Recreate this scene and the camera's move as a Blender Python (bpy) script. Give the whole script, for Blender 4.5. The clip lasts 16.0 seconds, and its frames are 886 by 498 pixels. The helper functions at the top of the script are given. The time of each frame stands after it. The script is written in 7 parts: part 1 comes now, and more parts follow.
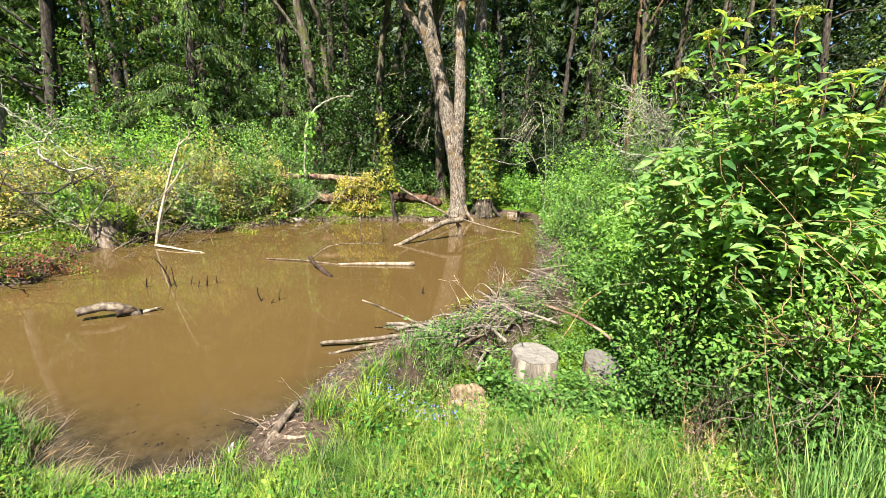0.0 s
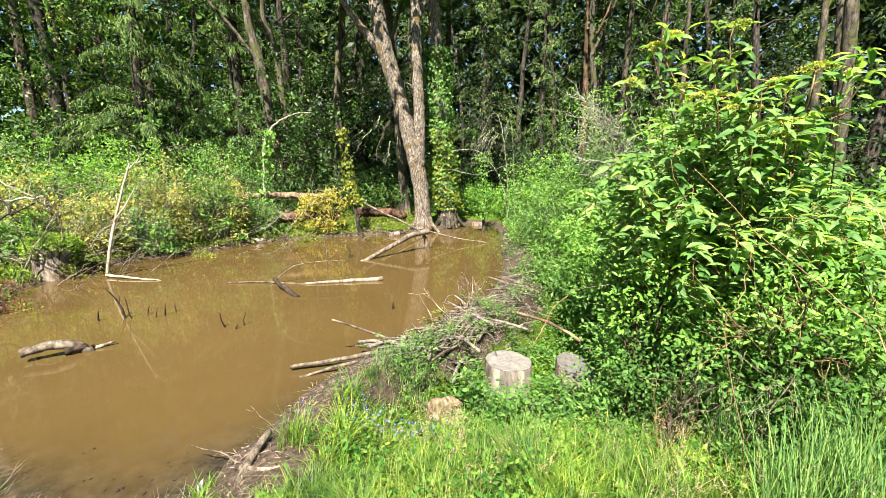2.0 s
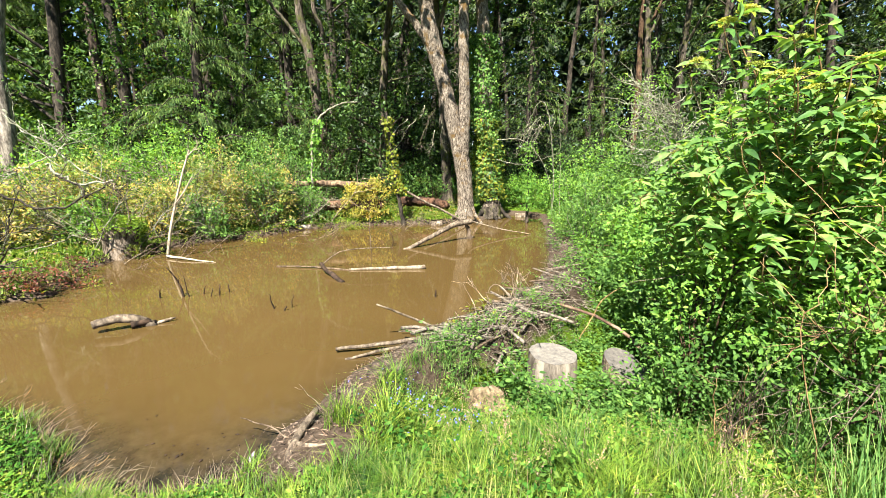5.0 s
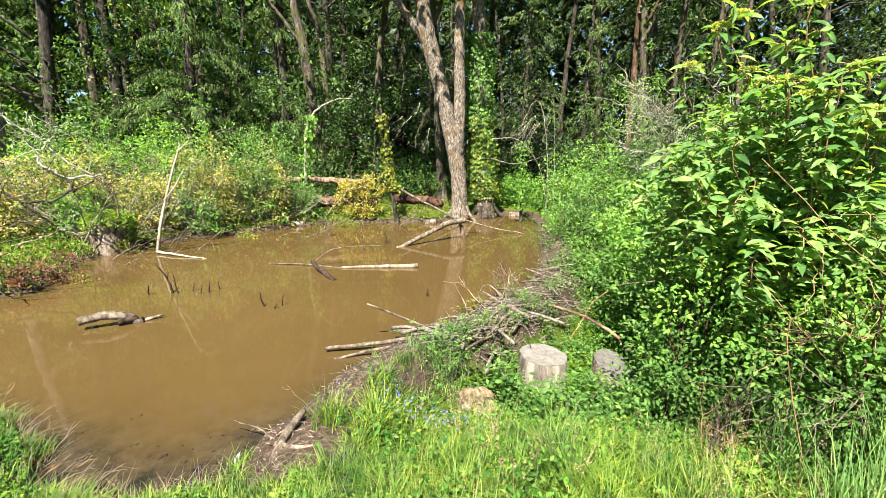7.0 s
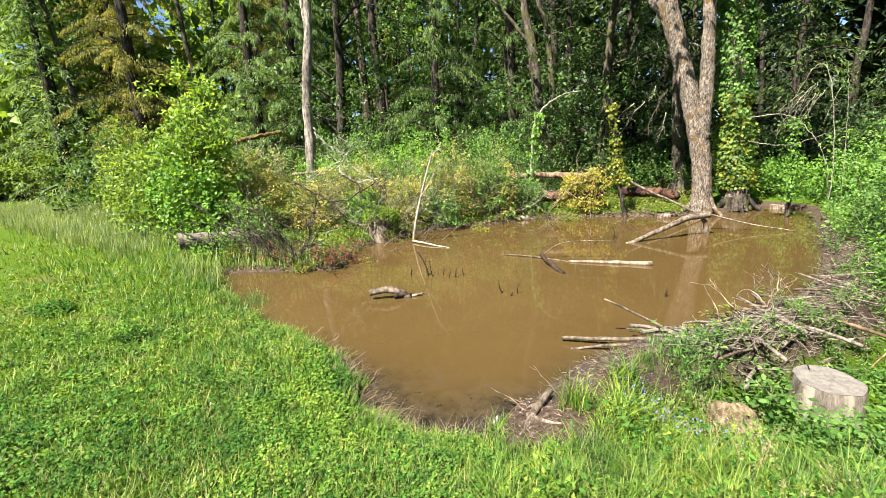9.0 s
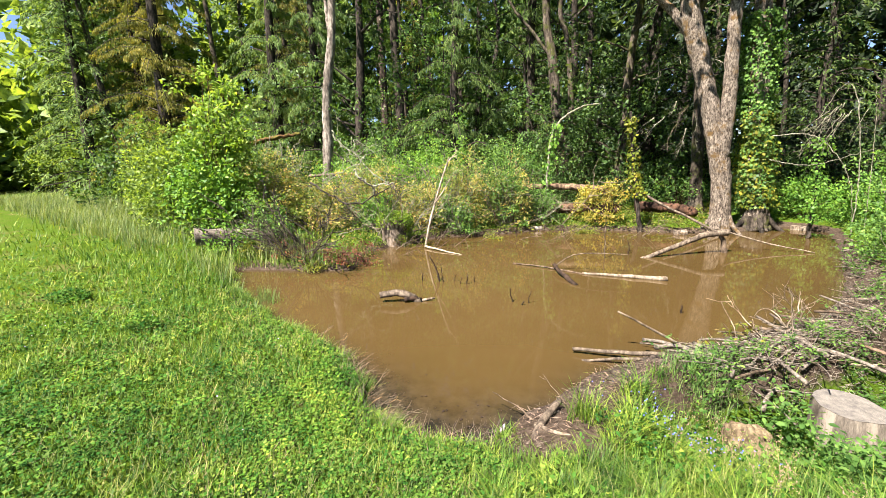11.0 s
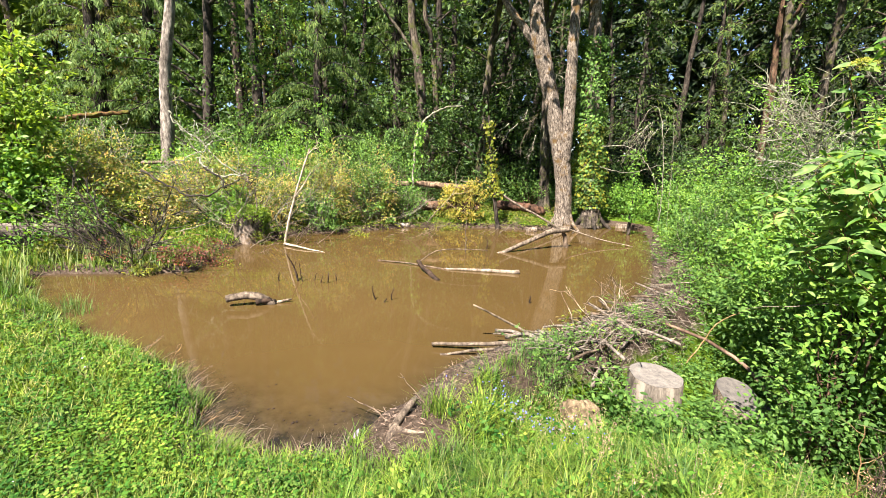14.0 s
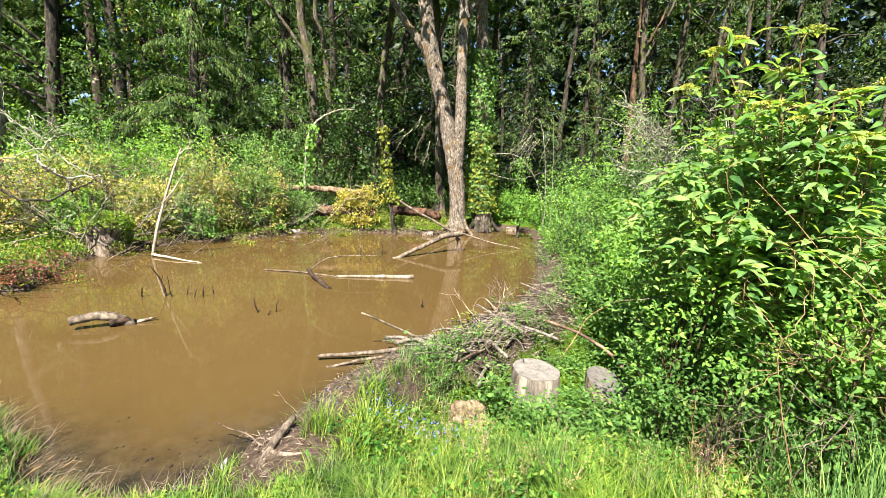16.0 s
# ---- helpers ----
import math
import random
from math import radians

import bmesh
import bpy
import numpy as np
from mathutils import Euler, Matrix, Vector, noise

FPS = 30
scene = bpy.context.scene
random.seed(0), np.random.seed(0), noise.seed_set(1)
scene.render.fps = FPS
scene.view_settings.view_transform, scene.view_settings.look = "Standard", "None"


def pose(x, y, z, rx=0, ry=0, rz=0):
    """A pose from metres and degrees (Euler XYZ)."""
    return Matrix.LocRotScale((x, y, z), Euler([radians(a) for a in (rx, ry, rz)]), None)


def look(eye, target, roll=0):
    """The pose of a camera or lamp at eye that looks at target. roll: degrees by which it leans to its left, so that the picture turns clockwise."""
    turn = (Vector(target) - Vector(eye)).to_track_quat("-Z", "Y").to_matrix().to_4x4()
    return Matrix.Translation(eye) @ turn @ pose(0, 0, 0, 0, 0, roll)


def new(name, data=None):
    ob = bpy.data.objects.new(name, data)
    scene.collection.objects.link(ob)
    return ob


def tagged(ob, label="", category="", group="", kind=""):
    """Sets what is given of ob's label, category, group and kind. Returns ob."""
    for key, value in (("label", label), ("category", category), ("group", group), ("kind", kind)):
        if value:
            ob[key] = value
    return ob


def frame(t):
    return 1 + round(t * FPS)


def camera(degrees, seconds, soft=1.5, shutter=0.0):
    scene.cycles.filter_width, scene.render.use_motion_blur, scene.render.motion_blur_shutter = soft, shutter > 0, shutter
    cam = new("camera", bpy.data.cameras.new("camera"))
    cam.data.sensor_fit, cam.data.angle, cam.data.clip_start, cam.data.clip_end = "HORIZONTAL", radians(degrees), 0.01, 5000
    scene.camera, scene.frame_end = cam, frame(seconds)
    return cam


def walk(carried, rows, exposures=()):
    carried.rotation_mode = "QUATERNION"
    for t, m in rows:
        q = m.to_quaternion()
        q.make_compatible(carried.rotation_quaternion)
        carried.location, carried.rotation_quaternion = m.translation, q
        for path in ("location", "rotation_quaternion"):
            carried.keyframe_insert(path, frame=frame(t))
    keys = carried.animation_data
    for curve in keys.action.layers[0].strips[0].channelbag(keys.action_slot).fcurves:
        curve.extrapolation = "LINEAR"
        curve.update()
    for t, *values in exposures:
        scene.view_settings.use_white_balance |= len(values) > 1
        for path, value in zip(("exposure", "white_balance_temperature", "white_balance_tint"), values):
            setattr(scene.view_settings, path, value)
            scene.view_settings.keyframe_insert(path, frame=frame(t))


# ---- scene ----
cam = camera(91.0, 16.0, soft=0.5)
PATH = [
    (0, (0.037, -0.051, 1.925), (0.046, 1.902, 1.496), 2.4),
    (0.5, (0.032, -0.044, 1.926), (0.178, 1.91, 1.525), 1.5),
    (1, (0.035, -0.057, 1.94), (0.193, 1.9, 1.559), 0.8),
    (1.5, (0.034, -0.058, 1.941), (0.197, 1.9, 1.564), 0.3),
    (2, (0.022, -0.048, 1.941), (0.183, 1.909, 1.566), 0.1),
    (2.5, (0.007, -0.028, 1.939), (0.147, 1.932, 1.568), 0.1),
    (3, (0.015, -0.015, 1.932), (0.12, 1.949, 1.565), 0.1),
    (3.5, (0.024, 0.002, 1.92), (0.107, 1.965, 1.548), 0.1),
    (4, (0.016, 0.007, 1.912), (0.096, 1.967, 1.526), 0.3),
    (4.5, (-0.001, 0.0, 1.905), (0.033, 1.958, 1.499), 0.4),
    (4.7, (-0.032, -0.01, 1.894), (-0.055, 1.947, 1.484), 0.4),
    (7, (-0.003, 0.015, 1.915), (0.001, 1.97, 1.49), 1.3),
    (7.5, (-0.032, -0.018, 1.926), (-0.139, 1.932, 1.496), 0.6),
    (8, (-0.104, -0.091, 1.941), (-0.579, 1.802, 1.503), -1.6),
    (8.5, (-0.168, -0.182, 1.955), (-0.915, 1.621, 1.515), -3.1),
    (9, (-0.206, -0.251, 1.97), (-1.123, 1.471, 1.529), -2.9),
    (9.5, (-0.226, -0.29, 1.983), (-1.17, 1.417, 1.544), -2.2),
    (11.8, (-0.227, -0.226, 1.897), (-1.182, 1.487, 1.505), 0.2),
    (12, (-0.225, -0.226, 1.914), (-1.145, 1.504, 1.513), 0.3),
    (12.5, (-0.195, -0.174, 1.903), (-0.966, 1.625, 1.491), 1.0),
    (13, (-0.177, -0.124, 1.9), (-0.747, 1.749, 1.489), 1.8),
    (13.5, (-0.162, -0.088, 1.895), (-0.638, 1.81, 1.486), 2.0),
    (14, (-0.153, -0.076, 1.892), (-0.574, 1.836, 1.485), 2.2),
    (14.5, (-0.122, -0.048, 1.891), (-0.474, 1.879, 1.487), 2.4),
    (15, (-0.069, -0.022, 1.889), (-0.277, 1.929, 1.498), 3.0),
    (15.5, (-0.041, -0.019, 1.903), (-0.119, 1.943, 1.524), 3.4),
    (16, (-0.003, -0.006, 1.899), (0.015, 1.96, 1.535), 3.3),
]
# the phone's own exposure and white balance drift a little as it turns
EXPOSURE = (
    (0, 2.37, 6400, 11), (1, 2.48, 6400, 10), (4.5, 2.47, 6400, 10), (7, 2.44, 6400, 11), (8, 2.41, 6450, 14), (9, 2.32, 6400, 13),
    (9.5, 2.31, 6400, 13), (12, 2.32, 6550, 21), (13, 2.34, 6600, 22), (14, 2.38, 6500, 18), (15, 2.45, 6400, 15), (16, 2.47, 6400, 13),
)
walk(cam, [(t, look(eye, target, roll)) for t, eye, target, roll in PATH], EXPOSURE)

# ---- daylight: clear sky, sun behind the camera and to its left ----
SUN = Vector((-0.26, -0.83, 1.2)).normalized()
world = bpy.data.worlds.new("sky")
scene.world = world
world.use_nodes = True
sky = world.node_tree.nodes.new("ShaderNodeTexSky")
sky.sky_type, sky.sun_disc = "NISHITA", False
sky.dust_density, sky.ozone_density, sky.air_density = 0.2, 4.0, 0.9
sky.sun_elevation = math.asin(SUN.z)
sky.sun_rotation = math.atan2(SUN.x, SUN.y)
world.node_tree.links.new(sky.outputs[0], world.node_tree.nodes["Background"].inputs[0])
world.node_tree.nodes["Background"].inputs[1].default_value = 0.039
sun = new("sun", bpy.data.lights.new("sun", "SUN"))
sun.data.energy, sun.data.angle, sun.data.color = 5.0, radians(0.6), (1.0, 0.95, 0.85)
sun.matrix_world = look(SUN * 50, (0, 0, 0))

rng = np.random.default_rng(7)


# ---- materials ----
def node_material(name):
    m = bpy.data.materials.new(name)
    m.use_nodes = True
    nt = m.node_tree
    return m, nt, nt.nodes["Principled BSDF"], nt.links


def ramp(nt, source, stops):
    n = nt.nodes.new("ShaderNodeValToRGB")
    while len(n.color_ramp.elements) < len(stops):
        n.color_ramp.elements.new(0.5)
    for e, (p, c) in zip(n.color_ramp.elements, stops):
        e.position, e.color = p, (*c, 1)
    nt.links.new(source, n.inputs[0])
    return n.outputs[0]


def noise_node(nt, scale, detail=6.0, rough=0.6, stretch=None):
    co = nt.nodes.new("ShaderNodeTexCoord")
    n = nt.nodes.new("ShaderNodeTexNoise")
    n.inputs["Scale"].default_value, n.inputs["Detail"].default_value, n.inputs["Roughness"].default_value = scale, detail, rough
    if stretch:
        mp = nt.nodes.new("ShaderNodeMapping")
        mp.inputs["Scale"].default_value = stretch
        nt.links.new(co.outputs["Object"], mp.inputs[0])
        nt.links.new(mp.outputs[0], n.inputs[0])
    else:
        nt.links.new(co.outputs["Object"], n.inputs[0])
    return n.outputs[0]


def mix(nt, a, b, fac, how="MIX"):
    n = nt.nodes.new("ShaderNodeMix")
    n.data_type, n.blend_type = "RGBA", how
    for s, v in ((n.inputs[6], a), (n.inputs[7], b)):
        if isinstance(v, tuple):
            s.default_value = (*v, 1)
        else:
            nt.links.new(v, s)
    if isinstance(fac, float):
        n.inputs[0].default_value = fac
    else:
        nt.links.new(fac, n.inputs[0])
    return n.outputs[2]


def bump(nt, bsdf, height, strength, dist):
    b = nt.nodes.new("ShaderNodeBump")
    b.inputs["Strength"].default_value, b.inputs["Distance"].default_value = strength, dist
    nt.links.new(height, b.inputs["Height"])
    nt.links.new(b.outputs[0], bsdf.inputs["Normal"])


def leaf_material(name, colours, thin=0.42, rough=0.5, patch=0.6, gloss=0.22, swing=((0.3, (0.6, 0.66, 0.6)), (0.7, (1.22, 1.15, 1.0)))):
    """Leaves: each takes its own tint, with broader patches of lighter and darker growth; tuft-scale tone also paints
    shaded gaps between clumps; light passes through.
    """
    m, nt, bsdf, links = node_material(name)
    geo = nt.nodes.new("ShaderNodeNewGeometry")
    n = len(colours) - 1
    own = ramp(nt, geo.outputs["Random Per Island"], [(i / n, (1.16 * r, g, 2.2 * b)) for i, (r, g, b) in enumerate(colours)])
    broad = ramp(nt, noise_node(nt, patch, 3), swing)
    # tuft tint varies the growth and paints dark gaps as if shaded
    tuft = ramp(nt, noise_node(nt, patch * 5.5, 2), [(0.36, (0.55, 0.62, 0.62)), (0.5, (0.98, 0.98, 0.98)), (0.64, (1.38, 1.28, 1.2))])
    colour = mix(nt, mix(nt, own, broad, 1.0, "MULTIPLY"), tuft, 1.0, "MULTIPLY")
    links.new(colour, bsdf.inputs["Base Color"])
    bsdf.inputs["Roughness"].default_value = rough
    bsdf.inputs["Specular IOR Level"].default_value = gloss
    tr = nt.nodes.new("ShaderNodeBsdfTranslucent")
    warm = mix(nt, colour, (1.25, 1.15, 0.45), 1.0, "MULTIPLY")
    links.new(warm, tr.inputs[0])
    ms = nt.nodes.new("ShaderNodeMixShader")
    ms.inputs[0].default_value = thin
    links.new(bsdf.outputs[0], ms.inputs[1])
    links.new(tr.outputs[0], ms.inputs[2])
    links.new(ms.outputs[0], nt.nodes["Material Output"].inputs[0])
    return m


def bark_material(name, dark, light, scale=5.0, stretch=(1, 1, 0.4), moss=None, amount=0.5, depth=0.03):
    m, nt, bsdf, links = node_material(name)
    n1 = noise_node(nt, scale, 10, 0.78, (stretch[0], stretch[1], stretch[2] * 0.8))
    n2 = noise_node(nt, scale * 0.22, 6, 0.7, stretch)
    mid = tuple(0.6 * a + 0.4 * b for a, b in zip(dark, light))
    c = ramp(nt, n1, [(0.41, dark), (0.5, mid), (0.59, light)])
    c = mix(nt, c, ramp(nt, n2, [(0.38, (0.55, 0.53, 0.5)), (0.5, (0.9, 0.89, 0.87)), (0.62, (1.18, 1.16, 1.13))]), 1.0, "MULTIPLY")
    if moss:
        f = ramp(nt, noise_node(nt, 3.1, 8, 0.75), [(amount, (0, 0, 0)), (amount + 0.08, (1, 1, 1))])
        c = mix(nt, c, moss, f)
    links.new(c, bsdf.inputs["Base Color"])
    bsdf.inputs["Roughness"].default_value = 0.9
    bsdf.inputs["Specular IOR Level"].default_value = 0.15
    bump(nt, bsdf, n1, 1.0, depth)
    return m


BARK_GREY = bark_material("grey_bark", (0.035, 0.025, 0.017), (0.27, 0.22, 0.17), scale=19, moss=(0.115, 0.07, 0.026), amount=0.55)
BARK_MOSS = bark_material("brown_mossed_bark", (0.035, 0.025, 0.017), (0.285, 0.24, 0.19), scale=27, stretch=(1, 1, 0.5), moss=(0.115, 0.07, 0.024), amount=0.545, depth=0.04)
BARK_PALE = bark_material("pale_bark", (0.075, 0.062, 0.05), (0.33, 0.29, 0.24), scale=12, moss=(0.06, 0.045, 0.034), amount=0.6)
BARK_STUMP = bark_material("weathered_stump", (0.06, 0.05, 0.04), (0.215, 0.186, 0.15), scale=9, stretch=(1, 1, 0.25), depth=0.008)
# brown bark kept dark, the wood's shade included in its colour
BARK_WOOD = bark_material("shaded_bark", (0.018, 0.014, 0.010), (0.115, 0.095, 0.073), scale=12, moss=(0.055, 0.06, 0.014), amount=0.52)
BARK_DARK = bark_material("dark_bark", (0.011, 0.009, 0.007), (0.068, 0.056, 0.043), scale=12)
BARK_BROWN = bark_material("brown_bark", (0.028, 0.016, 0.010), (0.13, 0.08, 0.048), scale=13, moss=(0.06, 0.066, 0.012), amount=0.6)
BARK_FLAKED = bark_material("flaking_bark", (0.014, 0.010, 0.008), (0.07, 0.052, 0.038), scale=9, moss=(0.27, 0.23, 0.18), amount=0.56)
WOOD_PALE = bark_material("bleached_wood", (0.10, 0.076, 0.053), (0.31, 0.255, 0.19), scale=16, stretch=(1, 1, 0.3), depth=0.006)
WOOD_BLEACHED = bark_material("sun_bleached_wood", (0.2, 0.165, 0.115), (0.5, 0.43, 0.32), scale=20, stretch=(1, 1, 0.3), depth=0.005)
WOOD_TAN = bark_material("tan_log", (0.06, 0.04, 0.026), (0.23, 0.16, 0.10), scale=14, depth=0.006)
WOOD_GREY = bark_material("weathered_stick", (0.045, 0.034, 0.025), (0.21, 0.168, 0.122), scale=16, depth=0.006)
WOOD_DAM = bark_material("grey_dam_stick", (0.055, 0.046, 0.037), (0.235, 0.2, 0.16), scale=18, depth=0.006)
WOOD_MID = bark_material("brown_stick", (0.034, 0.024, 0.016), (0.155, 0.115, 0.08), scale=14, depth=0.006)
WOOD_WET = bark_material("wet_wood", (0.010, 0.007, 0.005), (0.055, 0.035, 0.023), scale=14, depth=0.006)
TAN_CANE = bark_material("tan_cane", (0.12, 0.07, 0.03), (0.34, 0.23, 0.11), scale=16, depth=0.004)
WOOD_LITTER = bark_material("broken_litter", (0.06, 0.05, 0.04), (0.30, 0.26, 0.205), scale=7, stretch=(1, 1, 1), depth=0.004)
LICHEN = bark_material("lichened_twig", (0.095, 0.09, 0.06), (0.29, 0.28, 0.2), scale=18, stretch=(1, 1, 1), depth=0.006)
LICHEN_PALE = bark_material("pale_lichen", (0.11, 0.115, 0.075), (0.32, 0.325, 0.235), scale=18, stretch=(1, 1, 1), depth=0.006)
MOSSY = bark_material("mossy_wood", (0.05, 0.028, 0.012), (0.17, 0.095, 0.035), scale=9, moss=(0.09, 0.09, 0.012), amount=0.5)

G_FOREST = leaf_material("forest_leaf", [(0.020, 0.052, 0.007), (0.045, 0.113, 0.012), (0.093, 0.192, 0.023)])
# darker copy of the forest leaf, with the wood's deep shade in its colour
G_SHADED = leaf_material("shaded_forest_leaf", [(0.010, 0.024, 0.005), (0.024, 0.049, 0.010), (0.043, 0.081, 0.017)])
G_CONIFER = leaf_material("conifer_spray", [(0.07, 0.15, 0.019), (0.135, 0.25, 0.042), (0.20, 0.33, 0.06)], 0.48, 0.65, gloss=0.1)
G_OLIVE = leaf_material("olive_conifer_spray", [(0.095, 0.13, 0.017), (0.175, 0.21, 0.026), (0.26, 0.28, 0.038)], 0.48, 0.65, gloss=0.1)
# conifer spray copy with the shade of the middle wood put into its tones
G_CEDAR_SHADED = leaf_material("shaded_cedar_spray", [(0.045, 0.105, 0.016), (0.085, 0.165, 0.024), (0.14, 0.225, 0.034)], 0.45, 0.65, gloss=0.1)
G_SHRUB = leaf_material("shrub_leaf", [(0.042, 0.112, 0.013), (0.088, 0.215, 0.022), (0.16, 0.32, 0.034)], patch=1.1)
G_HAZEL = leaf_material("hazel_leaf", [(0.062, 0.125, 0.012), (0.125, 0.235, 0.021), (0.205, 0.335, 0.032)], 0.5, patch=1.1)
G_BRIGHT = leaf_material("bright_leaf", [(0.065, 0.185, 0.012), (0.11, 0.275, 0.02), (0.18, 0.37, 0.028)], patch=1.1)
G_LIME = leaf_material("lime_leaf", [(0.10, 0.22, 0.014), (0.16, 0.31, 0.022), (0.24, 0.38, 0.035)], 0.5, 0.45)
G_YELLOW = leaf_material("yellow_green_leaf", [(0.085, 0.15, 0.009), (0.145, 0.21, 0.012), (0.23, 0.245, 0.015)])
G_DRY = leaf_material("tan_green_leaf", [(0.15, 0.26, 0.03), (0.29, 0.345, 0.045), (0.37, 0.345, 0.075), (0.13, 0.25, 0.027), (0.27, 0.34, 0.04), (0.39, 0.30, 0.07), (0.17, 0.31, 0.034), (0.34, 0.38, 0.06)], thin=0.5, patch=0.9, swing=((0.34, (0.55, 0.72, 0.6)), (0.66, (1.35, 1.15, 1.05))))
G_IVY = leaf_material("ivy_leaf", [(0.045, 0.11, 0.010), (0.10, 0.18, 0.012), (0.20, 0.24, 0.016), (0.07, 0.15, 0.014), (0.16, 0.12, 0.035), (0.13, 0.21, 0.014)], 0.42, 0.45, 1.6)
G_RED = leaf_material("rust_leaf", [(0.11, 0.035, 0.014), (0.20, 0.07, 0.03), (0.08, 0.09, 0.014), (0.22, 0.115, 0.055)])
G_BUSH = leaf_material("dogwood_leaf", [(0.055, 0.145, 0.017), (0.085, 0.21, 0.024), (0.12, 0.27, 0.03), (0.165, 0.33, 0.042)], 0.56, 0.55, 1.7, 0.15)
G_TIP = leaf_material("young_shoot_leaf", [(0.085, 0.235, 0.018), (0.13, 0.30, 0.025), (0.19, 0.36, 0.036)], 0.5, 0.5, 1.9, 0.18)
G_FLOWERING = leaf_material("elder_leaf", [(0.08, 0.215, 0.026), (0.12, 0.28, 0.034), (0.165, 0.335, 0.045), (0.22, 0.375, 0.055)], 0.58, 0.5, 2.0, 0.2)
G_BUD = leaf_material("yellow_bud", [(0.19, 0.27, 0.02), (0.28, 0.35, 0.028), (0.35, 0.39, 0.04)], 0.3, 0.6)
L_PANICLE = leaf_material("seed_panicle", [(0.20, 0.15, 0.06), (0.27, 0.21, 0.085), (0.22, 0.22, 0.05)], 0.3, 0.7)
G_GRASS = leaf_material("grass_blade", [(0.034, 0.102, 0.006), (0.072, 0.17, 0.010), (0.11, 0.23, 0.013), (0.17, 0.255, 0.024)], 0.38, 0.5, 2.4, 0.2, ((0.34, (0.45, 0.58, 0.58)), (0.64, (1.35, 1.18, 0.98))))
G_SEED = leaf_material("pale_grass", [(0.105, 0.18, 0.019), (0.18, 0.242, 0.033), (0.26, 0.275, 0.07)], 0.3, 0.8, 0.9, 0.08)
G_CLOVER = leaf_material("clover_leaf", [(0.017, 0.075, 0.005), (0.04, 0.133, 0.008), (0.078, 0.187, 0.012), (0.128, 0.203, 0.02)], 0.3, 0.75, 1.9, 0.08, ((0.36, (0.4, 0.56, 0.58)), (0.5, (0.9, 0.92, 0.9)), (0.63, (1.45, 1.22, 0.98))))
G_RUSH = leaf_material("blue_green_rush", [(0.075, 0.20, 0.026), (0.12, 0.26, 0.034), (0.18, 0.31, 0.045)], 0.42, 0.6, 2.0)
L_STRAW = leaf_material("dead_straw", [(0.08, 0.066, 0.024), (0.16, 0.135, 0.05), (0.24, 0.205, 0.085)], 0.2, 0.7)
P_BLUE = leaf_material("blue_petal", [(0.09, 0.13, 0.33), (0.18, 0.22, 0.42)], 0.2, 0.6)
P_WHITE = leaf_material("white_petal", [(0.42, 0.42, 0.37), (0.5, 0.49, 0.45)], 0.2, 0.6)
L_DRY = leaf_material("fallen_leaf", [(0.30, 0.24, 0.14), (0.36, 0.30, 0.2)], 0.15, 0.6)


def ground_material():
    m, nt, bsdf, links = node_material("soil_and_turf")
    fine = noise_node(nt, 26, 8, 0.7)
    soil = ramp(nt, fine, [(0.3, (0.016, 0.011, 0.008)), (0.5, (0.046, 0.033, 0.023)), (0.72, (0.115, 0.087, 0.063))])
    turf = ramp(nt, noise_node(nt, 40, 6, 0.7), [(0.3, (0.022, 0.042, 0.003)), (0.55, (0.048, 0.085, 0.005)), (0.75, (0.085, 0.11, 0.012))])
    turf = mix(nt, turf, (0.13, 0.095, 0.045), ramp(nt, noise_node(nt, 1.7, 8, 0.7), [(0.52, (0, 0, 0)), (0.66, (0.45, 0.45, 0.45))]))
    at = nt.nodes.new("ShaderNodeAttribute")
    at.attribute_name = "turf"
    ad = nt.nodes.new("ShaderNodeMath")
    ad.operation = "MULTIPLY_ADD"
    links.new(noise_node(nt, 3.0, 6, 0.65), ad.inputs[0])
    ad.inputs[1].default_value = 1.2
    ad2 = nt.nodes.new("ShaderNodeMath")
    ad2.operation = "SUBTRACT"
    links.new(at.outputs["Fac"], ad2.inputs[0])
    ad2.inputs[1].default_value = 0.6
    links.new(ad2.outputs[0], ad.inputs[2])
    f = ramp(nt, ad.outputs[0], [(0.42, (0, 0, 0)), (0.58, (1, 1, 1))])
    links.new(mix(nt, soil, turf, f), bsdf.inputs["Base Color"])
    bsdf.inputs["Roughness"].default_value = 0.95
    bsdf.inputs["Specular IOR Level"].default_value = 0.06
    bump(nt, bsdf, fine, 0.8, 0.02)
    return m


def water_material():
    m, nt, bsdf, links = node_material("muddy_water")
    c = ramp(nt, noise_node(nt, 0.5, 4, 0.5), [(0.3, (0.052, 0.0325, 0.0105)), (0.7, (0.064, 0.040, 0.014))])
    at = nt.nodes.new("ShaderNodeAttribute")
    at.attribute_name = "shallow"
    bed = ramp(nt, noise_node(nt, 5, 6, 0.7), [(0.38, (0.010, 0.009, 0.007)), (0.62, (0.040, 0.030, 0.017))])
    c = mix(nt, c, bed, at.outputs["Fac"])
    links.new(c, bsdf.inputs["Base Color"])
    bsdf.inputs["Roughness"].default_value = 0.045
    bsdf.inputs["IOR"].default_value = 1.33
    bump(nt, bsdf, noise_node(nt, 2.2, 3, 0.5, (1, 0.55, 1)), 0.03, 0.02)
    return m


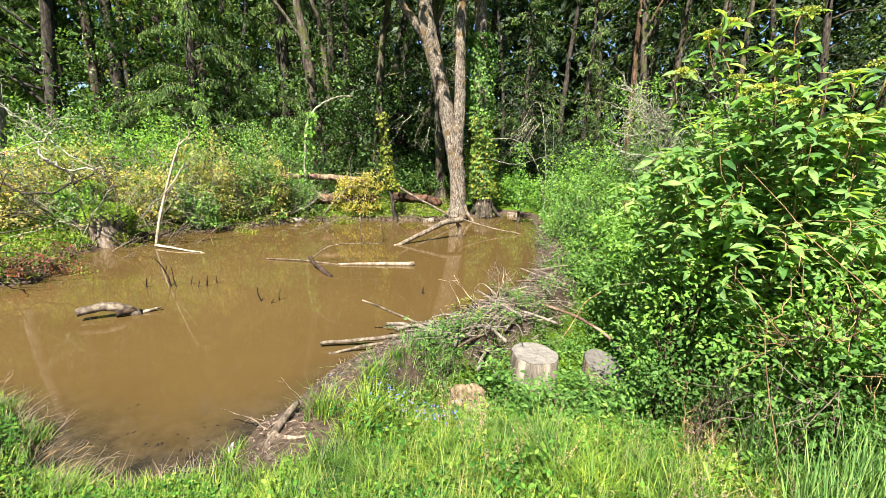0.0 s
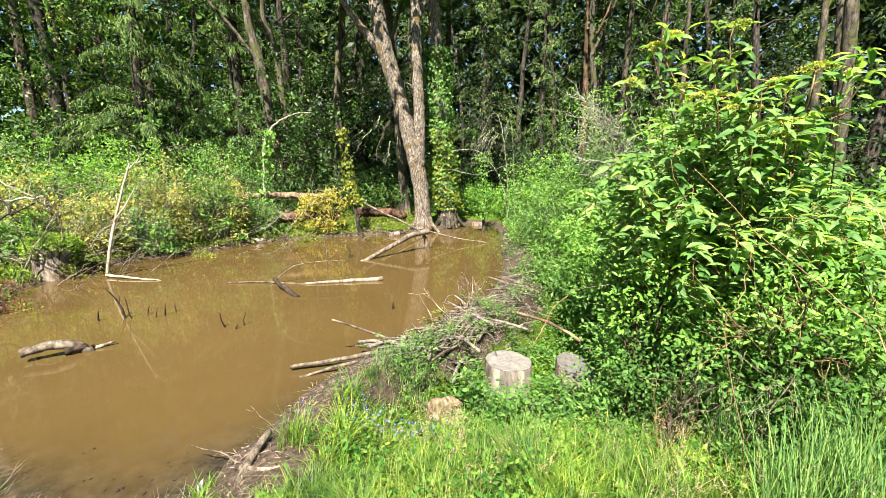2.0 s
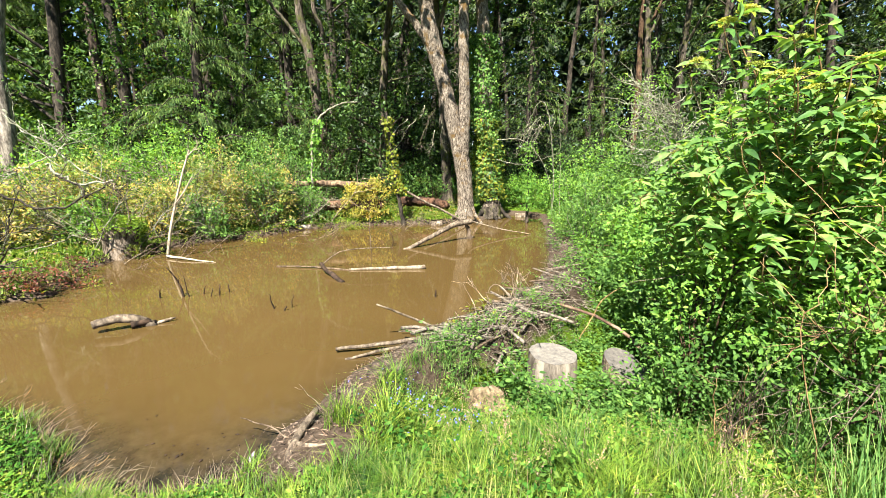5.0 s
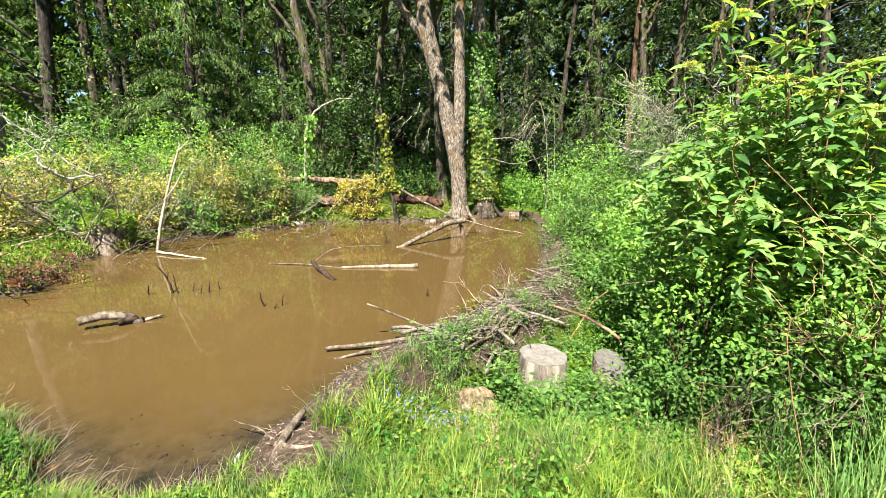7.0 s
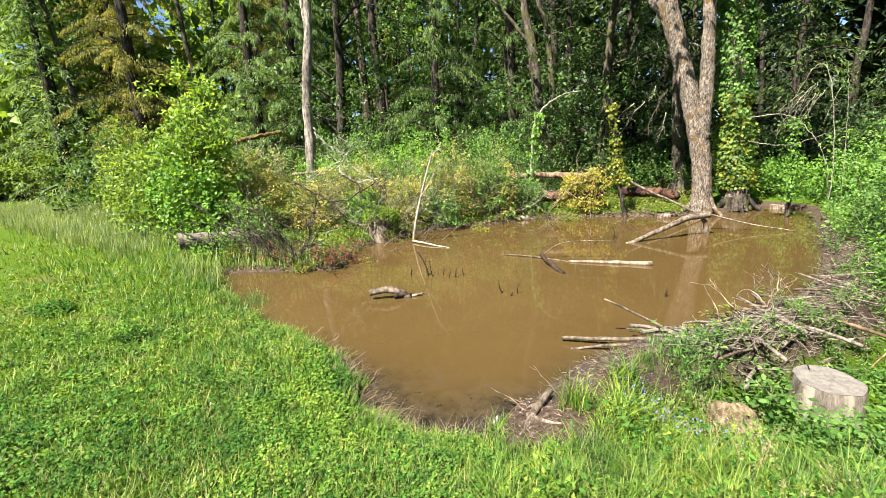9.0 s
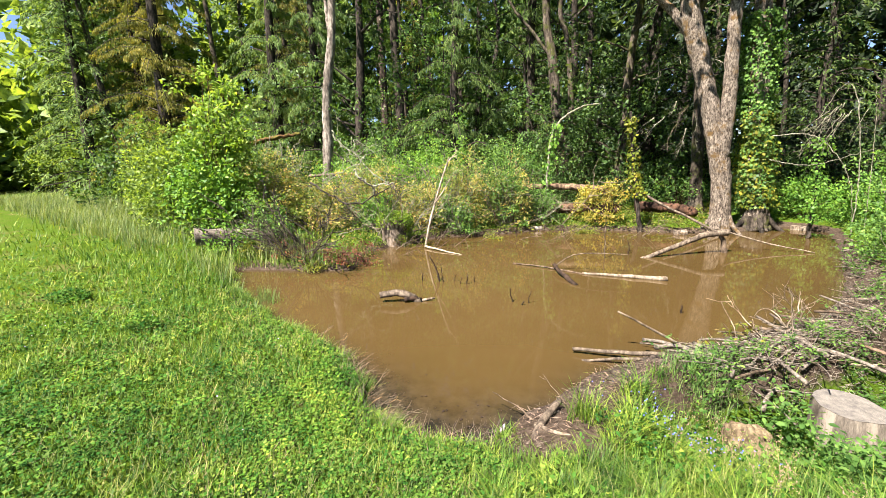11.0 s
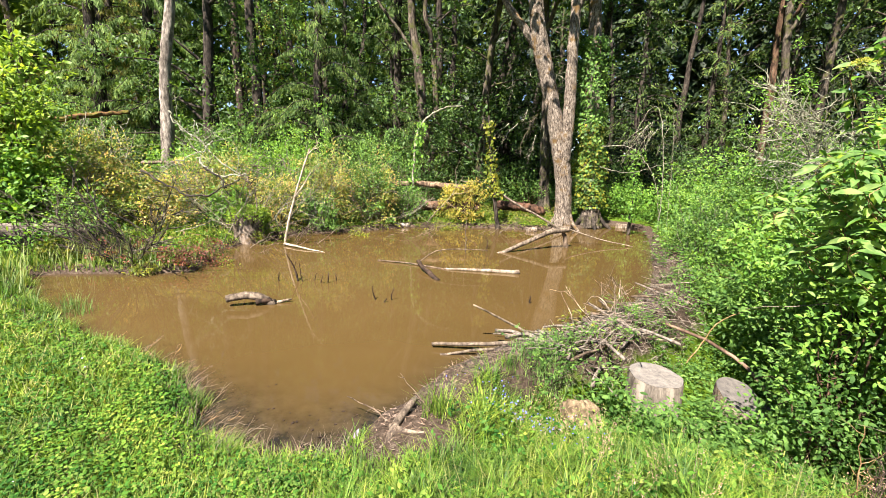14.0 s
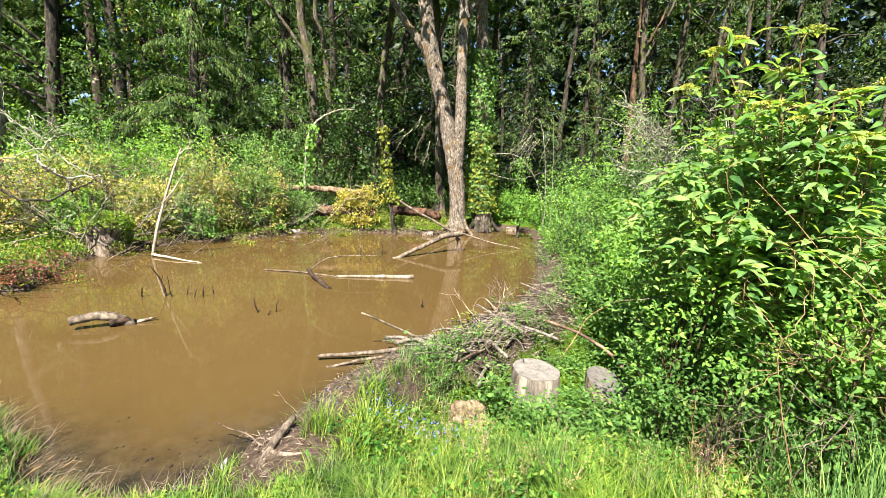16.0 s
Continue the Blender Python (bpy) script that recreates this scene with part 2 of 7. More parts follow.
def sawn_material(tone=1.0):
    """Cut stump top: greyed wood with rings and checks."""
    m, nt, bsdf, links = node_material("sawn_wood")
    co = nt.nodes.new("ShaderNodeTexCoord")
    w = nt.nodes.new("ShaderNodeTexWave")
    w.wave_type, w.rings_direction = "RINGS", "Z"
    w.inputs["Scale"].default_value, w.inputs["Distortion"].default_value, w.inputs["Detail"].default_value = 34, 5.0, 4
    links.new(co.outputs["Object"], w.inputs[0])
    c = ramp(nt, w.outputs[1], [(0.2, (0.14, 0.127, 0.107)), (0.8, (0.18, 0.162, 0.137))])
    c = mix(nt, c, ramp(nt, noise_node(nt, 13, 10, 0.85), [(0.38, (0.4 * tone, 0.4 * tone, 0.42 * tone)), (0.6, (1.1 * tone, 1.08 * tone, 1.06 * tone))]), 1.0, "MULTIPLY")
    links.new(c, bsdf.inputs["Base Color"])
    bsdf.inputs["Roughness"].default_value = 0.85
    bump(nt, bsdf, w.outputs[1], 0.3, 0.004)
    return m


# tone 0.6: greyer wood, with the thicket's shade on that stump put in too
GROUND, WATER, SAWN, SAWN_GREY_SHADED = ground_material(), water_material(), sawn_material(0.9), sawn_material(0.6)
MUD = bark_material("damp_mud", (0.028, 0.021, 0.016), (0.09, 0.069, 0.053), scale=14, stretch=(1, 1, 1), depth=0.006)
CLAY = bark_material("gnawed_wood", (0.085, 0.062, 0.036), (0.215, 0.165, 0.1), scale=22, stretch=(1, 1, 1), depth=0.012)


# ---- mesh builders ----
def soup(name, verts, tris, material, smooth=False):
    """A mesh from arrays of points and triangles."""
    me = bpy.data.meshes.new(name)
    verts, tris = np.asarray(verts, np.float32).reshape(-1, 3), np.asarray(tris, np.int32).reshape(-1, 3)
    me.vertices.add(len(verts))
    me.vertices.foreach_set("co", verts.ravel())
    me.loops.add(tris.size)
    me.loops.foreach_set("vertex_index", tris.ravel())
    me.polygons.add(len(tris))
    me.polygons.foreach_set("loop_start", np.arange(0, tris.size, 3, dtype=np.int32))
    me.update(calc_edges=True)
    if smooth:
        me.polygons.foreach_set("use_smooth", np.ones(len(tris), bool))
    me.materials.append(material)
    return me


def part(name, mesh, parent, label=""):
    ob = new(name, mesh)
    ob.parent = parent
    return tagged(ob, label) if label else ob


def thing(name, at, label, category, group="", kind=""):
    ob = new(name)
    ob.empty_display_size = 0.2
    ob.location = at
    return tagged(ob, label, category, group, kind)


def unit(v):
    return v / np.maximum(np.linalg.norm(v, axis=-1, keepdims=True), 1e-9)


def facing(way, up):
    """Turns whose y runs along way and whose z leans towards up."""
    y = unit(way)
    x = unit(np.cross(y, up))
    return np.stack([x, y, np.cross(x, y)], -1)


LEAF_SMALL = (np.array([(0, 0, 0), (-0.27, 0.45, 0.07), (0, 1, -0.06), (0.27, 0.45, 0.07)]), np.array([(0, 2, 1), (0, 3, 2)]))
LEAF_ROUND = (np.array([(0, 0, 0), (-0.42, 0.5, 0.05), (0, 1, 0), (0.42, 0.5, 0.05)]), np.array([(0, 2, 1), (0, 3, 2)]))
LEAF_FINE = (
    np.array([(0, 0, 0), (-0.19, 0.25, 0.05), (-0.22, 0.55, 0.05), (0, 1, -0.12), (0.22, 0.55, 0.05), (0.19, 0.25, 0.05), (0, 0.5, 0.0)]),
    np.array([(0, 6, 1), (1, 6, 2), (2, 6, 3), (3, 6, 4), (4, 6, 5), (5, 6, 0)]),
)
LEAF_MID = (
    np.array([(0, 0, 0), (-0.19, 0.3, 0.05), (-0.2, 0.62, 0.04), (0, 1, -0.12), (0.2, 0.62, 0.04), (0.19, 0.3, 0.05)]),
    np.array([(0, 5, 1), (1, 5, 2), (2, 5, 4), (2, 4, 3)]),
)
LEAF_OVATE = (
    np.array([(0, 0, 0), (-0.12, 0.2, 0.05), (-0.175, 0.45, 0.06), (-0.12, 0.74, -0.02), (0, 1, -0.2), (0.12, 0.74, -0.02), (0.175, 0.45, 0.06), (0.12, 0.2, 0.05), (0, 0.5, -0.02)]),
    np.array([(0, 8, 1), (1, 8, 2), (2, 8, 3), (3, 8, 4), (4, 8, 5), (5, 8, 6), (6, 8, 7), (7, 8, 0)]),
)
NEEDLES = (np.array([(-0.11, 0.05, 0), (0.13, 0.25, 0.03), (0, 1, -0.2)]), np.array([(0, 1, 2)]))


def scatter(template, pos, turns, size):
    tv, tf = template
    v = np.einsum("nij,kj->nki", turns, tv) * np.asarray(size).reshape(-1, 1, 1) + pos[:, None]
    f = tf[None] + (np.arange(len(pos)) * len(tv))[:, None, None]
    return v.reshape(-1, 3), f.reshape(-1, 3)


def join(pieces):
    vs, fs, n = [], [], 0
    for v, f in pieces:
        vs.append(v)
        fs.append(np.asarray(f) + n)
        n += len(v)
    return np.concatenate(vs), np.concatenate(fs)


def tube(path, radii, sides=8, rough=0.0, cap=True):
    """A tapering limb along a line of points."""
    p = np.asarray(path, float)
    r = np.asarray(radii, float) * np.ones(len(p))
    d = unit(np.gradient(p, axis=0))
    ref = np.array([0.0, 0, 1]) if abs(d[:, 2]).mean() < 0.8 else np.array([1.0, 0, 0])
    a = unit(np.cross(d, ref))
    b = np.cross(d, a)
    th = np.arange(sides) * 2 * np.pi / sides
    rr = r[:, None] * (1 + rough * rng.uniform(-1, 1, (len(p), sides)))
    v = p[:, None] + rr[..., None] * (np.cos(th)[None, :, None] * a[:, None] + np.sin(th)[None, :, None] * b[:, None])
    i, j = np.meshgrid(np.arange(len(p) - 1), np.arange(sides), indexing="ij")
    k = (j + 1) % sides
    q = np.stack([i * sides + j, i * sides + k, (i + 1) * sides + k, (i + 1) * sides + j], -1).reshape(-1, 4)
    f = np.concatenate([q[:, [0, 1, 2]], q[:, [0, 2, 3]]])
    v = v.reshape(-1, 3)
    if cap:
        n = len(v)
        v = np.concatenate([v, p[:1], p[-1:]])
        s = np.arange(sides)
        last = (len(p) - 1) * sides
        f = np.concatenate([f, np.stack([np.full(sides, n), (s + 1) % sides, s], -1), np.stack([np.full(sides, n + 1), last + s, last + (s + 1) % sides], -1)])
    return v, f


def bend(points, n=10, wobble=0.0):
    """A smooth line through a few points, with a little unevenness."""
    p = np.asarray(points, float)
    t = np.linspace(0, len(p) - 1, n)
    i = np.clip(t.astype(int), 0, len(p) - 2)
    u = (t - i)[:, None]
    a, b, c, d = p[np.maximum(i - 1, 0)], p[i], p[i + 1], p[np.minimum(i + 2, len(p) - 1)]
    out = 0.5 * (2 * b + (c - a) * u + (2 * a - 5 * b + 4 * c - d) * u**2 + (3 * b - a - 3 * c + d) * u**3)
    if wobble:
        out[1:-1] += rng.normal(0, wobble, (n - 2, 3))
    return out


def fade(x, a, b):
    t = np.clip((np.asarray(x, float) - a) / (b - a), 0, 1)
    return t * t * (3 - 2 * t)


# ---- the pond's outline and the lie of the land ----
SHORE = np.array([
    (-7.3, 4.6), (-6.2, 3.8), (-5.3, 3.45), (-4.25, 3.05), (-3.5, 2.93), (-2.95, 2.72), (-2.5, 2.4), (-2.2, 2.1), (-1.9, 2.0), (-1.6, 2.05),
    (-1.32, 2.15), (-1.24, 2.35), (-1.22, 2.65), (-1.02, 3.0), (-0.92, 3.45), (-0.72, 3.78), (-0.42, 4.2), (0.05, 4.65), (0.45, 5.1), (0.8, 5.6),
    (1.2, 6.15), (1.65, 7.2), (1.95, 8.3), (2.35, 10.3), (2.7, 12.2), (2.9, 14.0), (2.2, 14.8), (1.75, 14.2), (0.75, 13.0), (-0.3, 12.4),
    (-1.9, 12.1), (-3.7, 11.3), (-4.4, 10.3), (-5.6, 9.2), (-6.0, 8.1), (-6.1, 7.0), (-5.6, 6.2), (-5.4, 5.5), (-6.1, 5.1), (-6.7, 4.9),
])


def shore_distance(x, y):
    """Metres from the water's edge, negative over the water."""
    p = np.stack([np.ravel(x), np.ravel(y)], -1).astype(float)
    best, inside = np.full(len(p), 1e9), np.zeros(len(p), bool)
    for a, b in zip(SHORE, np.roll(SHORE, -1, 0)):
        ab = b - a
        t = np.clip(((p - a) @ ab) / (ab @ ab), 0, 1)
        best = np.minimum(best, np.hypot(*(p - a - t[:, None] * ab).T))
        cross = (a[1] > p[:, 1]) != (b[1] > p[:, 1])
        with np.errstate(divide="ignore", invalid="ignore"):
            inside ^= cross & (p[:, 0] < (b[0] - a[0]) * (p[:, 1] - a[1]) / (b[1] - a[1]) + a[0])
    return np.where(inside, -best, best).reshape(np.shape(x))


def ripple(x, y):
    return np.sin(2.1 * x + 1.3 * y) * np.sin(1.7 * y - 0.8 * x + 1) + 0.5 * np.sin(5.3 * x - 2.2 * y) * np.sin(4.1 * y + 1.9 * x)


def mud_flat(x, y):
    """1 on the bare muddy corner where the dam meets the lawn."""
    return 1 - fade(np.hypot((x + 1.0) / 0.5, (y - 2.4) / 0.42), 0.75, 1.05)


def dam_side(x, y):
    """1 below the dam, where the ground lies lower than the pond."""
    return fade(x, -1.1, -0.1) * fade(y, 1.7, 3.9) * (1 - fade(y, 10.5, 13.5))


def land(x, y):
    x, y = np.asarray(x, float), np.asarray(y, float)
    d = shore_distance(x, y)
    out = np.maximum(d, 0)
    z = 0.015 + 0.17 * (1 - np.exp(-out / 0.3)) + 0.014 * np.minimum(out, 40) + 0.014 * ripple(x, y) * np.minimum(out, 1)
    z = z + 0.05 * (1 - fade(np.hypot(x, y), 0, 3))
    low = dam_side(x, y) * fade(out, 0.45, 0.98)
    z = z * (1 - low) + (-0.42 + 0.03 * ripple(x, y)) * low
    return np.where(d < 0, -0.03 - 0.4 * np.minimum(-d, 1.0), z)


def axis(lo, hi, step, reach):
    mid = np.arange(lo, hi + step / 2, step)
    grow = step * np.cumsum(1.35 ** np.arange(1, 30))
    grow = grow[grow < reach]
    return np.concatenate([lo - grow[::-1], mid, hi + grow])


def build_ground():
    xs, ys = axis(-14, 8, 0.14, 600), axis(-3, 17, 0.14, 600)
    X, Y = np.meshgrid(xs, ys)
    Z = land(X, Y)
    n, m = X.shape
    i, j = np.meshgrid(np.arange(n - 1), np.arange(m - 1), indexing="ij")
    a = i * m + j
    f = np.concatenate([np.stack([a, a + 1, a + m + 1], -1).reshape(-1, 3), np.stack([a, a + m + 1, a + m], -1).reshape(-1, 3)])
    me = soup("ground", np.stack([X, Y, Z], -1), f, GROUND, True)
    d = shore_distance(X, Y)
    turf = fade(d, 0.08, 0.4)
    dam = fade(X, -1.35, -0.9) * (Y > 1.9) * (1 - fade(Y, 9.0, 10.5))
    turf = turf * (1 - dam) + dam * fade(d, 0.45, 0.9) * 0.8
    turf = turf * (1 - mud_flat(X, Y))
    at = me.attributes.new("turf", "FLOAT", "POINT")
    at.data.foreach_set("value", turf.astype(np.float32).ravel())
    tagged(new("ground", me), "turf and dark soil sloping to a muddy pond", "ground", kind="structure")


def build_water():
    xs, ys = np.arange(-8.0, 3.6, 0.1), np.arange(1.6, 15.3, 0.1)
    X, Y = np.meshgrid(xs, ys)
    d = shore_distance(X, Y)
    n, m = X.shape
    i, j = np.meshgrid(np.arange(n - 1), np.arange(m - 1), indexing="ij")
    k = i * m + j
    wet = (d[:-1, :-1] < 0.3)[..., None]
    f = np.concatenate([np.stack([k, k + 1, k + m + 1], -1)[wet[..., 0]], np.stack([k, k + m + 1, k + m], -1)[wet[..., 0]]])
    used, f = np.unique(f, return_inverse=True)
    v = np.stack([X.ravel(), Y.ravel(), 0 * X.ravel()], -1)[used]
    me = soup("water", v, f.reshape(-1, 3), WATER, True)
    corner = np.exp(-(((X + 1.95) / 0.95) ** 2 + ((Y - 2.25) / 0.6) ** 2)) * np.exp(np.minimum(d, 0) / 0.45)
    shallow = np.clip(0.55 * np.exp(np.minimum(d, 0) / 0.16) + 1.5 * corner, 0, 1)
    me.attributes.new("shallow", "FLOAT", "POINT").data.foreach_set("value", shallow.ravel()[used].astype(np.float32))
    tagged(new("water", me), "still brown muddy pond water reflecting the trees", "water", kind="structure")


build_ground()
build_water()


# ---- plants ----
def spread(n, low_bias=1.0):
    """Random unit directions."""
    v = unit(rng.normal(0, 1, (n, 3)))
    v[:, 2] *= low_bias
    return unit(v)


def leaf_cloud(centres, radius, per, size, template, flat=0.35, droop=0.0, squash=0.8):
    """Leaves in clumps round the given centres."""
    c = np.repeat(centres, per, 0)
    rad = np.repeat(np.broadcast_to(radius, len(centres)), per)
    d = spread(len(c))
    off = d * (rad * rng.uniform(0.25, 1, len(c)) ** 0.6)[:, None]
    off[:, 2] *= squash
    way = unit(d * 0.7 + rng.normal(0, 0.6, d.shape) + (0, 0, 0.1 - droop))
    up = unit(np.array([0, 0, 1.0]) * flat + np.array(SUN) * 0.45 + rng.normal(0, 0.42, d.shape) + d * 0.3)
    return scatter(template, c + off, facing(way, up), size * rng.uniform(0.6, 1.25, len(c)))


def shrub(name, label, x, y, wide, deep, tall, size, leaves, material, stems=9, template=LEAF_SMALL, bark=None, hollow=0.35, group="", category="shrub", clump=0.3, turn=0.0, stem_r=0.014, fresh=0.0):
    """A bush: stems from one root, each ending in clumps of leaves; the outline stays uneven."""
    z0 = float(land(x, y)) - 0.03
    ob = thing(name, (x, y, z0), label, category, group)
    ca, sa = math.cos(turn), math.sin(turn)
    tubes, tips = [], []
    for i in range(stems):
        a = rng.uniform(0, 2 * np.pi)
        r = rng.uniform(0.25, 0.95) ** 0.7
        ex, ey = wide * 0.5 * r * math.cos(a), deep * 0.5 * r * math.sin(a)
        ex, ey = ca * ex - sa * ey, sa * ex + ca * ey
        h = tall * rng.uniform(0.55, 0.98) * math.sqrt(max(0.15, 1 - 0.75 * r * r))
        line = bend([(ex * 0.12, ey * 0.12, 0), (ex * 0.45, ey * 0.45, h * 0.55), (ex, ey, h)], 7, 0.02)
        tubes.append(tube(line, np.linspace(stem_r, stem_r * 0.3, 7), 4, cap=False))
        tips.append(line[3:])
        for _ in range(3):
            k = rng.integers(2, 6)
            e = line[k] + rng.normal(0, 1, 3) * (0.22 * wide, 0.22 * deep, 0.12 * tall)
            e[2] = max(e[2], 0.08)
            tubes.append(tube(bend([line[k], (line[k] + e) / 2 + (0, 0, 0.04), e], 5, 0.01), np.linspace(stem_r * 0.5, stem_r * 0.2, 5), 3, cap=False))
            tips.append(e[None])
    tips = np.concatenate(tips)
    n = max(10, leaves // 42)
    c = tips[rng.integers(0, len(tips), n)] + rng.normal(0, 1, (n, 3)) * (0.09 * wide, 0.09 * deep, 0.08 * tall)
    edge = rng.uniform(0, 2 * np.pi, n // 2)
    rr = rng.uniform(hollow, 1, n // 2)
    e = np.stack([0.5 * wide * rr * np.cos(edge), 0.5 * deep * rr * np.sin(edge), tall * rng.uniform(0.1, 0.9, n // 2) * np.sqrt(1 - 0.7 * rr**2)], -1)
    e[:, :2] = np.stack([ca * e[:, 0] - sa * e[:, 1], sa * e[:, 0] + ca * e[:, 1]], -1)
    c[: n // 2] = e
    c[:, 2] = np.maximum(c[:, 2], 0.06)
    young = int(n * fresh)
    if young:
        order = np.argsort(-c[:, 2] + 0.35 * tall * rng.uniform(0, 1, n))
        v, f = leaf_cloud(c[order[:young]] + (0, 0, 0.05), clump * rng.uniform(0.3, 0.8, young), 29, size * 1.1, LEAF_FINE if template is LEAF_MID else template, droop=0.1)
        v[:, 2] = np.maximum(v[:, 2], 0.0)
        tagged(part("young_growth", soup("young_growth", v, f, G_TIP), ob, "paler yellow-green young leaves"), kind="stuff")
        c = c[order[young:]]
    v, f = leaf_cloud(c, clump * rng.uniform(0.45, 1.3, len(c)), 42, size, template)
    v[:, 2] = np.maximum(v[:, 2], 0.0)
    tagged(part("branchwork", soup("branchwork", *join(tubes), bark or BARK_BROWN, True), ob), kind="stuff")
    tagged(part("foliage", soup("foliage", v, f, material), ob), kind="stuff")
    return ob


def trunk_part(ob, base, line, radii, bark, sides=12, rough=0.06, name="trunk", label=""):
    v, f = tube(np.asarray(line) - base, radii, sides, rough)
    return part(name, soup(name, v, f, bark, True), ob, label)


def broadleaf(name, label, x, y, tall, r, bark, leaf, leaves, crown_low=0.25, crown_wide=2.4, size=0.16, lean=(0, 0), limbs=9, group="forest trees", see=14.0):
    """A woodland tree: trunk, limbs and a crown of leaf clumps with gaps."""
    z0 = float(land(x, y)) - 0.1
    base = np.array((x, y, z0))
    ob = thing(name, base, label, "tree", group)
    top = np.array((lean[0], lean[1], tall))
    line = bend([(0, 0, 0), top * 0.35 + rng.normal(0, 0.15, 3) * (1, 1, 0), top * 0.7 + rng.normal(0, 0.25, 3) * (1, 1, 0), top], 12, 0.03)
    rad = r * np.concatenate([[1.35], np.linspace(1.0, 0.2, 11)])
    part("trunk", soup("trunk", *tube(line, rad, 10, 0.06), bark, True), ob)
    tubes, tips = [], []
    for i in range(limbs):
        u = crown_low + (0.95 - crown_low) * rng.uniform(0, 1) ** 1.7
        k = u * 11
        p = line[int(k)] + (k % 1) * (line[min(int(k) + 1, 11)] - line[int(k)])
        a = rng.uniform(0, 2 * np.pi)
        reach = crown_wide * rng.uniform(0.5, 1.0) * (1.1 - 0.6 * u)
        e = p + (reach * math.cos(a), reach * math.sin(a), reach * rng.uniform(-0.1, 0.6))
        li = bend([p, (p + e) / 2 + (0, 0, 0.15 * reach), e], 6, 0.04)
        tubes.append(tube(li, np.linspace(r * 0.28, 0.012, 6), 5))
        tips += [li[2:], li[3:] + rng.normal(0, 0.35, (3, 3))]
    tagged(part("branchwork", soup("branchwork", *join(tubes), bark, True), ob), kind="stuff")
    tips = np.concatenate(tips)
    n = leaves // 48
    c = tips[rng.integers(0, len(tips), n)] + rng.normal(0, 0.35, (n, 3))
    v, f = leaf_cloud(c, 0.6 * rng.uniform(0.4, 1.2, n), 48, size, LEAF_SMALL, droop=0.2)
    tagged(part("crown", soup("crown", v, f, leaf), ob), kind="stuff")
    return ob


def conifer(name, label, x, y, tall, r, leaf, bark=None, low=0.06, wide=2.6, sprays=5200, size=0.3, group="forest trees", lean=(0, 0), droop=0.55):
    """A cedar-like tree: whorled boughs that arch out and hang with drooping sprays."""
    bark = bark or BARK_DARK
    z0 = float(land(x, y)) - 0.1
    ob = thing(name, (x, y, z0), label, "conifer", group)
    line = bend([(0, 0, 0), (lean[0] * 0.4, lean[1] * 0.4, tall * 0.5), (lean[0], lean[1], tall)], 12, 0.02)
    part("trunk", soup("trunk", *tube(line, r * np.concatenate([[1.3], np.linspace(1, 0.08, 11)]), 10, 0.05), bark, True), ob)
    boughs = int(40 + tall * 4.4)
    per = int(0.8 * sprays) // boughs
    tubes, pos, ways = [], [], []
    for i in range(boughs):
        u = low + (0.98 - low) * ((i + rng.uniform(0, 1)) / boughs) ** 1.35
        k = u * 11
        p = line[int(k)] + (k % 1) * (line[min(int(k) + 1, 11)] - line[int(k)])
        a = rng.uniform(0, 2 * np.pi)
        reach = wide * (1.02 - u) ** 0.75 * rng.uniform(0.65, 1.1)
        o = np.array((math.cos(a), math.sin(a), 0))
        li = bend([p, p + o * reach * 0.5 + (0, 0, 0.1 * reach), p + o * reach - (0, 0, 0.22 * reach)], 7, 0.02)
        tubes.append(tube(li[::2], np.linspace(max(0.012, 0.035 * reach / wide + 0.01), 0.005, 4), 3, cap=False))
        s = rng.uniform(0.03, 1, per) ** 0.8
        q = s * 6
        j = np.minimum(q.astype(int), 5)
        at = li[j] + (q - j)[:, None] * (li[j + 1] - li[j])
        side = np.array((-o[1], o[0], 0)) * rng.choice([-1, 1], per)[:, None]
        w = rng.normal(0, 0.3, (per, 3)) + side * rng.uniform(0.2, 1, (per, 1)) + o * 0.5 - np.array((0, 0, droop)) * rng.uniform(0.5, 1.8, (per, 1))
        at = at + side * (rng.uniform(0, 0.3, per) * reach * 0.5 * (1.1 - s))[:, None]
        at[:, 2] -= rng.uniform(0, 0.18, per)
        pos.append(at)
        ways.append(unit(w))
    tagged(part("branchwork", soup("branchwork", *join(tubes), bark, True), ob), kind="stuff")
    pos, ways = np.concatenate(pos), np.concatenate(ways)
    up = unit(np.array((0, 0, 0.4)) + np.array(SUN) * 0.5 + rng.normal(0, 0.6, pos.shape))
    v, f = scatter(NEEDLES, pos, facing(ways, up), size * rng.uniform(0.5, 1.3, len(pos)))
    tagged(part("foliage", soup("foliage", v, f, leaf), ob), kind="stuff")
    return ob


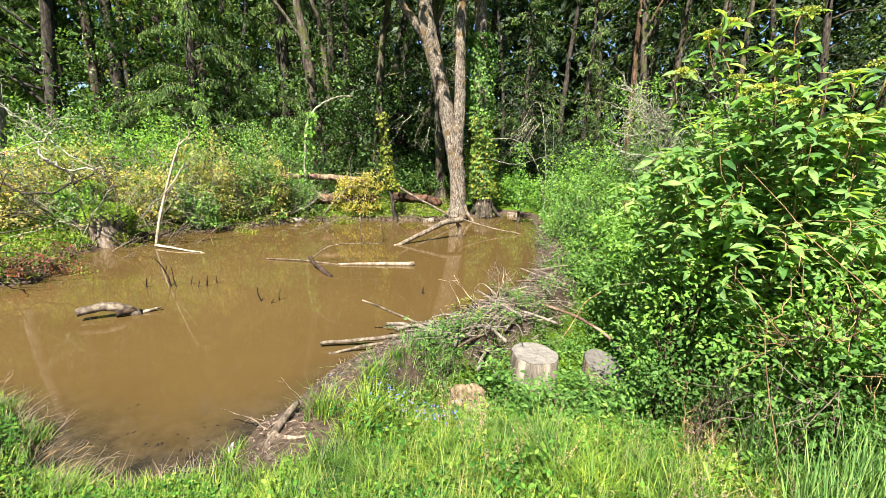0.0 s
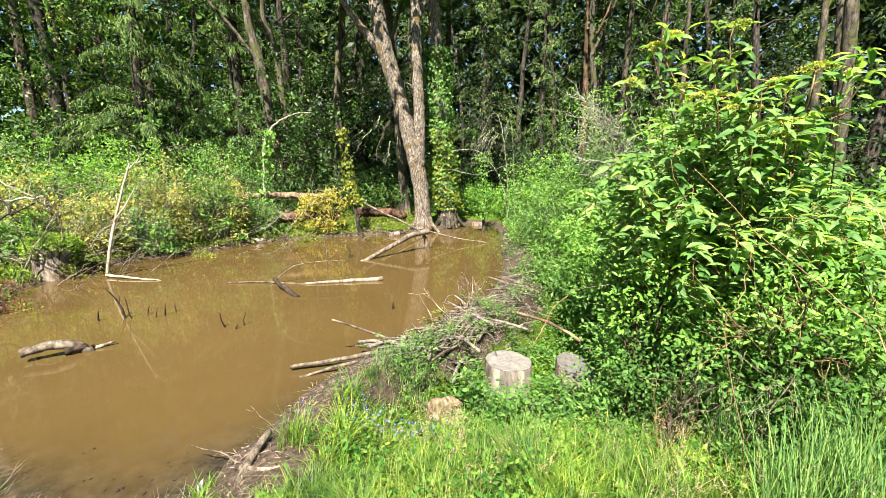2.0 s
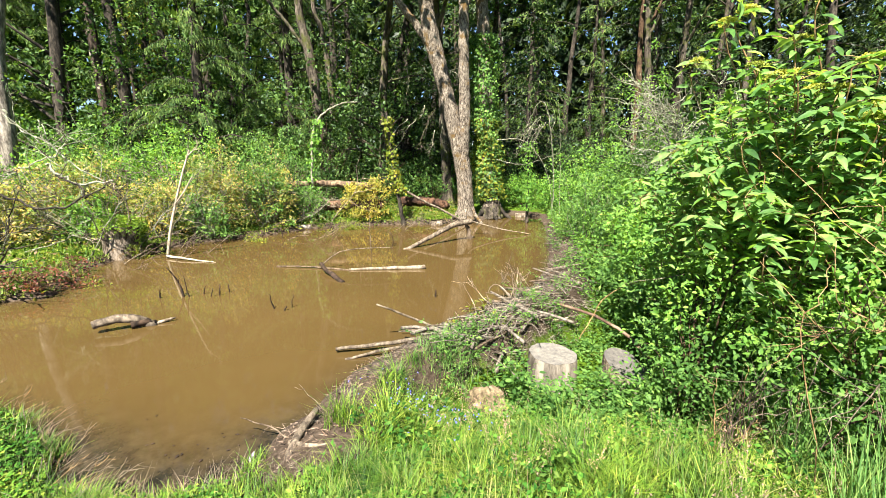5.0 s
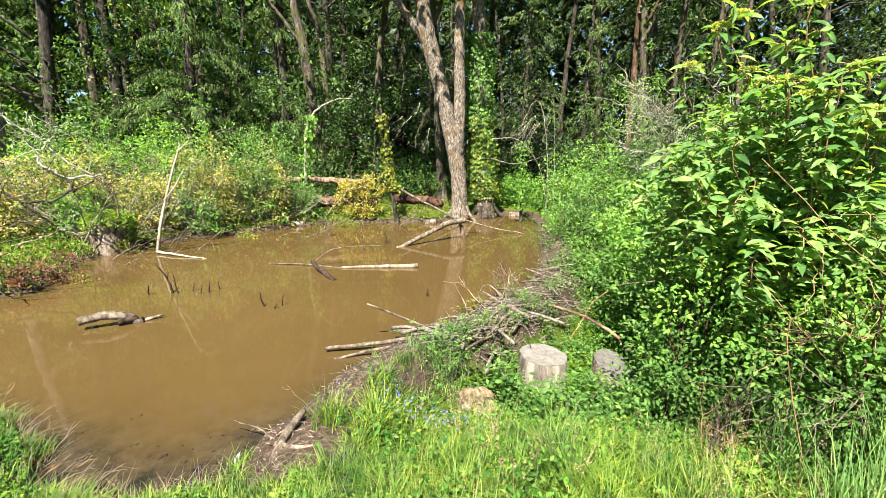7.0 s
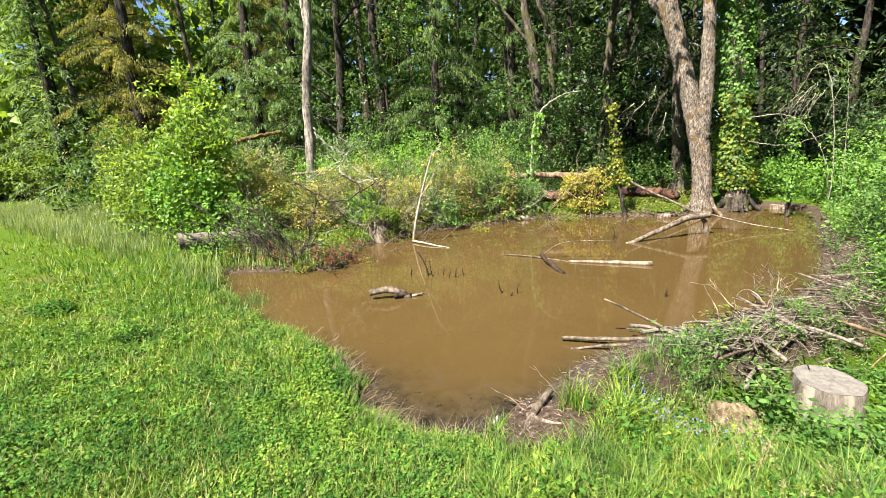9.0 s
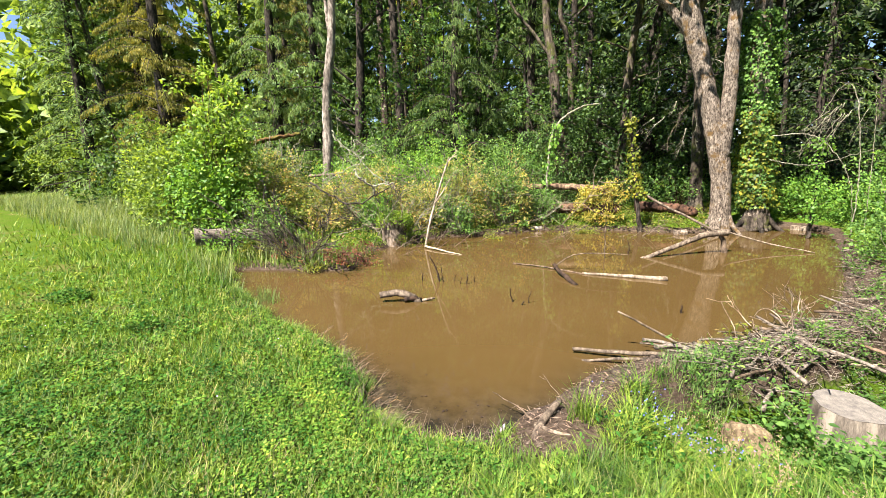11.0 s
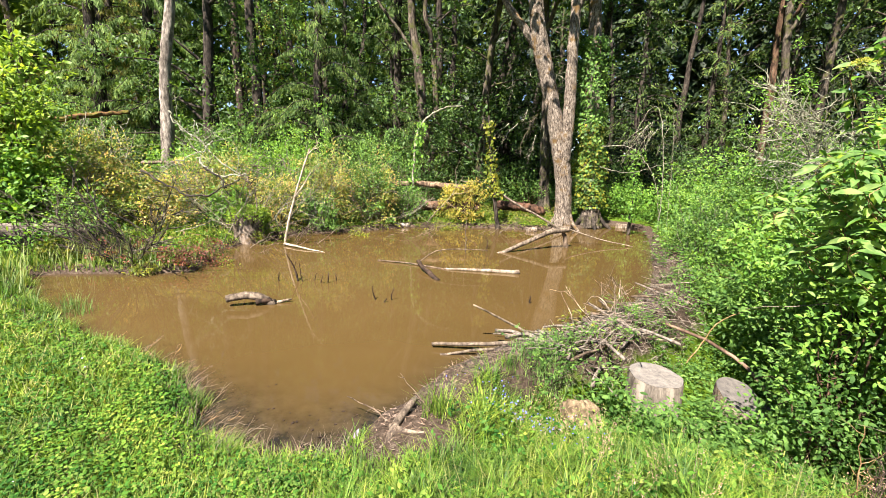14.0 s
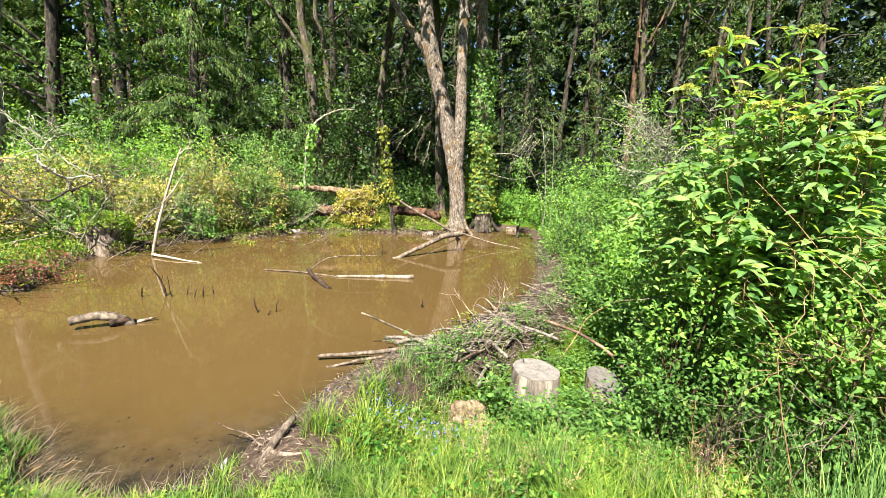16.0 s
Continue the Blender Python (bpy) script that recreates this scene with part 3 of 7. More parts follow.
def blades(x, y, tall, lean, width, segments=2, flop=0.5, heading=None):
    """Curved grass blades rooted on the land."""
    n = len(x)
    z = land(x, y) - 0.01
    a = rng.uniform(0, 2 * np.pi, n) if heading is None else heading
    o = np.stack([np.cos(a), np.sin(a), 0 * a], -1)
    s = np.stack([-np.sin(a), np.cos(a), 0 * a], -1)
    root = np.stack([x, y, z], -1)
    rows = []
    for i in range(segments + 1):
        u = i / segments
        c = root + o * (tall * lean * u**1.6)[:, None]
        c[:, 2] += tall * u * (1 - flop * lean * u * 0.6)
        w = (width * (1 - u) ** 0.8)[:, None]
        rows += [c] if i == segments else [c - s * w / 2, c + s * w / 2]
    v = np.stack(rows, 1)
    k = v.shape[1]
    f = []
    for i in range(segments - 1):
        b = 2 * i
        f += [(b, b + 1, b + 3), (b, b + 3, b + 2)]
    b = 2 * (segments - 1)
    f += [(b, b + 1, b + 2)]
    f = np.array(f)[None] + (np.arange(n) * k)[:, None, None]
    return v.reshape(-1, 3), f.reshape(-1, 3)


def patchy(x, y, scale, seed):
    """Smooth random patches from 0 to 1."""
    return 0.5 + 0.25 * (np.sin(scale * x + seed) * np.cos(scale * 1.13 * y - seed * 2) + np.sin(scale * 1.9 * x - 1.3 * scale * y + seed * 3) * np.cos(0.6 * scale * x + 2.1 * scale * y))


def tufts(x, y, per, tall, wide, width, segments=3):
    """Grass in clumps: blades fan out from each root and lean together with the lie of the clump."""
    n = len(x)
    side, lie = rng.uniform(0, 2 * np.pi, n * per), np.repeat(rng.uniform(0, 2 * np.pi, n), per)
    big = np.repeat(rng.uniform(0.55, 1.2, n), per)
    r = wide * big * np.sqrt(rng.uniform(0, 1, n * per))
    px, py = np.repeat(x, per) + r * np.cos(side), np.repeat(y, per) + r * np.sin(side)
    head = np.arctan2(np.sin(side) + 0.8 * np.sin(lie), np.cos(side) + 0.8 * np.cos(lie)) + rng.normal(0, 0.35, n * per)
    high = tall * big * rng.uniform(0.45, 1.15, n * per)
    return blades(px, py, high, rng.uniform(0.15, 1.0, n * per) + 0.5 * r / wide, width * rng.uniform(0.5, 1.2, n * per), segments, 0.6, head)


# ---- banks: grass, clover and rushes ----
def sown(n, x0, x1, y0, y1):
    return rng.uniform(x0, x1, n), rng.uniform(y0, y1, n)


def lawn_points(n, spread_m=3.2):
    """Points over the bank, thicker near where one stands."""
    r = rng.gamma(1.7, spread_m / 1.7, n) + 0.25
    a = rng.uniform(-0.35, 1.75, n)
    return -0.3 - r * np.sin(a), 0.2 + r * np.cos(a)


def build_banks():
    # short clover turf on the open side
    x, y = lawn_points(205000, 3.4)
    d = shore_distance(x, y)
    keep = (d > 0.06) & (mud_flat(x, y) < 0.4) & (x < 0.3 + 0.5 * patchy(x, y, 3, 1)) & (x > -22) & (y < 11) & (y > -1) & ((x < -1.2) | (y < 1.9))
    keep &= rng.uniform(0, 1, len(x)) < patchy(x, y, 2.2, 4) * patchy(x, y, 9.0, 2) * 2.3
    x, y = x[keep], y[keep]
    far = np.hypot(x, y)
    size = (0.0115 + 0.0036 * far) * rng.uniform(0.6, 1.3, len(x))
    z = land(x, y) + rng.uniform(0.01, 0.075, len(x))
    a = rng.uniform(0, 2 * np.pi, len(x))
    way = np.stack([np.cos(a), np.sin(a), rng.uniform(-0.3, 0.4, len(x))], -1)
    up = unit(np.array((0, 0, 1.0)) + rng.normal(0, 0.35, way.shape))
    me = soup("clover", *scatter(LEAF_ROUND, np.stack([x, y, z], -1), facing(way, up), size), G_CLOVER)
    tagged(new("clover", me), "low bright green clover covering the mown bank", "clover", kind="stuff")
    # short grass among the clover
    x, y = lawn_points(120000, 4.4)
    d = shore_distance(x, y)
    keep = (d > 0.03) & (mud_flat(x, y) < 0.4) & (x > -30) & (y < 14) & (y > -1) & ((x < -1.3) | (y < 2.1)) & (x < 0.6)
    x, y = x[keep], y[keep]
    far = np.hypot(x, y)
    d = shore_distance(x, y)
    tall = rng.uniform(0.05, 0.12, len(x)) * (1 + 0.25 * np.exp(-d / 0.25)) * (1 + 1.3 * fade(x, -4.5, -7.5) * fade(y, 2, 4))
    me = soup("short_grass", *blades(x, y, tall, rng.uniform(0.2, 1.0, len(x)), 0.004 + 0.0016 * far, 1), G_GRASS)
    tagged(new("short_grass", me), "short green grass on the pond bank", "grass", kind="stuff")
    x, y = sown(9000, -9, 7, -6, 1.2)
    me = soup("back_grass", *blades(x, y, rng.uniform(0.06, 0.16, len(x)), rng.uniform(0.3, 1.1, len(x)), rng.uniform(0.008, 0.02, len(x)), 1), G_GRASS)
    tagged(new("back_grass", me), "short green grass of the open lawn", "grass", kind="stuff")
    x, y = lawn_points(8000, 2.6)
    keep = (shore_distance(x, y) > 0.03) & (mud_flat(x, y) < 0.4) & (x < 0.5) & (y > -1) & ((x < -1.2) | (y < 2.0)) & (patchy(x, y, 2.9, 7) > 0.4)
    x, y = x[keep], y[keep]
    me = soup("straw", *blades(x, y, rng.uniform(0.03, 0.1, len(x)), rng.uniform(0.6, 2.0, len(x)), rng.uniform(0.003, 0.007, len(x)), 1), L_STRAW)
    tagged(new("straw", me), "dead straw lying in the turf", "straw", kind="stuff")
    # yellower short grass in patches
    x, y = lawn_points(26000, 5.0)
    keep = (shore_distance(x, y) > 0.05) & (x > -32) & (y < 15) & (y > -1) & ((x < -1.3) | (y < 2.0)) & (x < 0.6) & (patchy(x, y, 1.6, 2) > 0.46)
    x, y = x[keep], y[keep]
    far = np.hypot(x, y)
    me = soup("yellow_grass", *blades(x, y, rng.uniform(0.07, 0.15, len(x)), rng.uniform(0.3, 1.2, len(x)), 0.003 + 0.0018 * far, 1), G_SEED)
    tagged(new("yellow_grass", me), "short yellowing grass in the turf", "grass", kind="stuff")
    # long grass on the near side of the dam
    def long_place(n):
        x, y = sown(n, -1.5, 5.5, 0.6, 5.0)
        d = shore_distance(x, y)
        edge = 0.35 * patchy(x, y, 4, 2)
        keep = (mud_flat(x, y) < 0.4) & (np.hypot(x - 0.39, y - 3.5) > 0.19) & (d > np.where(y > 2.2, 0.36, 0.3) + edge) & (x > -1.25 + 0.3 * (y < 2)) & (y < 2.9 + 0.8 * patchy(x, y, 3.1, 8) + 0.35 * np.maximum(x - 1.5, 0))
        keep &= rng.uniform(0, 1, n) < 0.35 + patchy(x, y, 5, 3)
        return x[keep], y[keep]

    x, y = long_place(42000)
    tall = rng.uniform(0.06, 0.2, len(x)) * (0.6 + 0.8 * patchy(x, y, 4.5, 6))
    me = soup("long_grass", *blades(x, y, tall, rng.uniform(0.3, 1.5, len(x)), rng.uniform(0.003, 0.009, len(x)), 2), G_GRASS)
    tagged(new("long_grass", me), "long lush green grass beside the dam", "grass", kind="stuff")
    x, y = long_place(2300)
    tall = 0.24 * (0.65 + 0.7 * patchy(x, y, 2.4, 6))
    me = soup("tufted_grass", *tufts(x, y, 30, np.repeat(tall, 30), 0.055, 0.0075, 3), G_GRASS)
    tagged(new("tufted_grass", me), "lush green grass tufts matted together", "grass", kind="stuff")
    # yellower blades through it, and thin tan panicles in drifts
    x, y = long_place(15000)
    keep = (patchy(x, y, 2.7, 9) > 0.42) & (x > -0.6)
    x, y = x[keep], y[keep]
    me = soup("seeding_grass", *blades(x, y, rng.uniform(0.13, 0.34, len(x)), rng.uniform(0.2, 1.2, len(x)), rng.uniform(0.002, 0.005, len(x)), 2), G_SEED)
    tagged(new("seeding_grass", me), "pale yellow-green grass gone to seed", "grass", kind="stuff")
    x, y = long_place(2600)
    keep = (patchy(x, y, 2.1, 5) > 0.52) & (x > -0.2) & (shore_distance(x, y) > 0.7)
    x, y = x[keep], y[keep]
    n = len(x)
    tall, lean, head = rng.uniform(0.26, 0.42, n), rng.uniform(0.1, 0.5, n), rng.uniform(0, 2 * np.pi, n)
    stalks = blades(x, y, tall, lean, np.full(n, 0.003), 3, 0.5, head)
    u = rng.uniform(0.62, 1.0, (n, 16))
    at = np.stack([x[:, None] + np.cos(head)[:, None] * (tall * lean)[:, None] * u**1.6, y[:, None] + np.sin(head)[:, None] * (tall * lean)[:, None] * u**1.6, land(x, y)[:, None] + tall[:, None] * u * (1 - 0.3 * lean[:, None] * u)], -1).reshape(-1, 3)
    at = at + rng.normal(0, 0.009, at.shape)
    seeds = scatter(LEAF_SMALL, at, facing(spread(len(at)), spread(len(at))), rng.uniform(0.008, 0.014, len(at)))
    tagged(new("seed_panicles", soup("seed_panicles", *join([stalks, seeds]), L_PANICLE)), "thin tan seed panicles above the grass", "grass", kind="stuff")
    # uncut fringe along the far left edge of the lawn
    n = 38000
    x, y = sown(n, -26, -5.6, 2.4, 10.5)
    d = shore_distance(x, y)
    keep = (d > 0.02) & (y > 3.4 - 0.12 * (x + 6) + 0.5 * patchy(x, y, 2, 5)) & (y < 5.4 - 0.25 * (x + 6)) & (np.hypot(x + 8.6, y - 4.9) > 1.0)
    x, y = x[keep], y[keep]
    me = soup("meadow_grass", *blades(x, y, rng.uniform(0.2, 0.5, len(x)), rng.uniform(0.15, 0.6, len(x)), rng.uniform(0.008, 0.018, len(x)), 2), leaf_material("meadow_blade", [(0.10, 0.19, 0.025), (0.17, 0.265, 0.045), (0.24, 0.31, 0.08)], 0.35, 0.7))
    tagged(new("meadow_grass", me), "tall pale meadow grass at the lawn's edge", "grass", kind="stuff")
    # overhanging tufts at the water's edge
    seg = np.linspace(0, 10.5, 16000)
    i = np.minimum(seg.astype(int), 9)
    p = SHORE[i] + (seg - i)[:, None] * (SHORE[i + 1] - SHORE[i]) + rng.normal(0, 0.09, (len(seg), 2))
    x, y = p.T
    keep = (shore_distance(x, y) > -0.05) & (patchy(x, y, 6, 7) > np.where(x > -2.7, 0.62, 0.5))
    x, y = x[keep], y[keep]
    seg = rng.uniform(4.4, 10.4, 800)
    i = seg.astype(int)
    q = SHORE[i] + (seg - i)[:, None] * (SHORE[i + 1] - SHORE[i]) + rng.normal(0, 0.07, (len(seg), 2))
    me = soup("dead_grass", *blades(q[:, 0], q[:, 1], rng.uniform(0.04, 0.2, len(q)), rng.uniform(0.5, 1.8, len(q)), rng.uniform(0.003, 0.006, len(q)), 2), L_STRAW)
    tagged(new("dead_grass", me), "dead straw-brown grass drooping over the muddy edge", "grass", kind="stuff")
    me = soup("edge_grass", *blades(x, y, rng.uniform(0.05, 0.17, len(x)), rng.uniform(0.3, 1.3, len(x)), rng.uniform(0.004, 0.009, len(x)), 3), G_GRASS)
    tagged(new("edge_grass", me), "straggling grass hanging over the water's edge", "grass", kind="stuff")


build_banks()


# ---- woodland round the pond ----
def build_forest():
    # far wood: many clumps that close the view
    n = 7600
    a = rng.uniform(-1.75, 1.75, n)
    r = rng.uniform(32, 50, n)
    top = 20.0 - 4.0 * fade(a, 0.75, 1.1) - 9.0 * fade(a, 1.2, 1.3) - 9.0 * np.exp(-(((a - 1.02) / 0.035) ** 2))
    c = np.stack([-np.sin(a) * r, np.cos(a) * r, rng.uniform(0, 1, n) ** 1.25 * top], -1)
    # leaf tone carries the light: darker for shaded right, paler for sunlit left
    for side, leaf, label in (((a > 0.3) & (a < 0.85), G_FOREST, "dense green woodland closing the distance"), (a >= 0.85, G_HAZEL, "dense green sunlit woodland closing the distance"), (a <= 0.3, G_SHADED, "dense green woodland closing the distance, its shade put into darker leaves")):
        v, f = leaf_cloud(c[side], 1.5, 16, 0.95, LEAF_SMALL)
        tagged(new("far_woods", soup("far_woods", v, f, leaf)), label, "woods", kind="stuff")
    for i in range(30):
        a = -1.2 + 2.4 * (i + rng.uniform(-0.3, 0.3)) / 30
        r = rng.uniform(18, 27)
        shrub("undergrowth", "leafy green undergrowth between the trees", -math.sin(a) * r, math.cos(a) * r, 4.2, 3, rng.uniform(2.4, 4.2), 0.17, 1100, G_SHADED if a < 0.15 else G_FOREST if i % 3 else G_SHRUB, group="undergrowth", clump=0.5)
    # standing trees of the middle distance
    for i in range(64):
        a = -1.3 + 2.6 * (i + rng.uniform(-0.4, 0.4)) / 64
        r = rng.uniform(17, 32) if a < 0.8 else rng.uniform(25, 33)
        if a > 1.2 or 0.985 < a < 1.06:
            continue
        x, y = -math.sin(a) * r, math.cos(a) * r
        if i % 3 == 1 or (a > 0.75 and i % 2):
            conifer("conifer", "tall green conifer with drooping sprays in the wood", x, y, rng.uniform(13, 19), rng.uniform(0.16, 0.28), (G_CONIFER if i % 2 else G_OLIVE) if a > 0.5 else G_CEDAR_SHADED, wide=rng.uniform(2.2, 3.2), sprays=8000 if a > 0.5 else 5600, size=0.26, low=0.04 if i % 2 else 0.12)
        else:
            # darkest leaves at the right again stand for shade inside the wood
            broadleaf("woodland_tree", "dark-stemmed woodland tree with dense green leaves", x, y, rng.uniform(12, 18), rng.uniform(0.11, 0.24), BARK_DARK if i % 4 else BARK_WOOD, (G_SHADED if i % 2 else G_FOREST) if a < 0.2 else G_FOREST if a < 0.9 or i % 3 == 0 else G_SHRUB, 3000, crown_low=0.12, crown_wide=rng.uniform(2.2, 3.4), size=0.15, lean=rng.normal(0, 0.8, 2), limbs=16)


build_forest()


def build_young_trees():
    """Sunlit saplings along the wood's edge."""
    for i in range(11):
        a = 0.02 + 0.062 * i
        if i in (4, 5, 7):
            continue
        r = 19.4 + 1.2 * math.sin(2.1 * i)
        broadleaf("young_tree", "leafy young tree at the sunlit edge of the wood", -math.sin(a) * r, math.cos(a) * r, 6.5 + 1.6 * math.sin(i * 1.7), 0.055, BARK_DARK, G_SHRUB if i > 6 else G_FOREST, 2600, crown_low=0.1, crown_wide=2.2, size=0.13, lean=rng.normal(0, 0.5, 2), limbs=18, group="young trees")


build_young_trees()


# ---- the marked trees on the far bank ----
def limb_line(points, r0, r1, n=9, wobble=0.03):
    return bend(points, n, wobble), np.linspace(r0, r1, n)


def marked_tree(name, label, base, trunk, r0, r1, limbs, bark, leaf=None, leaves=0, crown=(), size=0.16, crown_r=0.9, root_bark=None):
    base = np.array(base, float)
    ob = thing(name, base, label, "tree")
    line, rad = limb_line(trunk, r0, r1, 46, 0.008)
    up = line[:, 2] - line[0, 2]
    rad = rad * (1 + 0.05 * np.sin(2.3 * up + r0 * 40))
    if r0 > 0.12:
        rad = rad * (1 + 0.38 * np.exp(-np.maximum(up, 0) / 0.35))
    trunk_part(ob, base, line, rad, bark, 22, 0.045)
    if r0 > 0.18:
        for k in range(5):
            a = k * 1.26 + r0 * 9
            o = np.array((math.cos(a), math.sin(a), 0))
            pts = [line[0] + o * r0 * 0.7 + (0, 0, 0.45), line[0] + o * r0 * 1.5 + (0, 0, 0.16), line[0] + o * r0 * (2.4 + 0.5 * math.sin(k * 3)) - (0, 0, 0.1)]
            trunk_part(ob, base, bend(pts, 8, 0.01), np.linspace(r0 * 0.34, r0 * 0.12, 8), root_bark or bark, 9, 0.08, "root")
    for pts, a, b, *own in limbs:
        line, rad = limb_line(pts, a, b, 34, 0.01)
        trunk_part(ob, base, line, rad, own[0] if own else bark, 16, 0.06, own[1] if own else "limb")
    if leaves:
        c = np.array(crown, float) - base
        # unseen crowns near the middle are enlarged to cast shade on the wood behind
        tall = abs(base[0]) < 3
        n = leaves // (22 if tall else 28)
        c = c[rng.integers(0, len(c), n)] + rng.normal(0, crown_r * (1.35 if tall else 1), (n, 3))
        c[:, 2] = np.maximum(c[:, 2], 7.2 if tall else 5)
        v, f = leaf_cloud(c, 0.5 * rng.uniform(0.5, 1.2, n), 16, size * (1.9 if tall else 1), LEAF_SMALL, droop=0.2)
        tagged(part("crown", soup("crown", v, f, leaf), ob), kind="stuff")
    return ob


def ivy_coat(ob, line, r, leaves, size, material, thick=0.2):
    """Ivy leaves climbing a stem, fuller in places."""
    base = np.array(ob.location)
    line = np.asarray(line) - base
    t = rng.uniform(0, len(line) - 1.001, leaves)
    i = t.astype(int)
    c = line[i] + (t - i)[:, None] * (line[i + 1] - line[i])
    a = rng.uniform(0, 2 * np.pi, leaves)
    o = np.stack([np.cos(a), np.sin(a), 0 * a], -1)
    bulge = 0.55 + 0.45 * np.sin(c[:, 2] * 3.1 + a * 2) * np.cos(c[:, 2] * 1.3)
    p = c + o * (r + thick * rng.uniform(0.1, 1, leaves) * bulge)[:, None]
    way = unit(o * 0.5 + np.array((0, 0, -0.9)) + rng.normal(0, 0.5, o.shape))
    tagged(part("ivy", soup("ivy", *scatter(LEAF_ROUND, p, facing(way, unit(o + rng.normal(0, 0.3, o.shape))), size * rng.uniform(0.35, 1.6, leaves)), material), ob), "yellow-green ivy leaves", kind="stuff")


def build_marked_trees():
    marked_tree(
        "forked_tree", "old grey tree forking into two trunks at the water", (0.45, 12.9, 0.05),
        [(0.50, 12.95, 0.0), (0.46, 12.96, 1.0), (0.32, 12.97, 1.95), (0.10, 12.97, 2.81), (-0.07, 12.97, 3.44), (-0.39, 12.97, 4.6), (-0.6, 12.97, 5.4), (-0.9, 12.9, 7.5), (-1.2, 12.8, 11)], 0.232, 0.2,
        [
         ([(0.36, 12.95, 1.9), (0.40, 12.96, 2.7), (0.40, 12.97, 3.4), (0.38, 12.97, 4.23), (0.35, 12.97, 5.2), (0.3, 13.0, 7.5), (0.4, 13.2, 12)], 0.19, 0.11, BARK_MOSS, "trunk"),
         ([(-0.42, 12.96, 4.7), (-0.8, 12.95, 5.22), (-1.5, 12.9, 6.1), (-2.4, 12.8, 7.4)], 0.14, 0.06, BARK_MOSS, "limb"),
         ([(0.3, 13.0, 5.8), (0.9, 13.2, 7.2), (1.2, 13.4, 9)], 0.1, 0.04, BARK_MOSS, "limb")],
        BARK_MOSS, G_FOREST, 5200, [(-1.5, 12.8, 10.5), (0.4, 13.2, 11.5), (-2.6, 12.7, 8.6), (1.2, 13.4, 9.4), (-0.4, 13.3, 9.2)], 0.17, 1.1)
    ivy_line = [(1.33, 13.8, 0.0), (1.2, 13.8, 1.6), (1.09, 13.82, 3.3), (0.96, 13.83, 5.4), (0.86, 13.84, 7.0), (0.8, 13.9, 12)]
    ob = marked_tree("ivy_clad_tree", "straight tree thickly covered in yellow-green ivy", (1.3, 13.8, 0.05), ivy_line, 0.27, 0.14, [], BARK_MOSS, G_FOREST, 3200, [(0.8, 13.9, 11.5), (1.5, 14.2, 10), (0.2, 13.6, 9.6)], 0.17, 1.0, BARK_DARK)
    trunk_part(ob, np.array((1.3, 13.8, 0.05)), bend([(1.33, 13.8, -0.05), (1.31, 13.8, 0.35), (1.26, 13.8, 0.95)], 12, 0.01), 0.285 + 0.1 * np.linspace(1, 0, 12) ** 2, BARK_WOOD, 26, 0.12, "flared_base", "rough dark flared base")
    line = bend(ivy_line[:4], 14)
    ivy_coat(ob, line[2:], 0.22, 8600, 0.066, G_SHRUB, 0.34)
    ivy_coat(ob, line[2:9], 0.24, 3200, 0.066, G_YELLOW, 0.36)
    marked_tree(
        "leaning_fork_tree", "grey lichened tree with a bare forked limb", (-4.5, 16.3, 0.2),
        [(-4.5, 16.3, 0.1), (-4.6, 16.29, 2.1), (-4.9, 16.21, 5.13), (-5.17, 16.13, 6.65), (-5.2, 16.1, 9), (-5.3, 16, 13)], 0.22, 0.09,
        [([(-5.0, 16.17, 5.5), (-5.64, 15.97, 6.36), (-6.33, 15.72, 7.25), (-6.9, 15.6, 8.4)], 0.07, 0.03),
         ([(-4.55, 16.3, 2.4), (-4.32, 16.67, 3.59), (-4.53, 16.62, 5.99), (-4.81, 16.54, 7.13), (-4.6, 16.5, 10)], 0.13, 0.06)],
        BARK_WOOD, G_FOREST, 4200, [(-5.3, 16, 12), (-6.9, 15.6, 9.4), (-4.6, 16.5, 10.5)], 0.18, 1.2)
    marked_tree(
        "pale_tree", "slender pale-barked tree with a bare sunlit trunk", (-11.85, 11.55, 0.2),
        [(-11.85, 11.55, 0.1), (-11.71, 11.68, 1.83), (-11.62, 11.75, 4.2), (-11.41, 11.96, 6.5), (-11.3, 12.0, 10), (-11.2, 12, 14)], 0.21, 0.09, [([(-11.5, 11.9, 6.2), (-11.9, 12.2, 7.6), (-12.2, 12.3, 9)], 0.07, 0.03)],
        BARK_PALE, G_SHRUB, 3600, [(-11.2, 12, 13), (-12.3, 12.4, 10.5), (-10.6, 12.2, 11)], 0.18, 1.2)
    marked_tree("dark_tree", "dark shaded tree trunk flaked with pale bark", (-12.65, 16.5, 0.3), [(-12.6, 16.5, 0.1), (-12.62, 16.5, 3.0), (-12.75, 16.5, 7.5), (-12.8, 16.5, 15)], 0.2, 0.12, [], BARK_FLAKED, G_FOREST, 3000, [(-12.8, 16.5, 14), (-13.2, 16.2, 11)], 0.2, 1.4)
    marked_tree("dark_tree", "dark shaded tree trunk half hidden by its neighbour", (-12.0, 16.8, 0.3), [(-12.0, 16.8, 0.1), (-12.05, 16.8, 4), (-12.3, 16.8, 9), (-12.3, 16.8, 15)], 0.24, 0.12, [], BARK_DARK, G_FOREST, 2400, [(-12.3, 16.8, 14), (-11.8, 16.4, 11)], 0.2, 1.4)
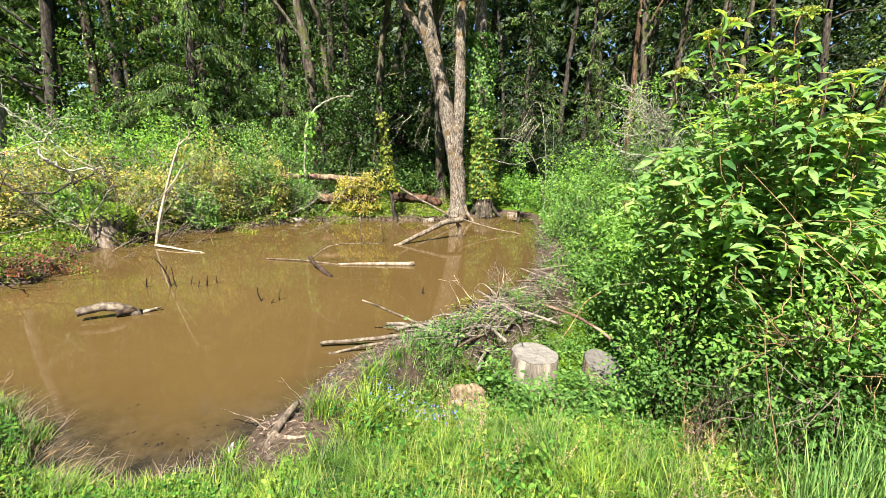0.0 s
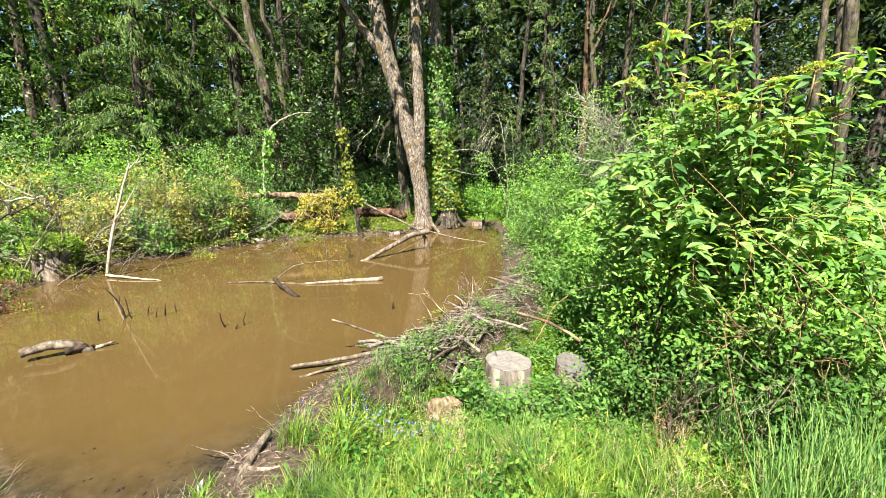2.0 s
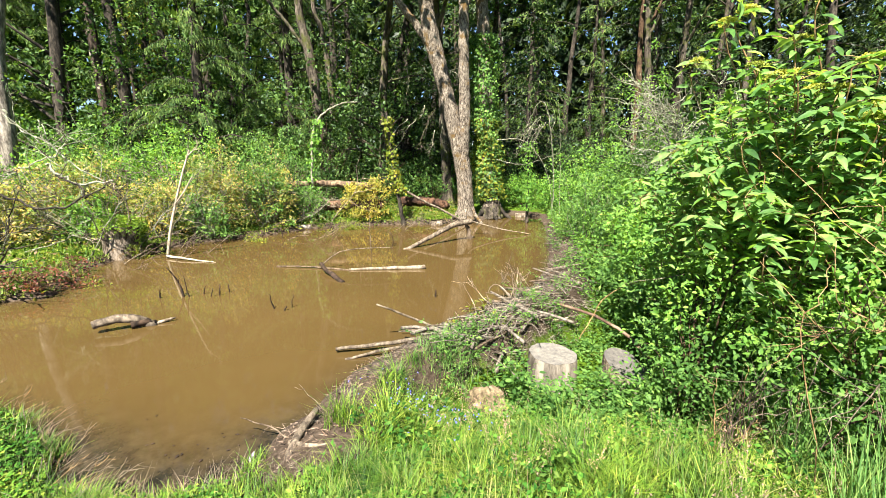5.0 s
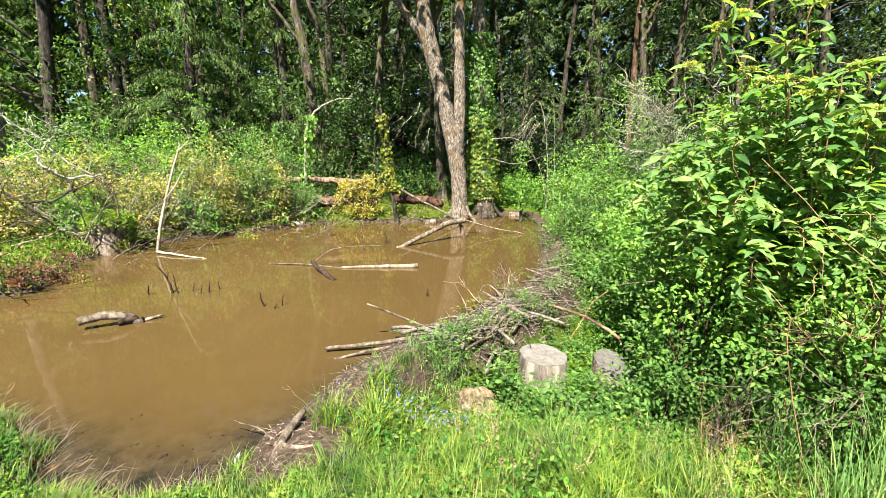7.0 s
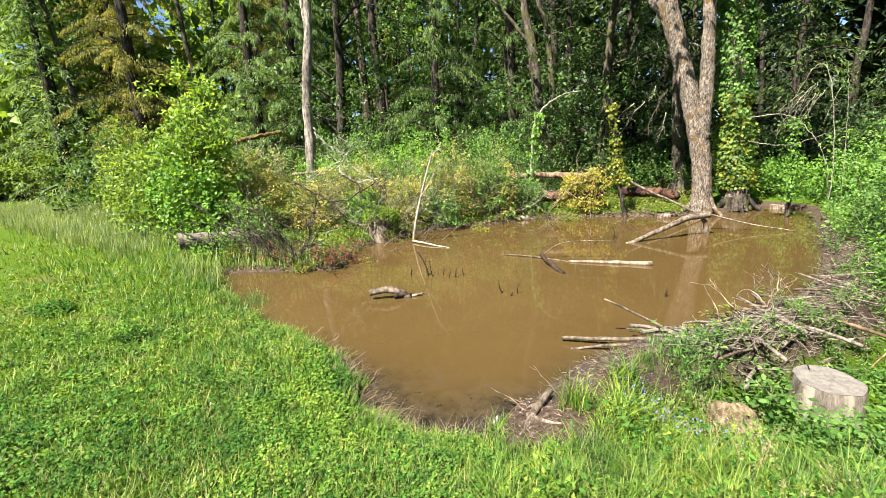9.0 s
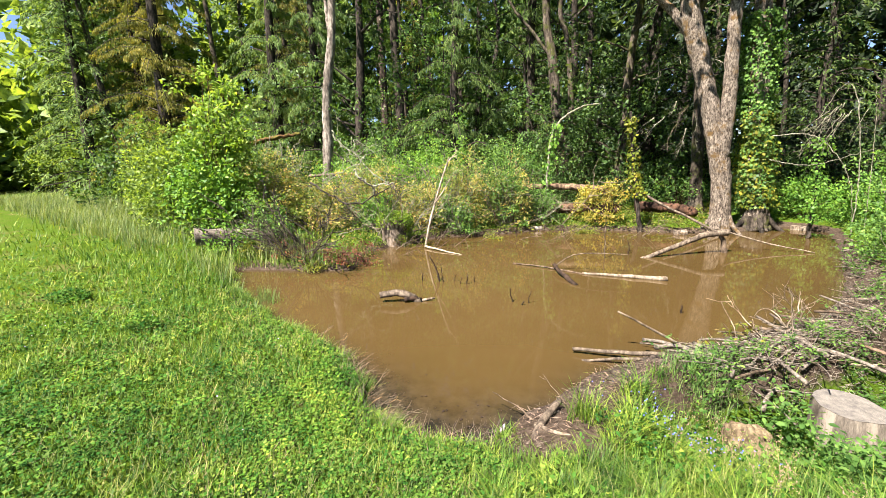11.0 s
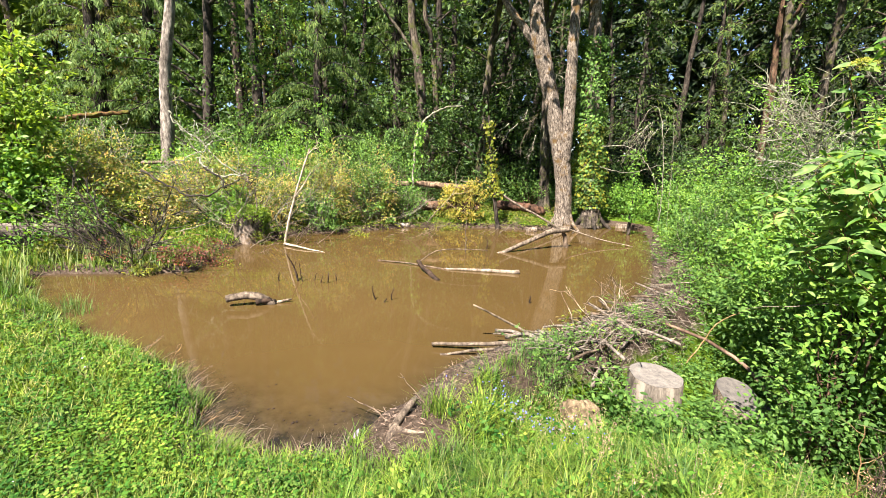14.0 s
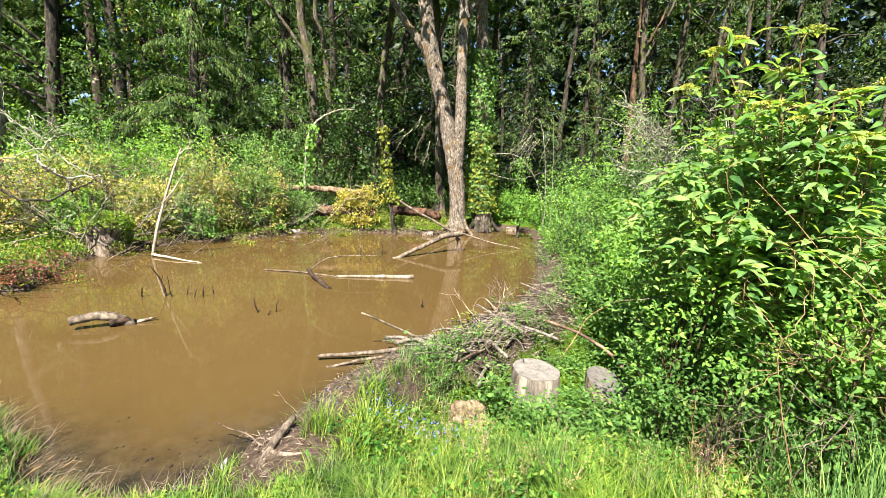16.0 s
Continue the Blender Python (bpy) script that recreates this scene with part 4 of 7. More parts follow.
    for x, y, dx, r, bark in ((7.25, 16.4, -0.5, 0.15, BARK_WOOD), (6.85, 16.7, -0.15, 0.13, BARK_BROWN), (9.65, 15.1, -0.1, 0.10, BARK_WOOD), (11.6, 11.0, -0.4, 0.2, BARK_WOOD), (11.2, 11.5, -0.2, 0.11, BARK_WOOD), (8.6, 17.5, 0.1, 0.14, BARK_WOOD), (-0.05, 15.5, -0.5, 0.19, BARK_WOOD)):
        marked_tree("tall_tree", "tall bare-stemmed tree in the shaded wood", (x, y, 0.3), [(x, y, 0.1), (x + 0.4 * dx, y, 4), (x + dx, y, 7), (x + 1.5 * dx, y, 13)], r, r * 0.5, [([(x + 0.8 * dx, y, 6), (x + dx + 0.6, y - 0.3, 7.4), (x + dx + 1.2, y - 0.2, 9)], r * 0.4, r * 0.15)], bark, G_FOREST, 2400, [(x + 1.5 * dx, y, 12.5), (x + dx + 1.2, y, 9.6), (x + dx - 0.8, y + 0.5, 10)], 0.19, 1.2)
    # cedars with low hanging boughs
    conifer("cedar", "green cedar with low drooping boughs", -8.4, 15.2, 13, 0.2, G_CEDAR_SHADED, wide=3.0, sprays=34000, size=0.15, droop=1.4)
    conifer("cedar", "green cedar with low drooping boughs", -6.2, 17.6, 14, 0.22, G_CEDAR_SHADED, wide=3.0, sprays=26000, size=0.16, droop=1.4)
    conifer("cedar", "tall cedar with hanging olive-green sprays", -15.0, 14.6, 16, 0.24, G_CONIFER, wide=2.8, sprays=56000, size=0.15, droop=1.7)
    conifer("cedar", "tall cedar with brownish olive sprays", -20.2, 10.9, 18, 0.28, G_OLIVE, wide=3.4, sprays=62000, size=0.15, droop=1.5)
    conifer("cedar", "tall cedar with hanging olive-green sprays", -16.4, 13.6, 17, 0.25, G_CONIFER, wide=3.0, sprays=50000, size=0.15, droop=1.6)
    conifer("cedar", "tall green cedar beyond the lawn", -29, 11.6, 19, 0.3, G_CONIFER, wide=3.4, sprays=46000, size=0.19, droop=1.2)
    conifer("cedar", "tall green cedar beyond the lawn", -27, 14, 20, 0.3, G_OLIVE, wide=3.6, sprays=30000, size=0.2, droop=1.2)
    conifer("cedar", "tall green cedar beyond the lawn", -37, 10.5, 8.5, 0.2, G_CONIFER, wide=3.2, sprays=20400, size=0.2, droop=1.0)
    conifer("cedar", "tall cedar with brownish olive sprays", -18.0, 15.4, 18, 0.26, G_OLIVE, wide=2.8, sprays=30000, size=0.16, droop=1.4)
    broadleaf("broadleaf_tree", "tall sunlit tree with fresh green leaves behind the lawn", -33, 14.6, 19, 0.26, BARK_DARK, G_SHRUB, 15000, crown_low=0.06, crown_wide=4.0, size=0.16, limbs=26)
    broadleaf("broadleaf_tree", "tall sunlit tree with fresh green leaves behind the lawn", -40, 10.2, 8, 0.2, BARK_DARK, G_LIME, 8000, crown_low=0.05, crown_wide=3.4, size=0.16, limbs=24)


build_marked_trees()


# ---- shrubs along the banks ----
def build_shrubs():
    g = "bank shrubs"
    green = "leafy green shrub on the far bank"
    dry = "straggling shrub with tan and yellow-green leaves"
    # open left end of the pond
    for x, y, w, d, h, n, m in ((-11.4, 6.3, 2.4, 2.2, 2.6, 6500, G_HAZEL), (-13.6, 7.0, 2.8, 2.0, 2.1, 4600, G_HAZEL), (-15.9, 7.9, 3.2, 2.4, 2.2, 4200, G_HAZEL), (-9.9, 6.0, 2.0, 1.8, 2.2, 5000, G_BRIGHT), (-36.6, 10.7, 5.5, 3, 4.2, 3000, G_HAZEL), (-33.5, 10.7, 5.5, 3, 4.2, 3000, G_HAZEL), (-29.3, 10.4, 5.5, 3, 4.2, 3000, G_HAZEL), (-28, 11.5, 6, 3, 3.4, 4200, G_HAZEL), (-34, 12.0, 8, 4, 4.0, 4200, G_BRIGHT), (-43, 13, 10, 4, 5.0, 4200, G_HAZEL), (-12.4, 6.6, 2.6, 2, 3.2, 4600, G_HAZEL), (-20.5, 9.6, 4, 3, 2.6, 3600, G_FOREST), (-14.4, 8.4, 3, 2.4, 3.0, 3600, G_HAZEL)):
        shrub("shrub", green, x, y, w, d, h, 0.105 if x > -20 else 0.17, n if x > -20 else int(1.7 * n), m, group=g, clump=0.36 if x > -20 else 0.6)
    shrub("elder_shrub", "tall airy elder with light yellow-green drooping leaves", -10.0, 6.35, 2.2, 1.8, 4.3, 0.125, 5200, G_LIME, stems=15, group=g, clump=0.38, hollow=0.1, stem_r=0.02, template=LEAF_MID)
    for x, y, w, d, h, n in ((-9.3, 7.0, 2.1, 1.6, 2.1, 5600), (-8.2, 7.9, 1.7, 1.4, 1.5, 4400), (-7.5, 8.9, 1.5, 1.3, 2.1, 4600), (-6.3, 9.3, 1.3, 1.1, 1.5, 3600), (-5.5, 10.2, 1.5, 1.2, 2.2, 4600), (-4.6, 11.2, 1.3, 1.0, 1.9, 3400), (-10.4, 8.2, 2.2, 1.6, 2.3, 4600)):
        shrub("shrub", dry, x, y, w, d, h, 0.066, int(n * 1.1), G_DRY, stems=34, bark=LICHEN, group=g, clump=0.25, stem_r=0.009)
    for x, y, w, d, h, n in ((-4.75, 11.0, 1.5, 1.2, 1.9, 4600), (-7.25, 8.7, 1.2, 1.0, 1.0, 2600), (-5.4, 9.55, 1.1, 0.8, 1.1, 2200), (-3.9, 11.75, 1.3, 0.8, 1.2, 2600)):
        shrub("shrub", "low green shrub thick with grey twigs", x, y, w, d, h, 0.065, n, G_SHRUB, stems=22, bark=LICHEN, group=g, clump=0.2)
    for x, y, w, d, h, n, m in ((-9.2, 11.0, 2.8, 2, 2.9, 5600, G_SHRUB), (-7.3, 12.0, 2.8, 2, 3.1, 6000, G_BRIGHT), (-5.5, 13.0, 2.6, 2, 2.9, 5600, G_SHRUB), (-3.9, 14.0, 2.0, 1.8, 2.0, 3000, G_FOREST), (-4.3, 15.3, 2.2, 1.4, 4.6, 3600, G_FOREST), (-10.8, 13.4, 3, 2, 3.2, 3800, G_SHRUB), (-6.2, 15.0, 3, 2, 3.0, 3400, G_SHRUB), (-2.2, 15.6, 2.4, 2, 1.8, 2600, G_FOREST), (-0.6, 15.8, 2.2, 1.6, 1.5, 2600, G_SHRUB), (-12.6, 15.8, 3, 2.4, 3.2, 3000, G_SHRUB), (-14.2, 9.6, 3.2, 2.4, 4.0, 3600, G_SHRUB), (-13.4, 13.0, 3.0, 2.4, 2.4, 3000, G_SHRUB), (-10.2, 15.6, 3.2, 2.4, 4.4, 3600, G_FOREST), (-17, 12, 4, 3, 5.0, 3200, G_SHRUB), (-8.4, 17.6, 3.4, 2.4, 4.6, 3200, G_SHRUB)):
        shrub("shrub", green, x, y, w, d, h, 0.085, int(0.8 * n), m, group=g, clump=0.36)
    for x, y, w, d, h, n in ((-6.6, 10.5, 1.7, 1.3, 2.75, 4200), (-7.6, 10.0, 1.6, 1.3, 2.3, 3600), (-8.9, 9.2, 1.8, 1.4, 2.2, 3600), (-5.9, 9.75, 1.0, 0.8, 1.5, 2000), (-7.0, 8.2, 1.0, 0.8, 1.15, 2000)):
        shrub("vine_shrub", "shrub overgrown with yellow-green climbing leaves", x, y, w, d, h, 0.07, n, G_SHRUB, stems=18, bark=LICHEN, group=g, clump=0.24, fresh=0.4)
    # right of the far end
    for x, y, w, d, h, n, m in ((2.6, 15.6, 2.2, 1.8, 1.2, 3200, G_BRIGHT), (4.2, 14.6, 2.2, 1.8, 1.5, 3200, G_BRIGHT), (5.2, 12.8, 2.6, 2.2, 2.4, 4600, G_SHRUB), (4.3, 10.8, 2.2, 2.0, 2.0, 4200, G_SHRUB), (5.6, 10.2, 2.6, 2.4, 3.2, 4800, G_SHRUB), (4.7, 8.6, 2.4, 2.2, 2.9, 5200, G_SHRUB), (7.2, 11.6, 3, 2.4, 3.4, 4200, G_SHRUB), (6.6, 8.0, 2.8, 2.4, 3.0, 4600, G_SHRUB), (8.4, 9.2, 3, 2.6, 3.4, 3600, G_FOREST), (1.9, 16.6, 2.6, 1.6, 2.2, 2600, G_FOREST), (4.4, 17.0, 3, 2, 2.6, 3000, G_FOREST), (7.5, 14.5, 3.2, 2.4, 3.0, 3200, G_FOREST), (8.5, 5.5, 3, 3, 3.0, 3600, G_FOREST)):
        shrub("shrub", green, x, y, w, d, h, 0.105, n, m, group=g, clump=0.34)
    for x, y, w, d, h, n in ((3.75, 8.55, 1.7, 1.3, 4.4, 9500), (2.95, 9.3, 1.3, 1.1, 2.9, 5600), (4.7, 8.0, 1.7, 1.2, 4.1, 6600)):
        shrub("lichened_shrub", "tall shrub of small grey-green leaves on lichened branches", x, y, w, d, h, 0.055, n, G_SHRUB, stems=11, bark=LICHEN, group=g, clump=0.26, stem_r=0.009, fresh=0.3, hollow=0.1)
    # the thicket on the near side of the dam
    for x, y, w, d, h, n in ((2.75, 5.4, 1.5, 1.5, 1.9, 4600), (3.4, 4.6, 1.6, 1.5, 2.3, 5200), (3.6, 6.3, 1.8, 1.6, 2.5, 4600), (4.8, 5.4, 2.0, 1.8, 2.8, 4600), (4.5, 3.7, 1.6, 1.5, 2.5, 4800), (2.9, 4.1, 1.4, 1.2, 2.1, 4600), (5.6, 4.0, 2.2, 2, 2.7, 3400), (5.3, 2.4, 1.8, 1.5, 2.4, 3600), (3.9, 2.7, 1.3, 1.1, 2.0, 3800), (2.9, 6.9, 1.4, 1.3, 1.8, 3200), (3.6, 7.7, 1.6, 1.4, 2.2, 3200), (3.0, 3.1, 1.4, 1.1, 2.1, 4600), (2.5, 2.75, 1.1, 0.9, 1.55, 3600), (2.45, 3.5, 0.9, 0.9, 1.3, 2600), (2.45, 2.3, 1.0, 0.8, 1.4, 3200), (2.95, 2.2, 0.9, 0.8, 1.5, 2800), (1.9, 3.1, 0.75, 0.7, 1.8, 2600), (2.3, 3.9, 0.9, 0.8, 2.2, 2400)):
        shrub("dogwood_bush", "dense green dogwood bush with glossy oval leaves", x, y, w, d, h, 0.046 if math.hypot(x, y) < 4.6 else 0.065, int(n * (2.0 if x < 4.2 else 0.9)), G_BUSH, stems=12, template=LEAF_MID if math.hypot(x, y) < 4.3 else LEAF_SMALL, group="dogwood thicket", clump=0.23, fresh=0.3)
    # yellow bush by the snag and rusty growth at the left shore
    shrub("yellow_bush", "small bush covered in yellow leaves", -2.4, 12.35, 1.15, 0.8, 1.5, 0.075, 3600, leaf_material("yellow_leaf", [(0.20, 0.26, 0.02), (0.32, 0.33, 0.03), (0.35, 0.30, 0.04), (0.17, 0.26, 0.022), (0.27, 0.27, 0.03)]), category="shrub", hollow=0.6, clump=0.2)
    for x, y, w, h in ((-6.3, 5.45, 0.8, 0.45), (-5.75, 5.9, 0.7, 0.4), (-6.0, 6.6, 0.8, 0.4), (-6.9, 5.25, 0.6, 0.5), (-5.55, 6.25, 0.9, 0.35), (-5.3, 6.6, 0.8, 0.3), (-5.6, 5.6, 0.7, 0.35)):
        shrub("rusty_bramble", "low bramble with rust-red leaves at the shore", x, y, 1.3 * w, 0.7, 0.7 * h, 0.045, 420, G_RED, stems=12, group="rusty brambles", clump=0.12, stem_r=0.005)
    for x, y, w, h in ((-5.15, 6.1, 0.5, 0.35), (-5.0, 6.9, 0.45, 0.3), (-5.9, 5.15, 0.5, 0.35), (-7.3, 5.0, 0.6, 0.5)):
        shrub("shore_plant", "thin yellow-green plant growing at the shore", x, y, w, 0.4, h, 0.045, 160, G_YELLOW, stems=10, group="shore plants", clump=0.1, category="plant", stem_r=0.004)


def build_ground_cover():
    """Low ivy and herbs on the far banks, and light herbs beyond the dam."""
    n = 90000
    x, y = sown(n, -13, 8, 4.5, 17)
    d = shore_distance(x, y)
    toward = (x + 6.08) * 0.61 - (y - 7.9) * 0.79
    beside = abs((x + 6.08) * 0.79 + (y - 7.9) * 0.61)
    clear = ~((beside < 0.34) & (toward > -0.3) & (toward < 1.6))
    left = clear & (x < 0.5) & (d > -0.06) & (d < 3.2) & (y > 4.9 - 0.25 * (x + 6)) & (x > -11)
    right = (x > 1.0) & (d > np.where(y > 10, 0.15, 0.35)) & (d < 4.5) & (y > 6.2)
    for name, keep, mat, size, high, label in (("ivy_carpet", left, G_IVY, 0.065, 0.2, "yellow-green ivy spreading over the far bank"), ("herb_carpet", right, G_BUSH, 0.045, 0.36, "fresh green herbs below the dam")):
        keep = keep & (rng.uniform(0, 1, n) < 0.05 + 0.9 * patchy(x, y, 2.3, 3) + 0.35 * (x > 0.5) + 0.6 * (x > -4.2) * (x <= 0.5))
        px, py = x[keep], y[keep]
        k = len(px)
        z = land(px, py) + rng.uniform(0.02, 1, k) * high * (0.4 + patchy(px, py, 3.3, 6))
        way = unit(rng.normal(0, 1, (k, 3)) * (1, 1, 0.5))
        up = unit(np.array((0, 0, 1.0)) + rng.normal(0, 0.5, (k, 3)))
        tagged(new(name, soup(name, *scatter(LEAF_SMALL, np.stack([px, py, z], -1), facing(way, up), size * rng.uniform(0.6, 1.5, k)), mat)), label, "groundcover", kind="stuff")
    # weeds between the stumps and the thicket
    n = 40000
    x, y = sown(n, -0.2, 4.5, 2.6, 8)
    d = shore_distance(x, y)
    keep = (d > np.where(y > 4.4, 0.95, 0.8)) & (np.hypot(x - 0.34, y - 3.35) > 0.34) & (np.hypot(x - 1.08, y - 4.0) > 0.4) & (y > 2.6 + 0.5 * patchy(x, y, 3, 2)) & (rng.uniform(0, 1, n) < 0.25 + patchy(x, y, 3.7, 1) * 1.2)
    x, y = x[keep], y[keep]
    k = len(x)
    z = land(x, y) + rng.uniform(0, 1, k) * 0.32 * (0.3 + patchy(x, y, 4, 5))
    way = unit(rng.normal(0, 1, (k, 3)) * (1, 1, 0.5))
    tagged(new("weeds", soup("weeds", *scatter(LEAF_SMALL, np.stack([x, y, z], -1), facing(way, unit(np.array((0, 0, 1.0)) + rng.normal(0, 0.5, (k, 3)))), 0.045 * rng.uniform(0.5, 1.4, k)), G_BUSH)), "low leafy weeds in the wet ground", "weeds", kind="stuff")


build_shrubs()
build_ground_cover()


# ---- single plants and dead branches ----
def forked_twig(name, label, root, tip, r, bark, forks=4, category="twig", group="", spread_m=0.35):
    """A bare branch with side twigs."""
    a, b = np.array(root, float), np.array(tip, float)
    ob = thing(name, a, label, category, group)
    size = np.linalg.norm(b - a)
    line = bend([a, a + (b - a) * 0.5 + rng.normal(0, 0.07 * size, 3), b], 9, 0.012 * size) - a
    stem = part("stem", soup("stem", *tube(line, np.linspace(r, r * 0.3, 9), 5, 0.08), bark, True), ob)
    for i in range(forks):
        k = rng.integers(2, 8)
        e = line[k] + unit(unit(b - a) * 0.8 + rng.normal(0, 0.6, 3)) * size * spread_m * rng.uniform(0.5, 1.1)
        part("side_twig", soup("side_twig", *tube(bend([line[k], (line[k] + e) / 2 + rng.normal(0, 0.03 * size, 3), e], 6, 0.006 * size), np.linspace(r * 0.5, r * 0.18, 6), 4, cap=False), bark, True), stem)
    return ob


def leafy_stems(name, label, stems, size, material, pairs=9, bark=None, category="plant", start=0.25, template=LEAF_FINE, group="", stem_r=0.008):
    """Upright stems with leaves in opposite pairs."""
    base = np.array(stems[0][0], float)
    ob = thing(name, base, label, category, group)
    pos, ways, ups, sizes = [], [], [], []
    for pts in stems:
        line = bend(pts, 14, 0.008) - base
        part("stem", soup("stem", *tube(line, np.linspace(stem_r, stem_r * 0.35, 14), 6), bark or BARK_BROWN, True), ob)
        a = rng.uniform(0, np.pi)
        for i in range(pairs):
            u = start + (1 - start) * (i + rng.uniform(0, 0.5)) / pairs
            k = min(u * 13, 12.99)
            p = line[int(k)] + (k % 1) * (line[int(k) + 1] - line[int(k)])
            a += np.pi / 2 + rng.normal(0, 0.3)
            for s in (0, np.pi):
                o = np.array((math.cos(a + s), math.sin(a + s), rng.uniform(-0.45, 0.5)))
                pos.append(p + o * rng.uniform(0, 0.9) * size + rng.normal(0, 0.012, 3))
                ways.append(o)
                ups.append(unit(np.array((0, 0, 1.0)) + rng.normal(0, 0.45, 3)))
                sizes.append(size * rng.uniform(0.5, 1.15) * (1.1 - 0.3 * u))
    v, f = scatter(template, np.array(pos), facing(np.array(ways), np.array(ups)), np.array(sizes))
    tagged(part("foliage", soup("foliage", v, f, material), ob), kind="stuff")
    return ob


def elder(name, label, root, heads, tips, leaf, bark):
    """A many-stemmed shrub: shoots with opposite drooping leaves, the tallest ending in flat domes of buds."""
    base = np.array((*root, float(land(*root)) - 0.03))
    ob = thing(name, base, label, "shrub")
    pos, ways, ups, sizes, thin = [], [], [], [], []
    for i, tip in enumerate([*heads, *tips]):
        tip = np.array(tip, float) - base
        a = 2.4 * i
        foot = np.array((0.16 * math.cos(a), 0.16 * math.sin(a), 0))
        knee = foot * 1.5 + (tip - foot) * (0.38, 0.38, 0.55) + rng.normal(0, 0.07, 3)
        line = bend([foot, knee, tip - (0.04 * math.cos(a), 0.04 * math.sin(a), 0.2), tip], 16, 0.006)
        stem = tube(line, np.linspace(0.0085 if i < len(heads) else 0.006, 0.0025, 16), 5, cap=False)
        if i < len(heads):
            part("stem", soup("stem", *stem, bark, True), ob)
        else:
            thin.append(stem)
        back = np.concatenate([[0], np.cumsum(np.linalg.norm(np.diff(line[::-1], axis=0), axis=1))])
        reach = min(back[-1] * 0.85, rng.uniform(0.8, 1.5))
        gap, turn = 0.0, rng.uniform(0, np.pi)
        while gap < reach:
            p = np.array([np.interp(gap, back, line[::-1, k]) for k in range(3)])
            turn += np.pi / 2 + rng.normal(0, 0.25)
            for side in (0, np.pi, np.pi / 2, -np.pi / 2)[: 4 if gap < 0.03 else 2]:
                o = np.array((math.cos(turn + side), math.sin(turn + side), rng.uniform(-0.5, 0.25)))
                pos.append(p + o * rng.uniform(0.012, 0.035))
                ways.append(o)
                ups.append(np.array((-0.1, -0.5, 1.0)) + o * rng.uniform(-0.1, 0.4) + rng.normal(0, 0.35, 3))
                sizes.append(rng.uniform(0.085, 0.155) * (0.85 if gap < 0.03 else 1.0) * (1.1 - 0.4 * gap / reach))
            gap += rng.uniform(0.045, 0.085) * (1 + gap)
            if rng.uniform() < 0.35:
                e = p + np.array((math.cos(turn), math.sin(turn), 0.3)) * rng.uniform(0.1, 0.22)
                thin.append(tube([p, (p + e) / 2 + (0, 0, 0.01), e], [0.003, 0.0025, 0.0015], 4, cap=False))
                for k in range(5):
                    o = unit(rng.normal(0, 1, 3) * (1, 1, 0.4) + (0, 0, -0.1))
                    pos.append(e - (e - p) * 0.12 * k)
                    ways.append(o)
                    ups.append(np.array((-0.1, -0.5, 1.0)) + rng.normal(0, 0.4, 3))
                    sizes.append(rng.uniform(0.075, 0.135))
    tagged(part("branchwork", soup("branchwork", *join(thin), bark, True), ob), kind="stuff")
    tagged(part("foliage", soup("foliage", *scatter(LEAF_OVATE, np.array(pos), facing(np.array(ways), np.array(ups)), np.array(sizes)), leaf), ob), kind="stuff")
    for k, tip in enumerate(heads):
        n, wide = 420, 0.06 + 0.018 * math.sin(3 * k)
        r, a = wide * 1.5 * np.sqrt(rng.uniform(0, 1, n)), rng.uniform(0, 2 * np.pi, n)
        r = r * (0.8 + 0.25 * np.sin(5 * a + k))
        at = np.array(tip) - base + np.stack([r * np.cos(a), r * np.sin(a), 0.03 - 4 * r**2 + rng.uniform(-0.006, 0.006, n)], -1)
        rays = [tube([np.array(tip) - base - (0, 0, 0.03), np.array(tip) - base + (0.8 * wide * math.cos(b), 0.8 * wide * math.sin(b), 0.012)], [0.0015, 0.001], 3, cap=False) for b in np.arange(9) * 0.7]
        tagged(part("flower_head", soup("flower_head", *join([scatter(LEAF_ROUND, at, facing(spread(n), spread(n)), rng.uniform(0.009, 0.018, n)), *rays]), G_BUD), ob, "flat yellow-green cluster of buds"), kind="stuff")
    return ob


CANES = (
    ((2.17, 1.4, 0.1), (1.92, 1.42, 1.18), (1.88, 1.63, 1.37), (1.74, 1.9, 1.61), (1.54, 2.18, 1.93)),
    ((1.93, 1.94, 0.1), (1.68, 1.96, 1.03), (1.7, 1.94, 1.31), (1.71, 1.93, 1.54)),
    ((2.3, 1.37, 0.1), (2.05, 1.4, 0.6), (1.8, 1.42, 1.72), (1.77, 1.74, 1.72), (1.61, 2.13, 1.63)),
)


